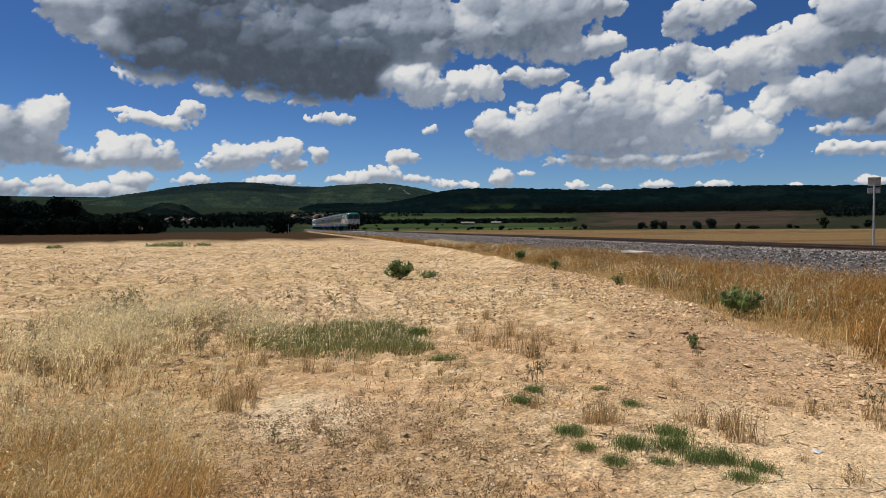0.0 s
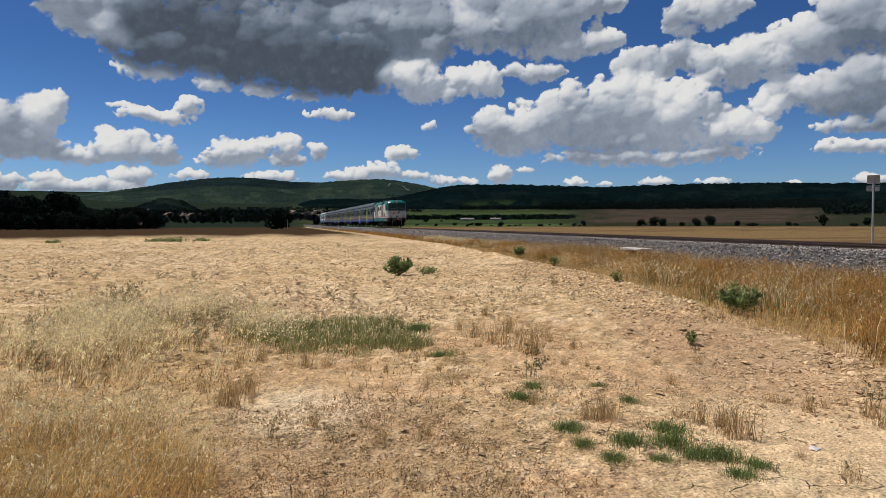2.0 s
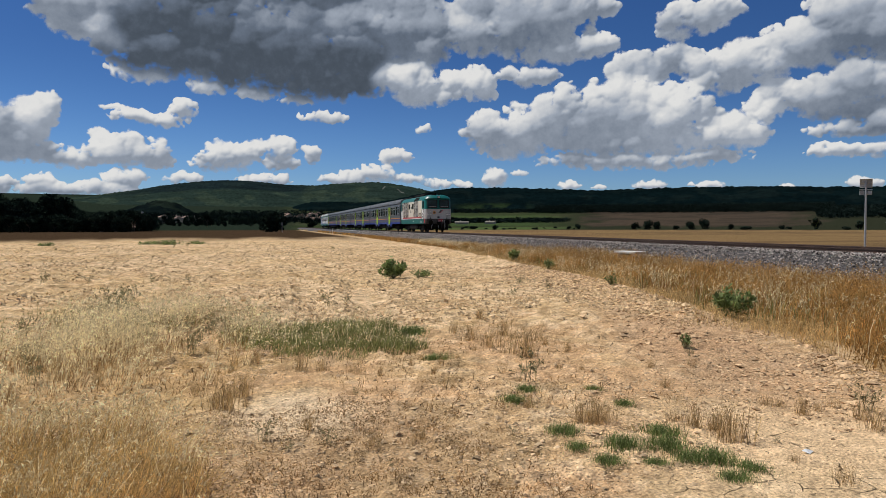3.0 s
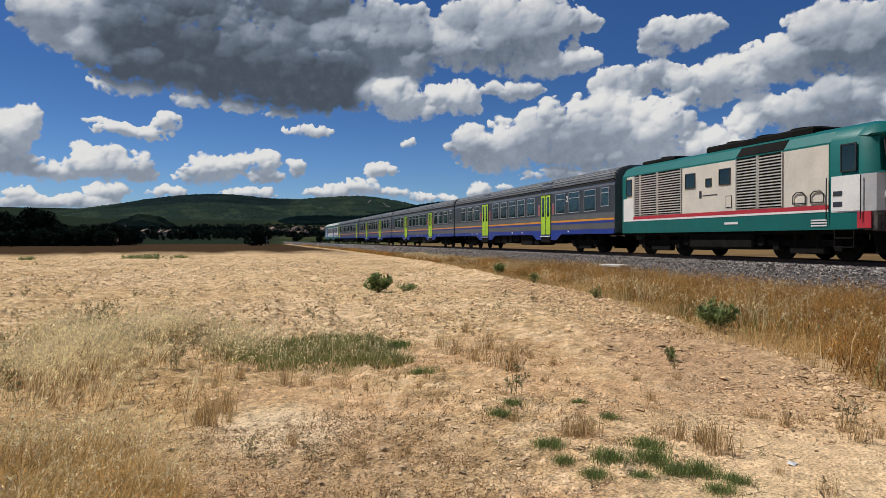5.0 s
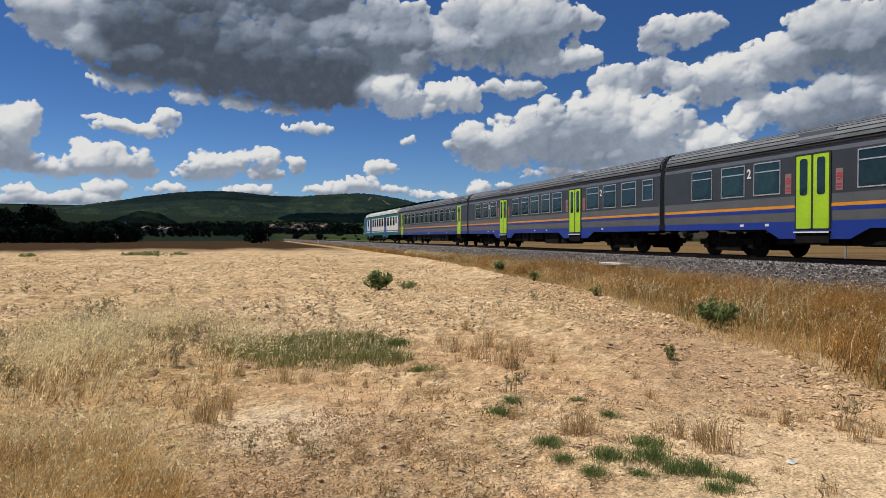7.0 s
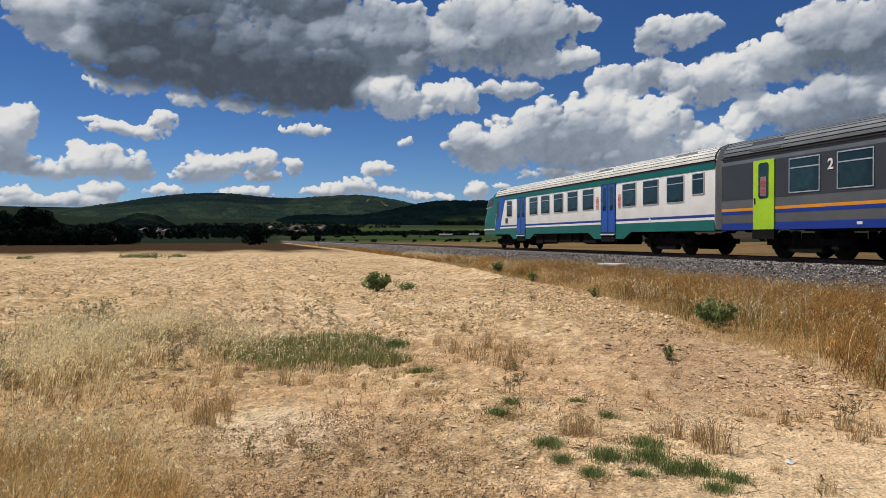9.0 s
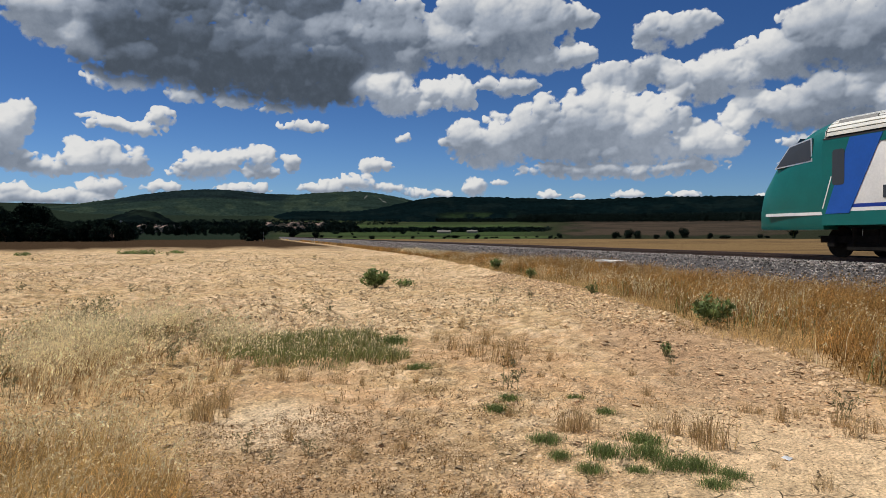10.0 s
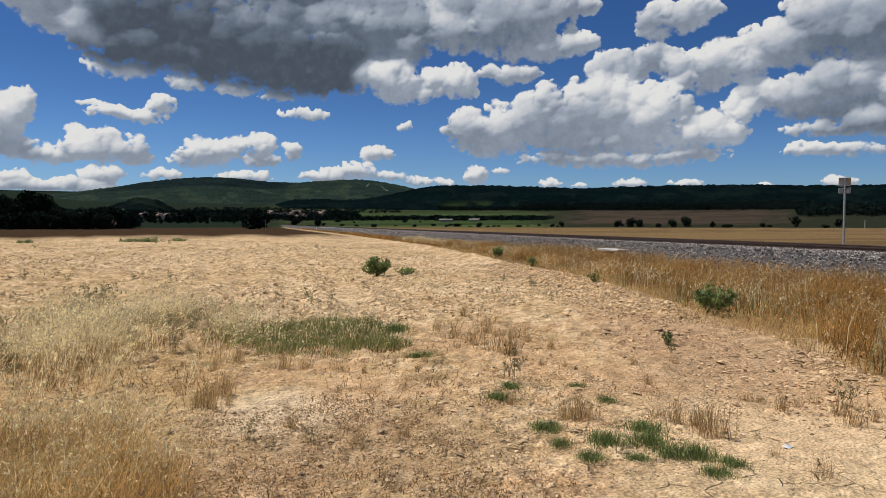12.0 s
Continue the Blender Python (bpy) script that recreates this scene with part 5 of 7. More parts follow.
        part("marking", cached("lmark", lambda: Shape().box(-0.006, 0, -0.3, 0.3, 1.02, 1.06).box(-0.006, 0, -0.3, 0.3, 1.10, 1.14).box(-0.006, 0, -0.3, 0.3, 1.18, 1.22).mesh("marking", P_WHITE)), None, body, at=side(2.3))
        part("marking", cached("lmark2", lambda: Shape().box(-0.006, 0, -0.35, 0.35, 1.16, 1.24).mesh("marking", P_WHITE)), None, body, at=side(6.2))
        hatch = part("hatch", cached("hatch", lambda: Shape().box(-0.012, 0, -0.16, 0.16, 1.74, 2.16).mesh("hatch", P_RUBBER)), None, body, at=side(5.62 + 0.7))
        part("hatch_cover", cached("hatchc", lambda: Shape().box(-0.02, -0.012, -0.135, 0.135, 1.765, 2.135).mesh("hatch_cover", P_CREAM)), None, hatch)
        for y, z in ((1.62, 1.62), (1.62, 1.92)):
            part("foothold", cached(("fh", z), lambda: Shape().box(-0.012, 0, -0.16, 0.16, z - 0.06, z + 0.08).mesh("foothold", P_BAND)), None, body, at=side(y))
        for y in (1.98, 0.80):
            part("handrail", cached("upright", lambda: Shape().drum((-0.05, 0, 1.2), (-0.05, 0, 2.4), 0.018, 6).mesh("handrail", P_RUBBER)), None, body, at=side(y))
        part("cab_step", cached("cabstep", lambda: Shape().box(-0.02, 0.25, -0.35, 0.35, 0.40, 0.44).box(-0.02, 0.25, -0.35, 0.35, 0.66, 0.70).box(0, 0.02, -0.35, -0.31, 0.4, 0.92).box(0, 0.02, 0.31, 0.35, 0.4, 0.92).mesh("cab_step", P_BLACK)), None, body, at=side(1.4))
    for y0, y1, zt in ((10.4, 12.9, 4.03), (3.1, 8.4, 4.10)):
        cover = part("roof_cover", Shape().box(-0.85, 0.85, y0, y1, 3.84, zt, 0.05), P_BLACK, root, "dark roof cover")
        for k in ((0.5,) if y1 > 10 else (0.2, 0.5, 0.8)):
            yy = y0 + (y1 - y0) * k
            part("fan", Shape().drum((0, yy, zt - 0.02), (0, yy, zt + 0.09), 0.6, 18), P_BLACK, cover)
    for sg in (-1, 1):
        part("roof_grille", Shape().prism([(sg * 1.412, 3.44), (sg * 1.19, 3.755), (sg * 1.16, 3.73), (sg * 1.38, 3.42)], 3.75, 5.95), P_BLACK, root)
    part("horn", Shape().drum((-0.25, 0.9, 3.80), (-0.25, 0.9, 4.02), 0.03, 8).drum((-0.25, 1.05, 4.03), (-0.25, 0.70, 4.03), 0.04, 10, 0.10), P_BLACK, root)
    part("aerial", Shape().drum((0.5, 1.0, 3.80), (0.5, 1.0, 4.02), 0.05, 8), P_BLACK, root)
    part("aerial", Shape().drum((0.95, 0.9, 3.70), (0.95, 0.9, 4.05), 0.03, 8), P_BLACK, root)
    bogie(root, 3.1, "bogie", 2.5, 0.52)
    bogie(root, L - 3.1, "bogie", 2.5, 0.52)
    tank = Shape().box(-1.25, 1.25, 5.3, 8.9, 0.30, 0.92, 0.08).box(-1.2, 1.2, 0.7, L - 0.6, 0.80, 0.94)
    for y in (5.0, 9.1):
        tank.drum((-1.2, y, 0.6), (1.2, y, 0.6), 0.18, 12)
    part("fuel_tank", tank, P_BLACK, root)
    coupling(root, L, P_RUBBER)
    for o in [o for o in root.children if o.name.startswith("gangway")]:
        bpy.data.objects.remove(o)
    return root


LOCO = make_locomotive()
COACHES = [make_middle_door_coach("coach", 1), None, None, None, None]
COACHES[1] = copy_thing(COACHES[0], pose(0, 0, 0))
COACHES[2] = copy_thing(COACHES[0], pose(0, 0, 0))
COACHES[3] = make_end_door_coach("coach", 4)
COACHES[4] = make_driving_coach()


# ---- stones ----
def scatter_stones(name, label, category, n, where, size, mat, seed, flat=0.6):
    """Small angular stones, too many to count."""
    rng = np.random.default_rng(seed)
    base = np.array([(1, 0, 0), (0, 1, 0), (-1, 0, 0), (0, -1, 0), (0, 0, 1), (0, 0, -1)], float)
    tri = np.array([(0, 1, 4), (1, 2, 4), (2, 3, 4), (3, 0, 4), (1, 0, 5), (2, 1, 5), (3, 2, 5), (0, 3, 5)])
    p = where(rng, n)
    n = len(p)
    s = size(rng, n, p)
    v = base[None] * rng.uniform(0.6, 1.3, (n, 6, 1)) + rng.uniform(-0.25, 0.25, (n, 6, 3))
    v[:, :, 2] *= flat
    a = rng.uniform(0, 6.28, n)
    c, q = np.cos(a)[:, None], np.sin(a)[:, None]
    x = v[:, :, 0] * c - v[:, :, 1] * q
    y = v[:, :, 0] * q + v[:, :, 1] * c
    t = rng.uniform(-0.5, 0.5, (n, 1))
    v = np.stack([x, y, v[:, :, 2] + t * x * 0.6], -1) * s[:, None, None] + p[:, None, :]
    f = (tri[None] + 6 * np.arange(n)[:, None, None]).reshape(-1, 3)
    tagged(new(name, sheet(name, v.reshape(-1, 3).tolist(), f.tolist(), mat, smooth=False)), label, category, kind="stuff")


def on_ground(x, y, up=0.0):
    return np.stack([x, y, ground_z(x, y) + up], -1)


def field_spots(rng, n):
    r = 2.6 * np.exp(rng.uniform(0, 1, n * 2) ** 0.8 * math.log(20))
    a = np.radians(rng.uniform(-24, 54, n * 2))
    x, y = np.sin(a) * r, np.cos(a) * r
    k = (x < verge(y)) & (rng.uniform(0, 1, n * 2) < 0.12 + 0.9 * step(0.48, 0.62, fbm(x * 0.6, y * 0.6, 8, 3)))
    return on_ground(x[k][:n], y[k][:n], 0.002)


def clod_spots(rng, n):
    y = rng.uniform(4.5, 26, n)
    x = verge(y) - np.abs(rng.normal(0, 1.0, n)) * 1.1
    k = fbm(x * 0.9, y * 0.9, 63, 3) > 0.42
    return on_ground(x[k], y[k], 0.004)


def far_clods(rng, n):
    y = 11 + 60 * rng.uniform(0, 1, n) ** 1.5
    x = rng.uniform(-0.42, 0.55, n) * (y + 4)
    k = (x < verge(y) - 0.3) & (fbm(x * 0.5, y * 0.35, 67, 3) + 0.11 * np.sin((x + 0.3 * np.sin(y * 0.2)) * 5.2) * step(6.0, 2.0, x) > 0.46)
    return on_ground(x[k], y[k], 0.004)


def ballast_spots(rng, n):
    y = 5 + 115 * rng.uniform(0, 1, n) ** 1.6
    u = rng.uniform(-0.1, 3.1, n)
    x = np.where(u < 1.55, 14.05 + u, 15.6 + (u - 1.55) * 0.75)
    top = 0.03 + 0.74 * np.clip(u / 1.55, 0, 1)
    heap = 0.02 * np.exp(-((x - 15.95) / 0.25) ** 2)
    return np.stack([x, y, top + heap + rng.uniform(-0.03, 0.05, n)], -1)


def far_side(rng, n):
    y = 5 + 60 * rng.uniform(0, 1, n)
    return np.stack([rng.uniform(16.75, 18.05, n), y, 0.76 + rng.uniform(-0.02, 0.04, n)], -1)


scatter_stones("field_pebbles", "pale limestone pebbles scattered over the bare field", "pebbles", 70000, field_spots,
               lambda r, n, p: r.uniform(0.004, 0.012, n) * (1 + 1.8 * (r.uniform(0, 1, n) > 0.95)) * (0.7 + 0.06 * p[:, 1]), M_STONE, 1, 0.5)
scatter_stones("earth_clods", "dry brown earth clods and stones along the field edge", "earth clods", 15000, clod_spots,
               lambda r, n, p: r.uniform(0.008, 0.032, n) * (1 + 1.7 * (r.uniform(0, 1, n) > 0.94)) * (0.75 + 0.03 * p[:, 1]),
               material("earth_clod", (0.56, 0.385, 0.225), 0.95, grain=0.3, scale=25, island=0.38, bump=0.3, spec=0.0), 2, 0.42)
scatter_stones("field_clods", "dry clods of pale earth across the field", "earth clods", 34000, far_clods,
               lambda r, n, p: r.uniform(0.014, 0.042, n) * (1 + 0.9 * (r.uniform(0, 1, n) > 0.85)) * (0.95 + 0.006 * p[:, 1]), material("pale_clod", (0.65, 0.475, 0.275), 0.95, grain=0.3, scale=20, island=0.32, bump=0.0, spec=0.1), 6, 0.7)
scatter_stones("track_ballast", "grey and white crushed stone ballast", "ballast", 60000, ballast_spots,
               lambda r, n, p: r.uniform(0.016, 0.038, n) * (0.9 + 0.009 * p[:, 1]), M_BALLAST, 3, 0.8)
scatter_stones("track_ballast", "grey crushed stone ballast between the rails", "ballast", 3000, far_side,
               lambda r, n, p: r.uniform(0.03, 0.06, n), M_BALLAST, 4, 0.8)


# ---- plants ----
def blades(n, pos, height, width, lean, rng, wind=(0.12, -0.03), fan=1.0):
    """Bent blades of grass: arrays of vertices and faces."""
    a = rng.uniform(0, 6.283, n)
    ln = rng.uniform(0.1, 1.0, n) * lean
    dx, dy = np.cos(a) * ln * fan + wind[0], np.sin(a) * ln * fan + wind[1]
    b = rng.uniform(0, 6.283, n)
    wx, wy = np.cos(b) * width, np.sin(b) * width
    x, y, z = pos[:, 0], pos[:, 1], pos[:, 2]
    v = np.empty((n, 5, 3))
    v[:, 0] = np.stack([x - wx, y - wy, z - 0.01], -1)
    v[:, 1] = np.stack([x + wx, y + wy, z - 0.01], -1)
    mx, my, mz = x + dx * height * 0.35, y + dy * height * 0.35, z + height * 0.6
    v[:, 2] = np.stack([mx + wx * 0.8, my + wy * 0.8, mz], -1)
    v[:, 3] = np.stack([mx - wx * 0.8, my - wy * 0.8, mz], -1)
    v[:, 4] = np.stack([x + dx * height, y + dy * height, z + height * (1 - 0.3 * np.clip(np.hypot(dx, dy), 0, 1))], -1)
    i = 5 * np.arange(n)[:, None]
    faces = (i + np.array([0, 1, 2, 3])).tolist() + (i + np.array([3, 2, 4])).tolist()
    return v, faces


def heads(v, rng, size, per=4):
    """Seed heads: small leaflets round the upper part of each blade."""
    n = len(v)
    k = rng.uniform(0.55, 1.05, (n, per, 1))
    c = v[:, None, 2] * (1 - k) + v[:, None, 4] * k + rng.normal(0, size * 1.2, (n, per, 3))
    d1, d2 = rng.normal(0, 1, (n, per, 3)) * size, rng.normal(0, 1, (n, per, 3)) * size
    d2[..., 2] -= size
    q = np.stack([c - d1 * 0.35, c + d2, c + d1 * 0.35, c - d2 * 0.6], 2).reshape(-1, 3)
    return q, (4 * np.arange(n * per)[:, None] + np.arange(4)).tolist()


SWAY = []


def grass(name, label, pos, height, width, lean, mat, seed, head=0.0, per=4, wind=(0.12, -0.03), cell=0.0):
    """A stand of grass. cell: the size of the rigid patches in which it sways, in metres."""
    rng = np.random.default_rng(seed)
    groups = [np.arange(len(pos))]
    if cell:
        key = np.floor(pos[:, 0] / cell).astype(int) * 1000 + np.floor(pos[:, 1] / cell).astype(int)
        groups = [np.nonzero(key == k)[0] for k in np.unique(key)]
    for ids in groups:
        p = pos[ids]
        home = p.mean(0) if cell else np.zeros(3)
        hgt = height[ids] if np.ndim(height) else height
        wid = width[ids] if np.ndim(width) else width
        v, f = blades(len(p), p - home, hgt, wid, lean, rng, wind)
        pts = v.reshape(-1, 3)
        if head:
            q, g = heads(v, rng, head, per)
            f = f + (np.array(g) + len(pts)).tolist()
            pts = np.concatenate([pts, q])
        ob = tagged(new(name, sheet(name, pts.tolist(), f, mat, smooth=False)), label, "grass", kind="stuff")
        ob.location = home.tolist()
        if cell:
            SWAY.append(ob)


def verge_grass(seed, n, y_range, keep, power=1.5):
    rng = np.random.default_rng(seed)
    y = y_range[0] + (y_range[1] - y_range[0]) * rng.uniform(0, 1, n) ** power
    lo = verge(y) + 0.20 + 1.3 * (fbm(y * 0.8, y * 0, 44, 4, 0.6) - 0.5)
    u = rng.uniform(0, 1, n)
    x = lo + (14.25 - lo) * u
    k = keep(x, y, u, rng)
    return on_ground(x[k], y[k])


p1 = verge_grass(11, 60000, (2.5, 60), lambda x, y, u, r: fbm(x * 0.7, y * 0.7, 45, 3) + 0.5 * (fbm(x * 2.6, y * 2.6, 145, 2) - 0.5) > 0.36)
r1 = np.random.default_rng(12)
tall1 = (0.35 + 1.15 * fbm(p1[:, 0] * 0.6, p1[:, 1] * 0.6, 46, 3)) * (0.75 + 0.5 * fbm(p1[:, 0] * 2.2, p1[:, 1] * 2.2, 146, 2)) * (0.38 + 0.62 * step(0.0, 1.3, p1[:, 0] - verge(p1[:, 1])))
grass("verge_grass", "tall rusty brown dry grass along the ballast", p1, r1.uniform(0.24, 0.70, len(p1)) * tall1, 0.0026 + 0.0001 * p1[:, 1], 1.2, M_DRY, 13, 0.012, 4)
p2 = verge_grass(151, 26000, (2.5, 48), lambda x, y, u, r: fbm(x * 0.8, y * 0.8, 152, 3) > 0.42)
grass("verge_undergrowth", "matted dark brown grass at the foot of the verge", p2, np.random.default_rng(153).uniform(0.08, 0.30, len(p2)), 0.0034 + 0.00012 * p2[:, 1], 1.9,
      material("matted_grass", (0.24, 0.125, 0.035), 0.9, grain=0.25, scale=2.0, wear=0.4, wear_scale=0.9, bump=0, island=0.55, spec=0.1, translucent=0.25), 154)
p2 = verge_grass(14, 11000, (2.5, 60), lambda x, y, u, r: fbm(x * 0.9, y * 0.9, 47, 3) > 0.50)
grass("verge_oats", "pale wild oats standing among the dry grass", p2, np.random.default_rng(15).uniform(0.30, 0.70, len(p2)) * (0.6 + 0.6 * fbm(p2[:, 0], p2[:, 1], 48, 2)), 0.0022 + 0.0001 * p2[:, 1], 0.8, M_OAT, 16, 0.012, 7)
rf = np.random.default_rng(161)
yf = 2.5 + 40 * rf.uniform(0, 1, 15000) ** 1.5
xf = verge(yf) + 1.5 * (fbm(yf * 0.8, yf * 0, 44, 4, 0.6) - 0.5) + 0.25 - np.abs(rf.normal(0, 0.45, len(yf)))
kf = fbm(xf * 1.1, yf * 0.9, 162, 3) > 0.50
p2 = on_ground(xf[kf], yf[kf])
grass("verge_fringe", "short pale straw along the edge of the verge", p2, np.random.default_rng(163).uniform(0.05, 0.30, len(p2)) * (0.5 + 0.9 * fbm(p2[:, 0] * 1.7, p2[:, 1] * 1.7, 165, 2)), 0.0022 + 0.0001 * p2[:, 1], 1.6, M_STRAW, 164, 0.010, 3)
p3 = verge_grass(17, 16000, (50, 320), lambda x, y, u, r: fbm(x * 0.3, y * 0.12, 49, 3) > 0.52, 1.8)
grass("verge_grass", "dry yellow grass along the railway, farther off", p3, np.random.default_rng(18).uniform(0.2, 0.5, len(p3)), 0.014, 0.9, M_TUFT, 19)
p3 = verge_grass(61, 14000, (45, 200), lambda x, y, u, r: fbm(x * 0.3, y * 0.12, 49, 3) < 0.56, 1.6)
grass("verge_grass", "rusty brown grass along the railway, farther off", p3, np.random.default_rng(62).uniform(0.2, 0.55, len(p3)), 0.012, 0.9, M_DRY, 63)
p3 = verge_grass(20, 8000, (3, 45), lambda x, y, u, r: (fbm(x * 0.9, y * 0.6, 48, 3) + 0.10 * (u < 0.3) > 0.585))
grass("verge_weeds", "green weeds among the dry grass", p3, np.random.default_rng(21).uniform(0.2, 0.45, len(p3)), 0.007, 0.5, M_GREEN, 22)


def oat_spots(seed, n):
    rng = np.random.default_rng(seed)
    x, y = rng.uniform(-6.5, 1.2, n), rng.uniform(5.4, 12.5, n)
    line = -0.1 - 0.28 * np.clip(8 - y, -9, 9) * (y < 8)
    k = (x < line + 0.9 * (fbm(x * 0.8, y * 0.8, 52, 3) - 0.5)) & (fbm(x * 1.3, y * 1.3, 53, 4) + 0.35 * (fbm(x * 4.5, y * 4.5, 65, 2) - 0.5) > 0.48 + 0.07 * step(8.5, 6.0, y)) & ~((y < 7.3 + 0.5 * (fbm(x, y, 69, 2) - 0.5)) & (y > 5.7) & (x > -1.9))
    return on_ground(x[k], y[k])


def clumps(p, seed, f=1.9):
    return fbm(p[:, 0] * f, p[:, 1] * f, seed, 2)


p4 = oat_spots(23, 22000)
p4 = p4[clumps(p4, 171) > 0.46]
grass("oat_grass", "pale wild oats gone to seed on the bare field", p4, np.random.default_rng(24).uniform(0.18, 0.46, len(p4)) * (-0.25 + 2.5 * clumps(p4, 171)), 0.0017, 0.85, M_OAT, 25, 0.0105, 9, (0.38, -0.08), 0.9)
p4 = oat_spots(66, 20000)
p4 = p4[clumps(p4, 171) > 0.43]
# brown under-grass whose dark colour also paints shade between the oat clumps
grass("oat_grass", "dry brown grass, darkened for the shade between the wild oats", p4, np.random.default_rng(67).uniform(0.08, 0.30, len(p4)), 0.0022, 1.1, material("brown_grass", (0.27, 0.155, 0.055), 0.85, grain=0.2, scale=2.0, wear=0.3, wear_scale=1.2, bump=0, island=0.5, spec=0.2, translucent=0.3), 68, 0.006, 3, (0.30, -0.08), 0.9)
p4 = oat_spots(181, 5000)
p4 = p4[(clumps(p4, 182, 0.8) > 0.52) & (p4[:, 1] > 8.0)]
grass("oat_grass", "grey-green stalks among the wild oats", p4, np.random.default_rng(183).uniform(0.15, 0.48, len(p4)), 0.0028, 0.9, M_GREEN, 184, 0.010, 4, (0.25, -0.08), 0.9)


def corner_spots(seed, n):
    rng = np.random.default_rng(seed)
    x, y = rng.uniform(-3.6, -0.35, n), rng.uniform(3.0, 5.9, n)
    k = (x < -0.32 - 0.42 * (y - 4.2) + 0.5 * (fbm(x * 2, y * 2, 54, 3) - 0.5)) & (fbm(x * 1.6, y * 1.6, 55, 3) > 0.34)
    return on_ground(x[k], y[k])


p5 = corner_spots(26, 15000)
grass("corner_grass", "tangled brown dry grass close by", p5, np.random.default_rng(27).uniform(0.08, 0.36, len(p5)) * (0.3 + 1.4 * clumps(p5, 201, 2.4)), 0.0022, 1.5, M_GOLD, 28, 0.005, 4, (0.45, -0.05), 0.7)
p5 = corner_spots(71, 4200)
p5 = p5[clumps(p5, 201, 2.4) > 0.48]
grass("corner_grass", "pale straw ears above the tangled grass", p5, np.random.default_rng(72).uniform(0.20, 0.44, len(p5)), 0.0018, 1.2, M_OAT, 73, 0.0065, 8, (0.45, -0.05), 0.7)


def green_spots(seed, n):
    rng = np.random.default_rng(seed)
    x, y = rng.uniform(-0.9, 2.8, n), rng.uniform(7.8, 12.2, n)
    d = np.hypot((x - 0.85 - 0.10 * (y - 10)) / 1.35, (y - 9.85) / 1.65)
    k = d + 0.9 * (fbm(x * 1.5, y * 1.5, 56, 3) - 0.5) < 0.95
    return on_ground(x[k], y[k])


p6 = green_spots(29, 25000)
grass("green_grass", "soft green grass patch on the bare field", p6, np.random.default_rng(30).uniform(0.04, 0.20, len(p6)) * (0.35 + 1.2 * clumps(p6, 191, 1.4)), 0.0026, 1.2, M_GREEN, 31, 0, 0, (0.22, -0.05))
p6 = green_spots(192, 900)
grass("green_grass", "pale seed stalks standing in the green grass", p6, np.random.default_rng(193).uniform(0.12, 0.30, len(p6)), 0.002, 0.9, M_OAT, 194, 0.012, 4, (0.22, -0.05))


def litter_spots(seed, n):
    rng = np.random.default_rng(seed)
    r = 2.8 * np.exp(rng.uniform(0, 1, n) ** 0.8 * math.log(14))
    a = np.radians(rng.uniform(-24, 52, n))
    x, y = np.sin(a) * r, np.cos(a) * r
    k = (x < verge(y)) & (fbm(x * 0.8, y * 0.8, 58, 4) + 0.10 * step(2.5, 0.0, x) * step(13, 8, y) > 0.565)
    return on_ground(x[k], y[k])


p7 = litter_spots(32, 26000)
grass("dry_stubble", "short withered weeds and stubble on the soil", p7, np.random.default_rng(33).uniform(0.012, 0.075, len(p7)), 0.0012 + 0.00025 * p7[:, 1], 2.4,
      material("withered_weed", (0.25, 0.15, 0.06), 0.9, grain=0.3, scale=3, wear=0.4, wear_scale=0.8, bump=0, island=0.6, spec=0.0, translucent=0.4), 34, 0.005, 2)


def mat_spots(seed, n):
    rng = np.random.default_rng(seed)
    x, y = rng.uniform(-1.3, 2.4, n), rng.uniform(3.3, 7.0, n)
    k = np.hypot((x - 0.5) / 1.5, (y - 5.1) / 1.6) + 1.1 * (fbm(x * 1.8, y * 1.8, 59, 4) - 0.5) < 0.85
    k &= fbm(x * 4, y * 4, 60, 3) > 0.46
    return on_ground(x[k], y[k])


p8 = mat_spots(35, 16000)
grass("weed_mat", "flat mat of withered brown weeds on the soil", p8, np.random.default_rng(36).uniform(0.008, 0.032, len(p8)), 0.0013, 2.4,
      material("brown_weed", (0.27, 0.165, 0.07), 0.9, grain=0.3, scale=3, wear=0.4, wear_scale=0.8, bump=0, island=0.6, spec=0.0, translucent=0.4), 37, 0.0045, 3)


def tuft_mesh(name, seed, n, spread, lean, width, mat, head=0.0, per=3):
    """A tuft one metre high, to be scaled."""
    rng = np.random.default_rng(seed)
    pos = np.concatenate([rng.normal(0, spread, (n, 2)), np.zeros((n, 1))], 1)
    v, f = blades(n, pos, rng.uniform(0.35, 1.0, n), width, lean, rng, (0.12, -0.03))
    pts = v.reshape(-1, 3)
    if head:
        q, g = heads(v, rng, head, per)
        f = f + (np.array(g) + len(pts)).tolist()
        pts = np.concatenate([pts, q])
    return sheet(name, pts.tolist(), f, mat, smooth=False)


M_TURF = material("turf_green", (0.185, 0.235, 0.08), 0.8, grain=0.25, scale=3.0, wear=0.25, wear_scale=1.0, bump=0, island=0.5, spec=0.1, translucent=0.3)
TUFTS = [tuft_mesh("dry_tuft", 60 + i, 95, 0.15 + 0.05 * i, 0.75, 0.006, M_TUFT, 0.018 if i % 2 else 0.0) for i in range(4)]
M_SAGE = material("grey_green_weed", (0.25, 0.23, 0.12), 0.8, grain=0.25, scale=5.0, bump=0, island=0.5, spec=0.2, translucent=0.25)
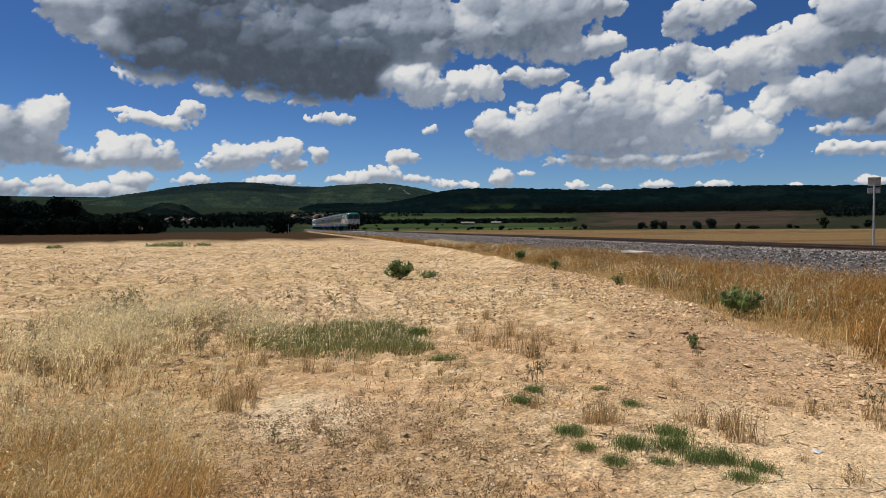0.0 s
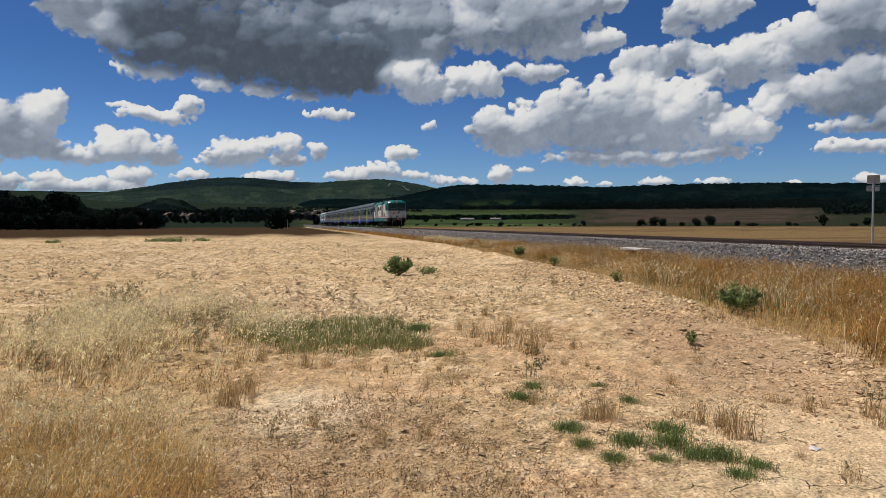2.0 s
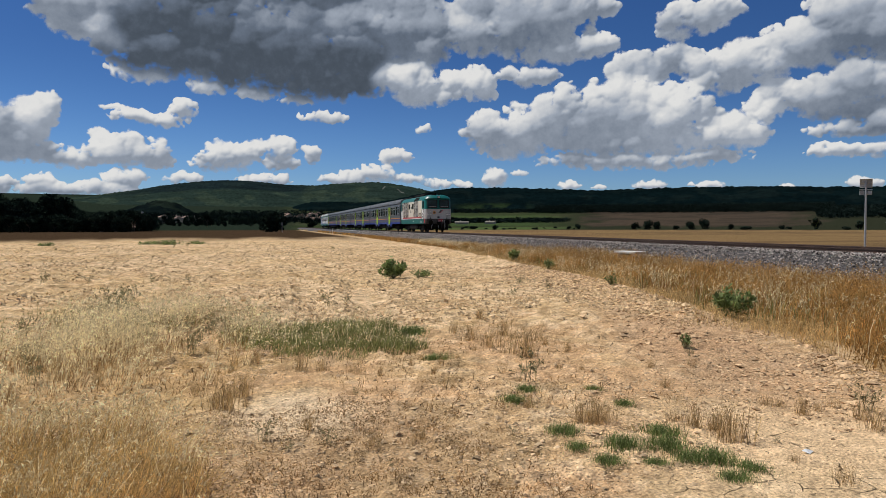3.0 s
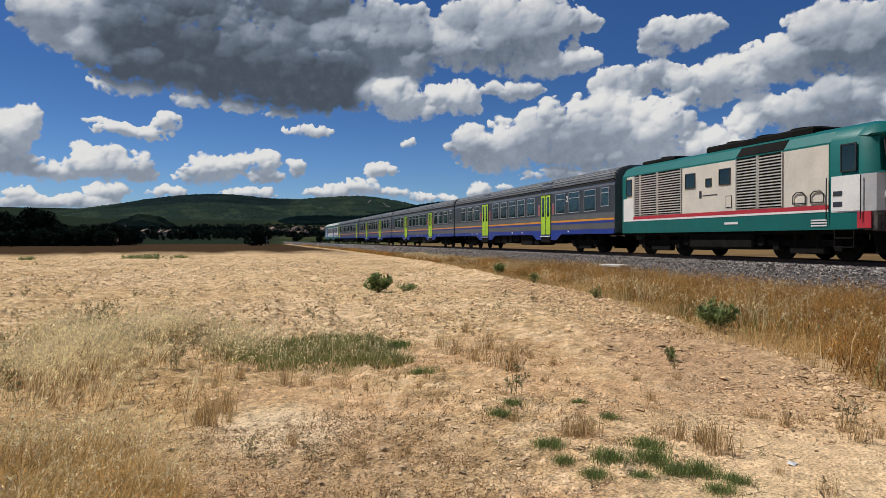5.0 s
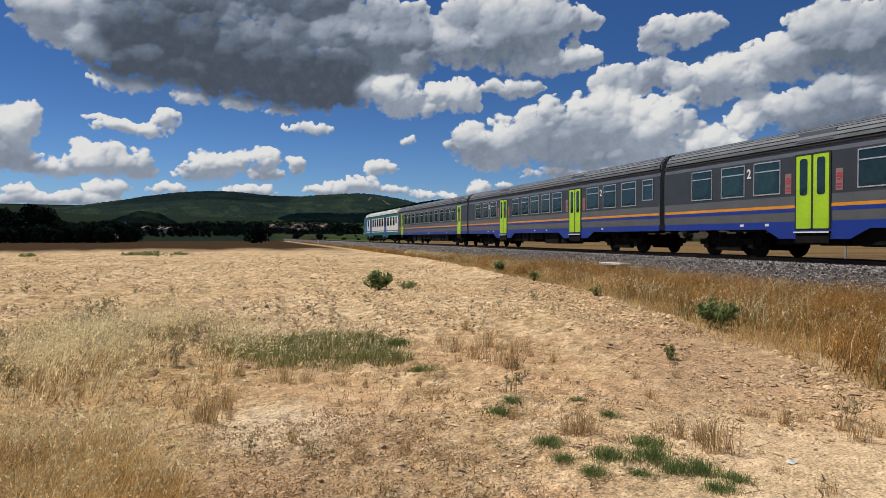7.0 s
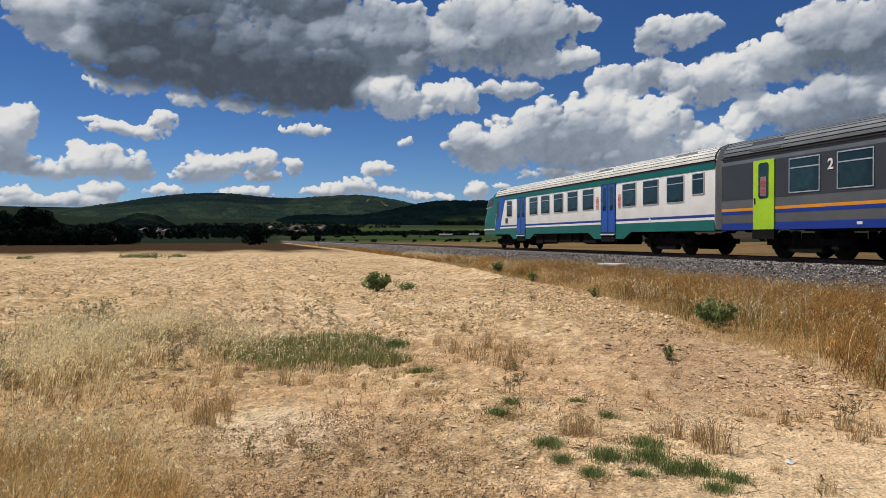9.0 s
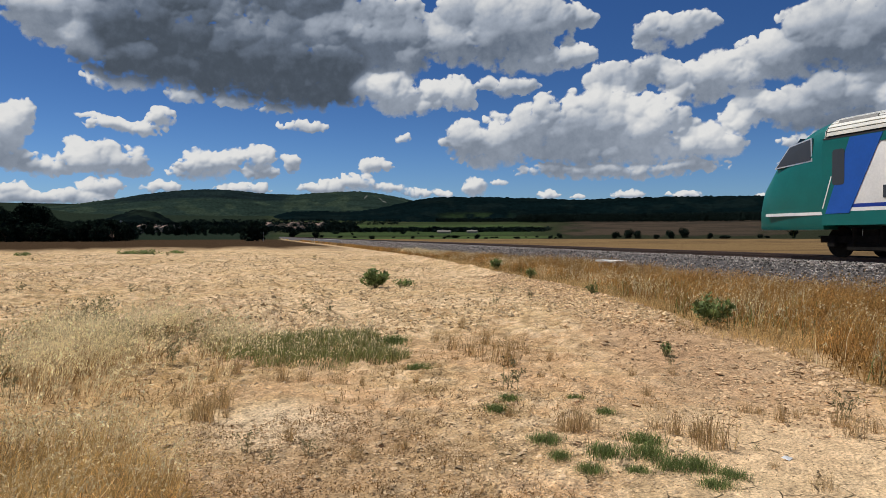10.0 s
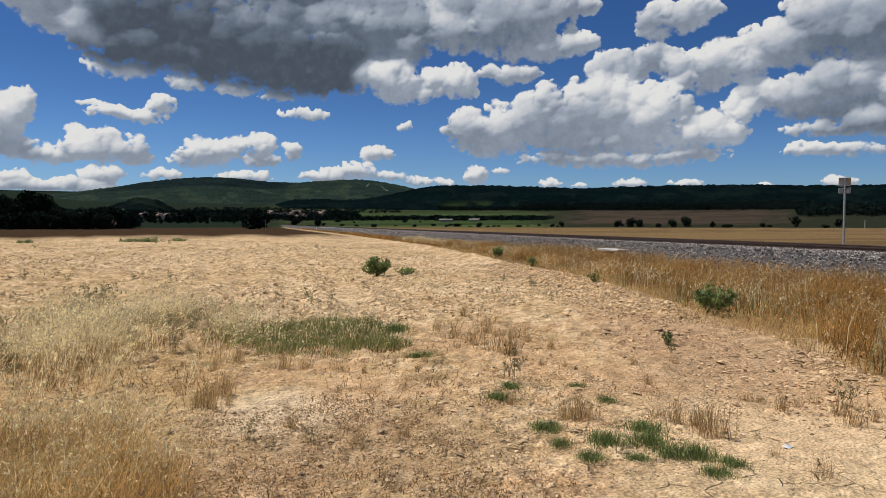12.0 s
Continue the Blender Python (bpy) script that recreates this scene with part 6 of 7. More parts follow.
WEEDS = [tuft_mesh("dark_weed", 70 + i, 22, 0.15, 0.75, 0.007, M_SAGE, 0.030, 14) for i in range(4)]
TURFS = [tuft_mesh("turf", 80 + i, 620, 0.68, 1.1, 0.016, M_TURF) for i in range(3)]
COUNT = {"n": 0}


def plant(name, mesh, x, y, h, label, group, wide=1.0):
    COUNT["n"] += 1
    ob = new(name, mesh)
    ob.location = (x, y, float(ground_z(np.array(x), np.array(y))) - 0.005)
    ob.rotation_euler = (0, 0, COUNT["n"] * 0.37 % 0.8)
    ob.scale = (h * wide, h * wide, h)
    return tagged(ob, label, "plant", group)


def dry_tuft(x, y, h):
    plant("dry_tuft", TUFTS[COUNT["n"] % 4], x, y, h, "tuft of dry straw-coloured grass on bare soil", "dry tufts on the field", 0.85)


def dark_weed(x, y, h):
    plant("field_weed", WEEDS[COUNT["n"] % 4], x, y, h, "upright grey-green weed on bare soil", "weeds on the field")


def turf(x, y, h):
    tagged(plant("turf_patch", TURFS[COUNT["n"] % 3], x, y, h * 0.42, "low patch of green grass on bare soil", "turf patches on the field", 1.0), kind="stuff")


dry_tuft(2.53, 5.14, 0.31); dry_tuft(2.48, 5.26, 0.23); dry_tuft(2.64, 5.16, 0.25); dry_tuft(3.23, 5.09, 0.19)
dry_tuft(3.26, 4.88, 0.28); dry_tuft(3.31, 4.51, 0.38); dry_tuft(3.37, 4.72, 0.3); dry_tuft(4.28, 5.31, 0.16)
dry_tuft(4.38, 5.01, 0.24); dry_tuft(4.73, 4.77, 0.21); dry_tuft(4.62, 4.50, 0.27); dry_tuft(3.48, 3.61, 0.17)
dry_tuft(2.16, 5.66, 0.17); dry_tuft(-0.37, 6.29, 0.38); dry_tuft(-0.44, 6.43, 0.24); dry_tuft(1.05, 5.06, 0.16)
dry_tuft(1.12, 5.11, 0.13); dry_tuft(0.29, 5.53, 0.19); dry_tuft(0.57, 7.74, 0.24); dry_tuft(1.68, 6.59, 0.19)
dry_tuft(1.16, 7.37, 0.15); dry_tuft(2.70, 9.37, 0.35); dry_tuft(2.85, 8.86, 0.41); dry_tuft(2.95, 8.19, 0.42)
dry_tuft(3.02, 7.91, 0.44); dry_tuft(3.32, 9.73, 0.37); dry_tuft(2.64, 9.91, 0.29); dry_tuft(3.52, 8.90, 0.3)
dry_tuft(3.45, 11.27, 0.28); dry_tuft(4.17, 7.07, 0.14); dry_tuft(3.45, 4.01, 0.1); dry_tuft(0.92, 7.55, 0.18)
dry_tuft(1.70, 7.19, 0.15); dry_tuft(0.34, 7.86, 0.28); dry_tuft(4.60, 5.08, 0.15); dry_tuft(4.82, 5.12, 0.14)
dry_tuft(4.89, 4.55, 0.18); dry_tuft(-0.14, 8.15, 0.25); dry_tuft(4.36, 5.25, 0.14); dry_tuft(2.48, 7.27, 0.15)
dry_tuft(3.67, 8.20, 0.21); dark_weed(-0.03, 5.35, 0.19); dark_weed(0.41, 5.10, 0.14); dark_weed(2.57, 6.73, 0.36)
dark_weed(4.96, 4.93, 0.29); dark_weed(-2.71, 13.99, 0.64); dark_weed(-2.34, 13.08, 0.48); dark_weed(-2.81, 13.21, 0.48)
dark_weed(-1.94, 11.94, 0.37); dark_weed(-1.49, 11.63, 0.3); dark_weed(-2.58, 8.66, 0.31); dark_weed(-2.30, 7.88, 0.28)
dark_weed(1.13, 15.11, 0.3); dark_weed(1.75, 8.68, 0.16); dark_weed(1.78, 4.97, 0.08); dark_weed(3.60, 4.37, 0.07)
dark_weed(2.04, 13.69, 0.13); dark_weed(4.96, 7.53, 0.22); dark_weed(0.79, 6.55, 0.09); dark_weed(0.14, 5.04, 0.1)
dark_weed(0.77, 4.51, 0.07); dark_weed(-4.77, 21.19, 0.28); dark_weed(-3.06, 20.72, 0.28); dark_weed(-2.10, 20.46, 0.23)
dark_weed(4.40, 20.79, 0.24); dark_weed(4.57, 19.63, 0.19); dark_weed(4.75, 23.32, 0.23); dark_weed(5.45, 15.17, 0.26)
dark_weed(6.74, 16.28, 0.28); dark_weed(6.65, 18.06, 0.28); dark_weed(1.16, 14.03, 0.24); dark_weed(1.59, 14.43, 0.23)
dark_weed(1.87, 9.60, 0.16); dark_weed(1.83, 11.03, 0.2); dark_weed(-0.30, 12.68, 0.21); dark_weed(-8.63, 63.15, 0.42)
dark_weed(-7.09, 59.36, 0.4); dark_weed(-6.19, 60.74, 0.37); dark_weed(4.16, 45.85, 0.36); dark_weed(-5.95, 21.52, 0.34)
dark_weed(-13.33, 50.65, 0.36); dark_weed(-0.82, 10.86, 0.25); dark_weed(-0.59, 11.08, 0.21); turf(2.19, 4.98, 0.22)
turf(2.15, 4.62, 0.16); turf(2.47, 4.53, 0.26); turf(2.22, 4.30, 0.17); turf(2.92, 4.78, 0.26)
turf(2.76, 4.45, 0.24); turf(2.53, 4.21, 0.15); turf(2.79, 4.22, 0.21); turf(2.97, 4.21, 0.25)
turf(2.86, 3.83, 0.18); turf(3.08, 3.98, 0.19); turf(3.05, 6.21, 0.16); turf(2.40, 6.34, 0.19)
turf(2.13, 5.92, 0.2); turf(3.05, 5.61, 0.15); turf(1.91, 7.92, 0.26); turf(2.05, 10.08, 0.41)


# withered stalks and weeds standing about in the oats and over the field
rng_w = random.Random(77)
for i in range(20):
    dark_weed(rng_w.uniform(-3.6, -0.3), rng_w.uniform(8.6, 11.6), rng_w.uniform(0.14, 0.32))
for i in range(22):
    dry_tuft(rng_w.uniform(-4.0, -0.2), rng_w.uniform(6.2, 11.0), rng_w.uniform(0.14, 0.32))
for i in range(26):
    dry_tuft(rng_w.uniform(-1.0, 4.6), rng_w.uniform(4.6, 9.5), rng_w.uniform(0.06, 0.16))


def make_bush(x, y, h, w, seed, label, name="bush", n=520, leaf_size=0.055):
    """A low leafy weed bush: stems and many small leaves."""
    rng = np.random.default_rng(seed)
    root = thing(name, label, "bush", pose(x, y, float(ground_z(np.array(x), np.array(y)))))
    st = Shape()
    tips = []
    for i in range(16):
        a, r = rng.uniform(0, 6.28), rng.uniform(0.3, 1.0)
        tip = (math.cos(a) * w / 2 * r, math.sin(a) * w / 2 * r, h * rng.uniform(0.6, 1.0) * (1.15 - 0.5 * r))
        st.drum((0, 0, -0.02), tip, 0.008, 5, 0.003)
        tips.append(tip)
    part("stems", st, M_SAGE, root)
    t = np.array(tips)[rng.integers(0, len(tips), n)]
    k = rng.uniform(0.35, 1.05, (n, 1))
    c = t * k + rng.normal(0, 0.05 * w, (n, 3))
    c[:, 2] = np.abs(c[:, 2])
    d1, d2 = rng.normal(0, 1, (n, 3)) * leaf_size, rng.normal(0, 1, (n, 3)) * leaf_size * 0.5
    q = np.stack([c - d1, c + d2, c + d1, c - d2], 1).reshape(-1, 3)
    part("leaves", sheet("leaves", q.tolist(), (4 * np.arange(n)[:, None] + np.arange(4)).tolist(), M_LEAF, smooth=False), None, root)
    return root


make_bush(3.75, 21.2, 0.58, 0.92, 1, "leafy green weed bush on the bare field", n=900, leaf_size=0.04)
make_bush(7.50, 10.1, 0.60, 0.74, 2, "green weed bush at the edge of the dry grass", n=900, leaf_size=0.028)
make_bush(5.27, 8.1, 0.20, 0.20, 3, "small grey-green weed bush on bare soil", n=150, leaf_size=0.014)
make_bush(10.6, 29.4, 0.55, 0.5, 4, "green weed bush among the dry grass", n=250)
make_bush(9.1, 21.9, 0.45, 0.42, 5, "green weed bush among the dry grass", n=170, leaf_size=0.030)
make_bush(7.9, 15.2, 0.32, 0.36, 11, "green weed bush among the dry grass", n=140, leaf_size=0.020)
make_bush(-9.7, 66.0, 0.24, 2.2, 7, "low green weeds on the bare field", "weed_patch", n=520, leaf_size=0.045)
make_bush(-8.1, 65.0, 0.32, 2.0, 8, "low green weeds on the bare field", "weed_patch", n=560, leaf_size=0.045)
make_bush(-6.1, 67.0, 0.22, 1.8, 9, "low green weeds on the bare field", "weed_patch", n=320, leaf_size=0.045)
make_bush(-17.5, 64.0, 0.22, 1.6, 10, "low green weeds on the bare field", "weed_patch", n=260, leaf_size=0.045)
make_bush(4.65, 21.4, 0.22, 0.8, 6, "low straggling weed on the bare field", n=200, leaf_size=0.03)


# ---- things beside the track ----
def make_slab():
    root = thing("concrete_slab", "weathered concrete cover slab lying on two blocks", "concrete slab", pose(13.75, 24.9, 0.36, 0, 0, 12))
    part("slab", Shape().box(-0.28, 0.28, -0.62, 0.62, 0.16, 0.25, 0.015), M_CONCRETE, root)
    for y in (-0.42, 0.38):
        part("block", Shape().box(-0.2, 0.2, y - 0.13, y + 0.13, -0.32, 0.16, 0.02), M_CONCRETE, root)
    part("slab", Shape().box(0.30, 0.75, -0.5, 0.55, -0.05, 0.10, 0.015), M_CONCRETE, root)


make_slab()


def make_signal_post():
    """A tall steel pole with a solar panel and a cabinet under it, seen from behind."""
    x, y = 40.0, 40.1
    root = thing("solar_post", "galvanised steel pole with a solar panel on top", "solar post", pose(x, y, 0.0, 0, 0, -44.8))
    part("pole", Shape().drum((0, 0, 0), (0, 0, 4.75), 0.075, 12, 0.06), M_STEEL, root)
    panel = part("solar_panel", Shape().box(-0.36, 0.36, -0.02, 0.02, -0.32, 0.32), material("panel_back", (0.46, 0.52, 0.60), 0.6, bump=0), root, "grey back of a solar panel", at=pose(0, 0.14, 4.52, 32))
    fr = Shape().box(-0.38, 0.38, -0.05, -0.02, 0.29, 0.34).box(-0.38, 0.38, -0.05, -0.02, -0.34, -0.29).box(-0.38, -0.33, -0.05, -0.02, -0.29, 0.29).box(0.33, 0.38, -0.05, -0.02, -0.29, 0.29)
    fr.box(-0.33, 0.33, -0.045, -0.02, -0.03, 0.03)
    part("panel_frame", fr, M_STEEL, panel)
    part("bracket", Shape().drum((0, 0, 4.3), (0, 0.16, 4.6), 0.03, 8).box(-0.4, 0.4, 0.02, 0.06, 4.02, 4.08), M_STEEL, root)
    part("cabinet", Shape().box(-0.40, -0.08, 0.05, 0.25, 3.70, 3.98, 0.02), material("cabinet_grey", (0.40, 0.41, 0.42), 0.6), root, "pale grey equipment cabinet")
    part("cabinet", Shape().box(0.08, 0.36, 0.05, 0.22, 3.70, 3.98, 0.02), M_STEEL, root)
    part("foot_plate", Shape().box(-0.2, 0.2, -0.2, 0.2, 0.0, 0.12, 0.02), M_CONCRETE, root)


make_signal_post()


def make_marker(x, y, h, label):
    root = thing("marker_post", label, "post", pose(x, y, 0.0))
    part("post", Shape().box(-0.05, 0.05, -0.05, 0.05, 0, h, 0.01), P_WHITE, root)


make_marker(13.6, 150.0, 1.1, "short white marker post beside the railway")
make_marker(4.2, 196.0, 2.6, "slim pale post beside a dark tree")

litter = thing("paper_scrap", "crumpled scrap of white paper on the soil", "litter", pose(3.68, 4.14, 0.012, 8, 4, 30))
part("scrap", Shape().add([(-0.04, -0.025, 0), (0.045, -0.02, 0.006), (0.04, 0.03, 0.0), (-0.01, 0.02, 0.018), (-0.045, 0.03, 0.004), (0, 0, 0.004)], [(0, 1, 3), (1, 2, 3), (0, 3, 4), (0, 5, 1), (5, 2, 1), (0, 4, 5), (4, 3, 5), (3, 2, 5)]), P_WHITE, litter)


# ---- trees, hedges and buildings on the far side of the fields ----
def crown_mesh(name, seed, h, w, n, leaf_size, low=0.03):
    """A crown of many leaf clumps with an uneven outline."""
    rng = np.random.default_rng(seed)
    lobes = []
    for i in range(11):
        a, r = rng.uniform(0, 6.28), rng.uniform(0, 0.55) * w / 2
        lobes.append((math.cos(a) * r, math.sin(a) * r, h * rng.uniform(low + 0.12, 0.85), w * rng.uniform(0.20, 0.34)))
    L = np.array(lobes)[rng.integers(0, len(lobes), n)]
    d = rng.normal(0, 1, (n, 3))
    d /= np.linalg.norm(d, axis=1)[:, None]
    c = L[:, :3] * np.array([1, 1, 0.92]) + d * (L[:, 3] * rng.uniform(0.55, 1.08, n))[:, None] * np.array([1, 1, 0.8])
    c[:, 2] = np.clip(c[:, 2], h * low, h)
    d1, d2 = rng.normal(0, 1, (n, 3)) * leaf_size, rng.normal(0, 1, (n, 3)) * leaf_size
    q = np.stack([c - d1, c - d2, c + d1, c + d2], 1).reshape(-1, 3)
    return sheet(name, q.tolist(), (4 * np.arange(n)[:, None] + np.arange(4)).tolist(), M_CROWN, smooth=False)


def make_tree(seed, h, w, at, label, group="", n=900, leaf_size=0.28):
    root = thing("tree", label, "tree", at, group)
    t = Shape().drum((0, 0, -0.3), (0, 0, h * 0.35), w * 0.035 + 0.08, 8, w * 0.025 + 0.05)
    rng = random.Random(seed)
    for i in range(6):
        a = i * 1.05 + rng.uniform(-0.3, 0.3)
        t.drum((0, 0, h * rng.uniform(0.22, 0.35)), (math.cos(a) * w * 0.28, math.sin(a) * w * 0.28, h * rng.uniform(0.5, 0.75)), w * 0.018 + 0.03, 6, 0.03)
    part("trunk", t, M_BARK, root)
    part("crown", crown_mesh("crown", seed, h, w, n, leaf_size), None, root)
    return root


def spot(az, r, dz=0.0):
    x, y = math.sin(radians(az)) * r, math.cos(radians(az)) * r
    return x, y, float(ground_z(np.array(x), np.array(y))) + dz


def planted(az, r, turn=0.0, k=1.0):
    return Matrix.Translation(spot(az, r)) @ pose(0, 0, 0, 0, 0, turn) @ Matrix.Diagonal((k, k, k, 1))


TREES = [make_tree(1, 6.6, 7.4, planted(0.75, 205), "broad dark round-crowned tree at the field's edge", "", 2600, 0.26)]
KINDS = [make_tree(10 + i, 10.5 + i, 8.0 + 0.7 * i, planted(-24.5 + 1.5 * i, 262 + 6 * i), "dark broad-leaved tree of a wood", "trees of the wood", 2300, 0.22) for i in range(5)]
rng_t = random.Random(5)
for i in range(110):
    a = -25.0 + 17.0 * (i + rng_t.random()) / 110
    big = 0.50 + 0.30 * float(step(-10.0, -16.0, np.array(a))) + rng_t.uniform(-0.08, 0.08)
    if a > -12.2 and a < -11.4:
        big *= 0.75
    t = copy_thing(KINDS[i % 5], planted(a, rng_t.uniform(235, 330), rng_t.uniform(0, 360)))
    t.scale = (big, big, big * rng_t.uniform(0.9, 1.1))
for i in range(40):
    a = -8.5 + 8.6 * (i + rng_t.random()) / 40
    k = rng_t.uniform(0.28, 0.55)
    t = copy_thing(KINDS[i % 5], planted(a, rng_t.uniform(400, 520), rng_t.uniform(0, 360)))
    t.scale = (k, k, k)
for i in range(60):
    a = -25.0 + 15.5 * (i + rng_t.random()) / 60
    k = rng_t.uniform(0.22, 0.5)
    t = copy_thing(KINDS[i % 5], planted(a, rng_t.uniform(212, 236), rng_t.uniform(0, 360)))
    t.scale = (k * 1.3, k * 1.3, k)
# hedges and single bushes across the plain
M_HEDGE = material("hedge_leaves", (0.040, 0.046, 0.026), 0.9, grain=0.3, scale=1.0, wear=0.3, wear_scale=0.3, bump=0, island=0.4, spec=0.0)
HEDGE = make_tree(31, 3.6, 4.4, planted(5.3, 300), "dark hedge bush at the far edge of the plain", "hedge bushes", 1500, 0.11)
HEDGE.children[1].data.materials[0] = M_HEDGE
for i in range(70):
    a = 3.0 + 47.0 * (i + rng_t.random()) / 70
    if 33.5 < a < 36 or rng_t.random() < (0.15 if a < 20 else 0.45):
        continue
    k = rng_t.uniform(0.25, 0.75) * (1.3 if a < 14 else 0.8)
    t = copy_thing(HEDGE, planted(a, rng_t.uniform(292, 350) + (150 if a < 14 and i % 2 else 0), rng_t.uniform(0, 360)))
    t.scale = (k * rng_t.uniform(1.0, 3.0), k * 1.3, k * rng_t.uniform(0.5, 1.15))
for a, r, k in ((29.2, 300, 0.9), (30.2, 302, 1.15), (30.9, 305, 1.0), (33.4, 300, 1.0), (34.4, 330, 1.3), (24.9, 320, 0.7), (36.2, 300, 0.7)):
    t = copy_thing(HEDGE, planted(a, r, a * 40))
    t.scale = (k, k, k)
M_BRIGHT = material("light_leaves", (0.16, 0.20, 0.05), 0.8, grain=0.3, scale=1.0, bump=0, island=0.5, spec=0.15)
for a, r, h in ((41.9, 290, 5.6), (44.6, 292, 4.0)):
    t = make_tree(int(a * 10), h, h * 0.7, planted(a, r), "slender light green tree on the plain", "", 260, 0.2)
    t.children[1].data.materials[0] = M_BRIGHT


def forest(name, label, seed, n, a0, a1, r0, r1, h0, h1, per=46, clump=0.15):
    """Far trees of a wood on a slope: slim pointed crowns, too many to count."""
    rng = np.random.default_rng(seed)
    a, r = np.radians(rng.uniform(a0, a1, n)), rng.uniform(r0, r1, n)
    x, y = np.sin(a) * r, np.cos(a) * r
    z = ground_z(x, y)
    h, w = rng.uniform(h0, h1, n) * 0.8, rng.uniform(2.2, 4.6, n)
    dirs = rng.normal(0, 1, (n, per, 3))
    dirs /= np.linalg.norm(dirs, axis=2)[..., None]
    c = np.stack([x, y, z + h * 0.52], -1)[:, None, :] + dirs * np.stack([w, w, h * 0.48], -1)[:, None, :] * rng.uniform(0.5, 1.0, (n, per, 1))
    s = (w * clump)[:, None, None]
    d1, d2 = rng.normal(0, 1, (n, per, 3)) * s, rng.normal(0, 1, (n, per, 3)) * s
    v = np.stack([c + d1, c + d2, c - d1 - d2], 2)
    faces = np.arange(n * per * 3).reshape(-1, 3)
    tagged(new(name, sheet(name, v.reshape(-1, 3).tolist(), faces.tolist(), M_FARWOOD, smooth=False)), label, "woods", kind="stuff")


forest("far_woods", "dark woods at the foot of the hills", 1, 700, 15, 23, 1250, 1600, 6, 11)
forest("far_woods", "dark woods above a bare brown field", 4, 5200, 21.5, 43, 1180, 1750, 10, 20)
forest("far_woods", "dark woods at the foot of the ridge", 5, 2600, 42, 56, 700, 1500, 7, 13)
forest("far_woods", "dark woods behind the village", 2, 700, -26, 1.4, 560, 1000, 5, 9)
forest("far_woods", "belt of small trees across the green fields", 3, 300, 3, 24, 540, 640, 2.4, 4.6)


forest("wood_understorey", "dark undergrowth of a wood", 8, 420, -26, -8.6, 240, 290, 4, 7.5, 90, 0.11)
forest("far_woods", "scattered trees between the village houses", 6, 330, 0.8, 8.5, 520, 1050, 4, 8)
forest("far_woods", "scattered dark trees below the mountain", 7, 160, -4, 12, 1000, 1500, 4, 7)


def make_house(az, r, w, d, h, turn, label, roof_mat=None):
    x, y, z = spot(az, r)
    root = thing("house", label, "house", pose(x, y, z - 0.3, 0, 0, turn - az), "houses of the village")
    part("wall", Shape().prism([(-w / 2, 0), (w / 2, 0), (w / 2, h), (0, h + w * 0.22), (-w / 2, h)], -d / 2, d / 2), M_WALL, root)
    e = 0.4
    rf = [(-w / 2 - e, h - e * 0.44), (0, h + w * 0.22), (w / 2 + e, h - e * 0.44), (w / 2 + e, h - e * 0.44 + 0.22), (0, h + w * 0.22 + 0.24), (-w / 2 - e, h - e * 0.44 + 0.22)]
    roof = part("roof", Shape().prism(rf, -d / 2 - e, d / 2 + e), roof_mat or M_ROOF, root)
    part("chimney", Shape().box(w * 0.2, w * 0.2 + 0.7, d * 0.1, d * 0.1 + 0.7, h, h + w * 0.22 + 0.9), M_WALL, roof)
    for zz in np.arange(1.2, h - 1.2, 2.8):
        for yy in np.arange(-d / 2 + 1.4, d / 2 - 0.8, 2.6):
            part("window", Shape().box(-w / 2 - 0.03, -w / 2 + 0.1, yy - 0.45, yy + 0.45, zz, zz + 1.3), M_DARK, root)
        for xx in np.arange(-w / 2 + 1.6, w / 2 - 1.0, 2.6):
            part("window", Shape().box(xx - 0.45, xx + 0.45, -d / 2 - 0.03, -d / 2 + 0.1, zz, zz + 1.3), M_DARK, root)


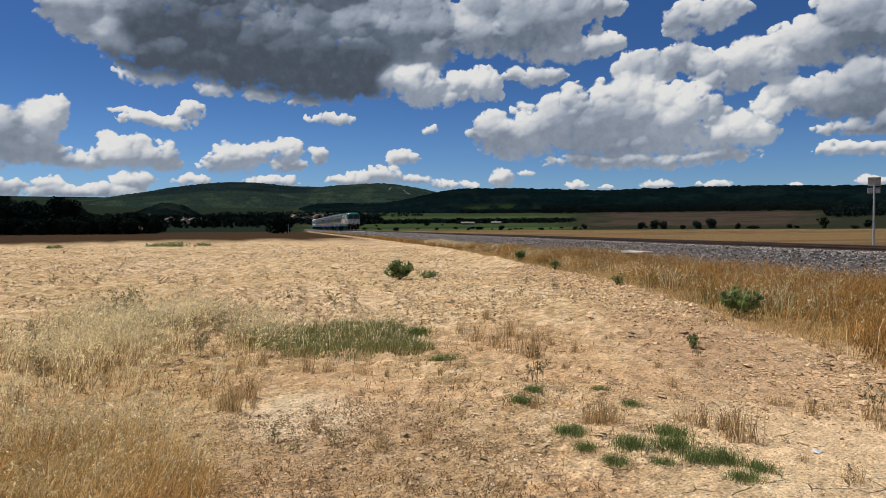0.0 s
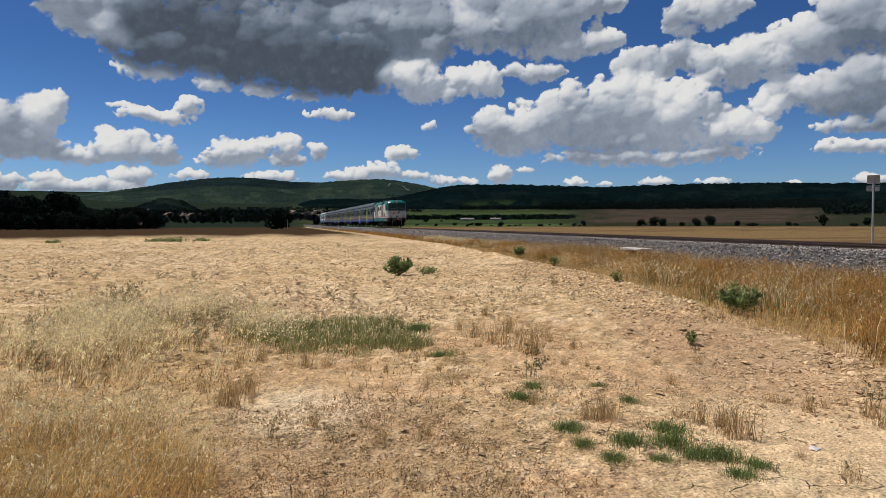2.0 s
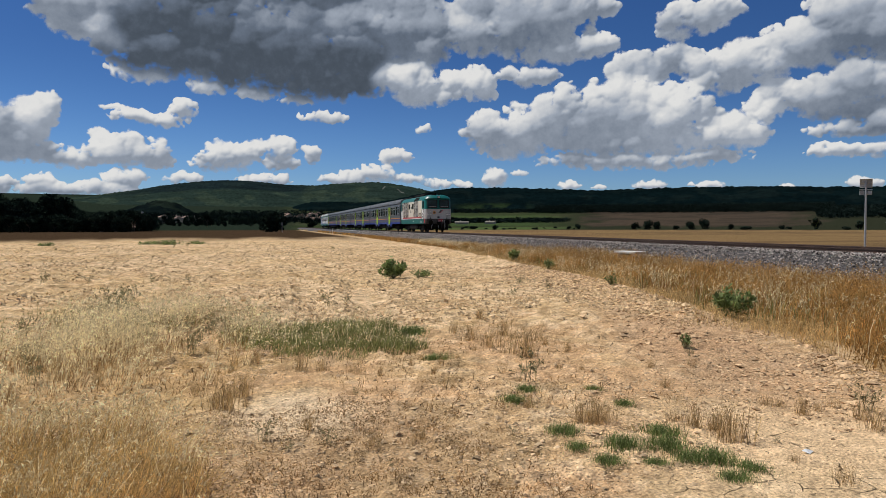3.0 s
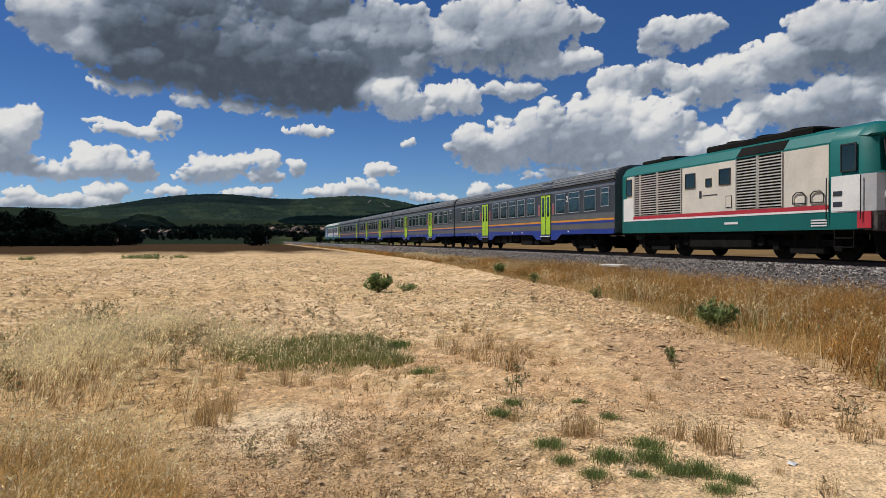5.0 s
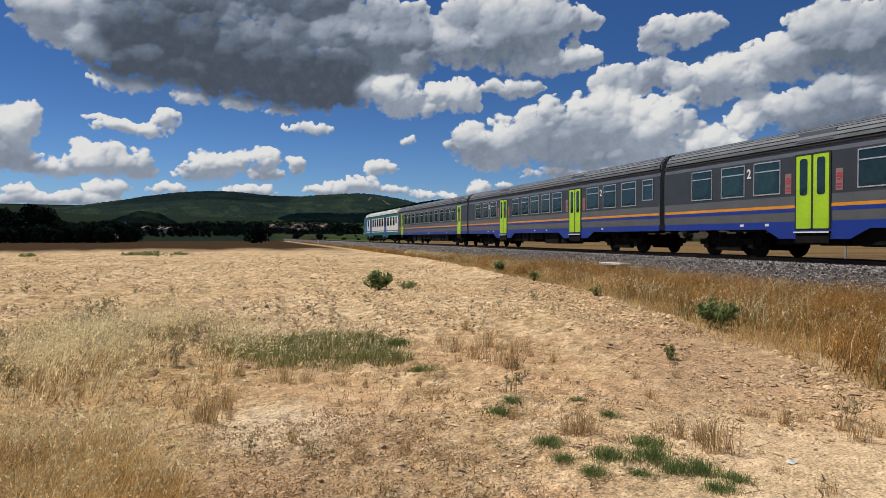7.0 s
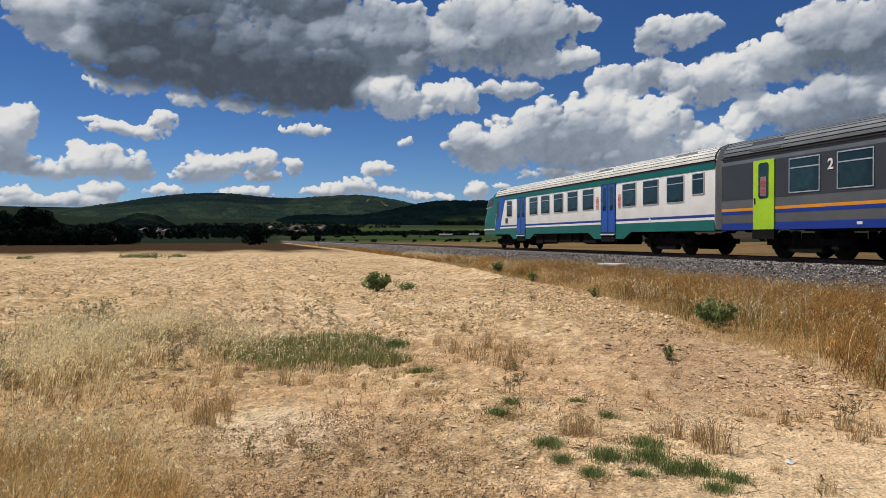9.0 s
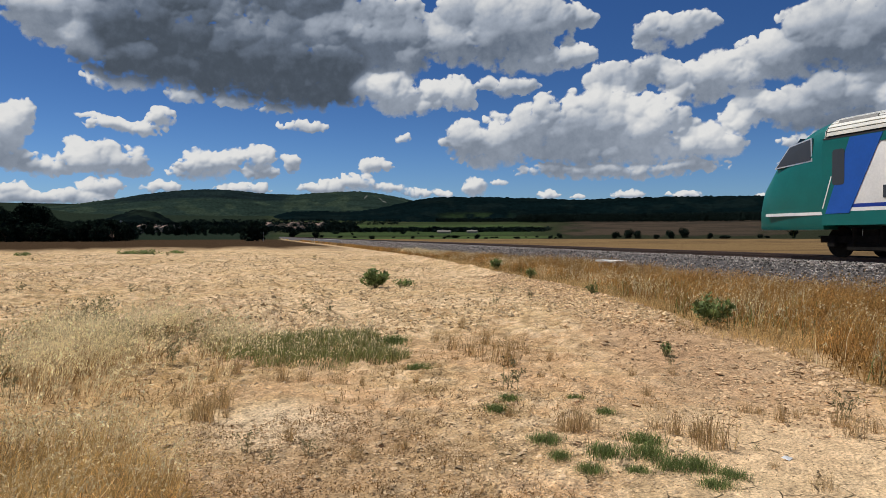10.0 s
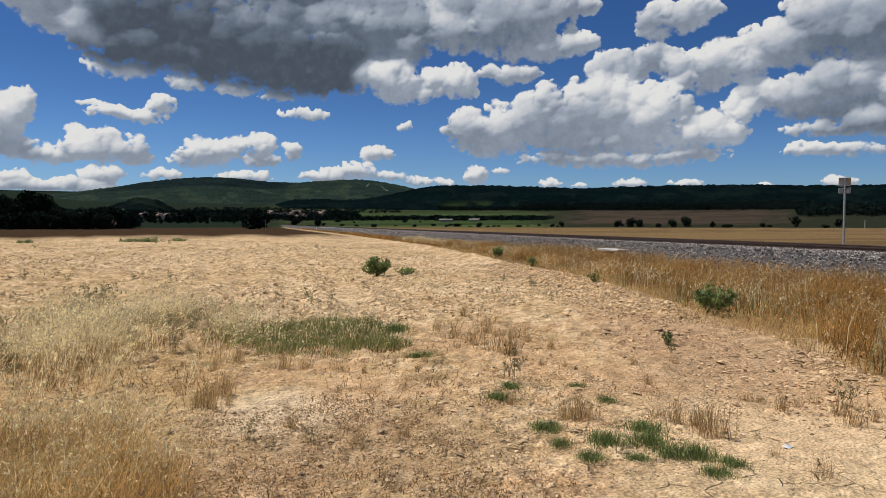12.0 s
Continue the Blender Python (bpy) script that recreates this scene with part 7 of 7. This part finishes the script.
rng_h = random.Random(12)
for i in range(30):
    make_house(1.6 + 4.4 * rng_h.random(), 560 + 13 * i, rng_h.uniform(4.5, 7), rng_h.uniform(5, 9), rng_h.uniform(2.6, 5), rng_h.uniform(-40, 40), "stone village house with a clay tile roof")
for i in range(8):
    make_house(-8.0 + 3.8 * rng_h.random(), 520 + 16 * i, rng_h.uniform(5, 7), rng_h.uniform(5, 9), rng_h.uniform(3.0, 4.5), rng_h.uniform(-40, 40), "plastered farmhouse with a clay tile roof")
M_SHED = material("weathered_shed", (0.20, 0.18, 0.15), 0.9, grain=0.2, scale=1.0, wear=0.3, wear_scale=0.3)
make_house(15.6, 500, 3.5, 9, 1.4, 80, "long low farm shed with a weathered roof", M_SHED)
make_house(17.9, 510, 3.5, 7, 1.4, 70, "long low farm shed with a weathered roof", M_SHED)
make_house(-11.4, 232, 4, 15, 1.6, 88, "long low shed with a rusty roof beside the wood")


def make_pole(az, r, h):
    root = thing("utility_pole", "slim concrete utility pole", "utility pole", planted(az, r))
    part("pole", Shape().drum((0, 0, -0.3), (0, 0, h), 0.17, 8, 0.11), M_CONCRETE, root)
    part("crossarm", Shape().box(-0.6, 0.6, -0.06, 0.06, h - 0.5, h - 0.4), M_STEEL, root)


make_pole(-9.0, 240, 6.4)
make_pole(46.2, 300, 3.0)


# ---- what moves ----
def motions():
    walk(CLOUDS, [(0.0, pose(0, 0, EYE[2], 0, 0, -0.3)), (12.0, pose(0, 0, EYE[2], 0, 0, 0))])
    # gusts of wind pass over the tall dry grass from left to right
    for ob in SWAY:
        x, y, h = ob.location
        rows = []
        for i in range(31):
            t = i * 0.4
            gust = math.sin(2.3 * t - 0.9 * x + 0.3 * y) + 0.6 * math.sin(4.1 * t - 1.7 * x + y)
            rows.append((t, pose(x, y, h, 0.6 * math.sin(3.1 * t + 2 * y), 1.6 * gust, 0)))
        walk(ob, rows)
    # the train runs past at an even 28.2 m/s; its front is 155.8 m ahead at the start
    behind = 0.0
    for vehicle, length in [(LOCO, 14.1)] + [(c, LENGTH) for c in COACHES]:
        y0 = 155.85 + behind
        rows = [(t, pose(TRACK_X, y0 - 28.23 * t, RAIL_Z)) for t in (0.0, 3.0, 6.0, 9.0, 12.0)]
        walk(vehicle, rows)
        behind += length


motions()
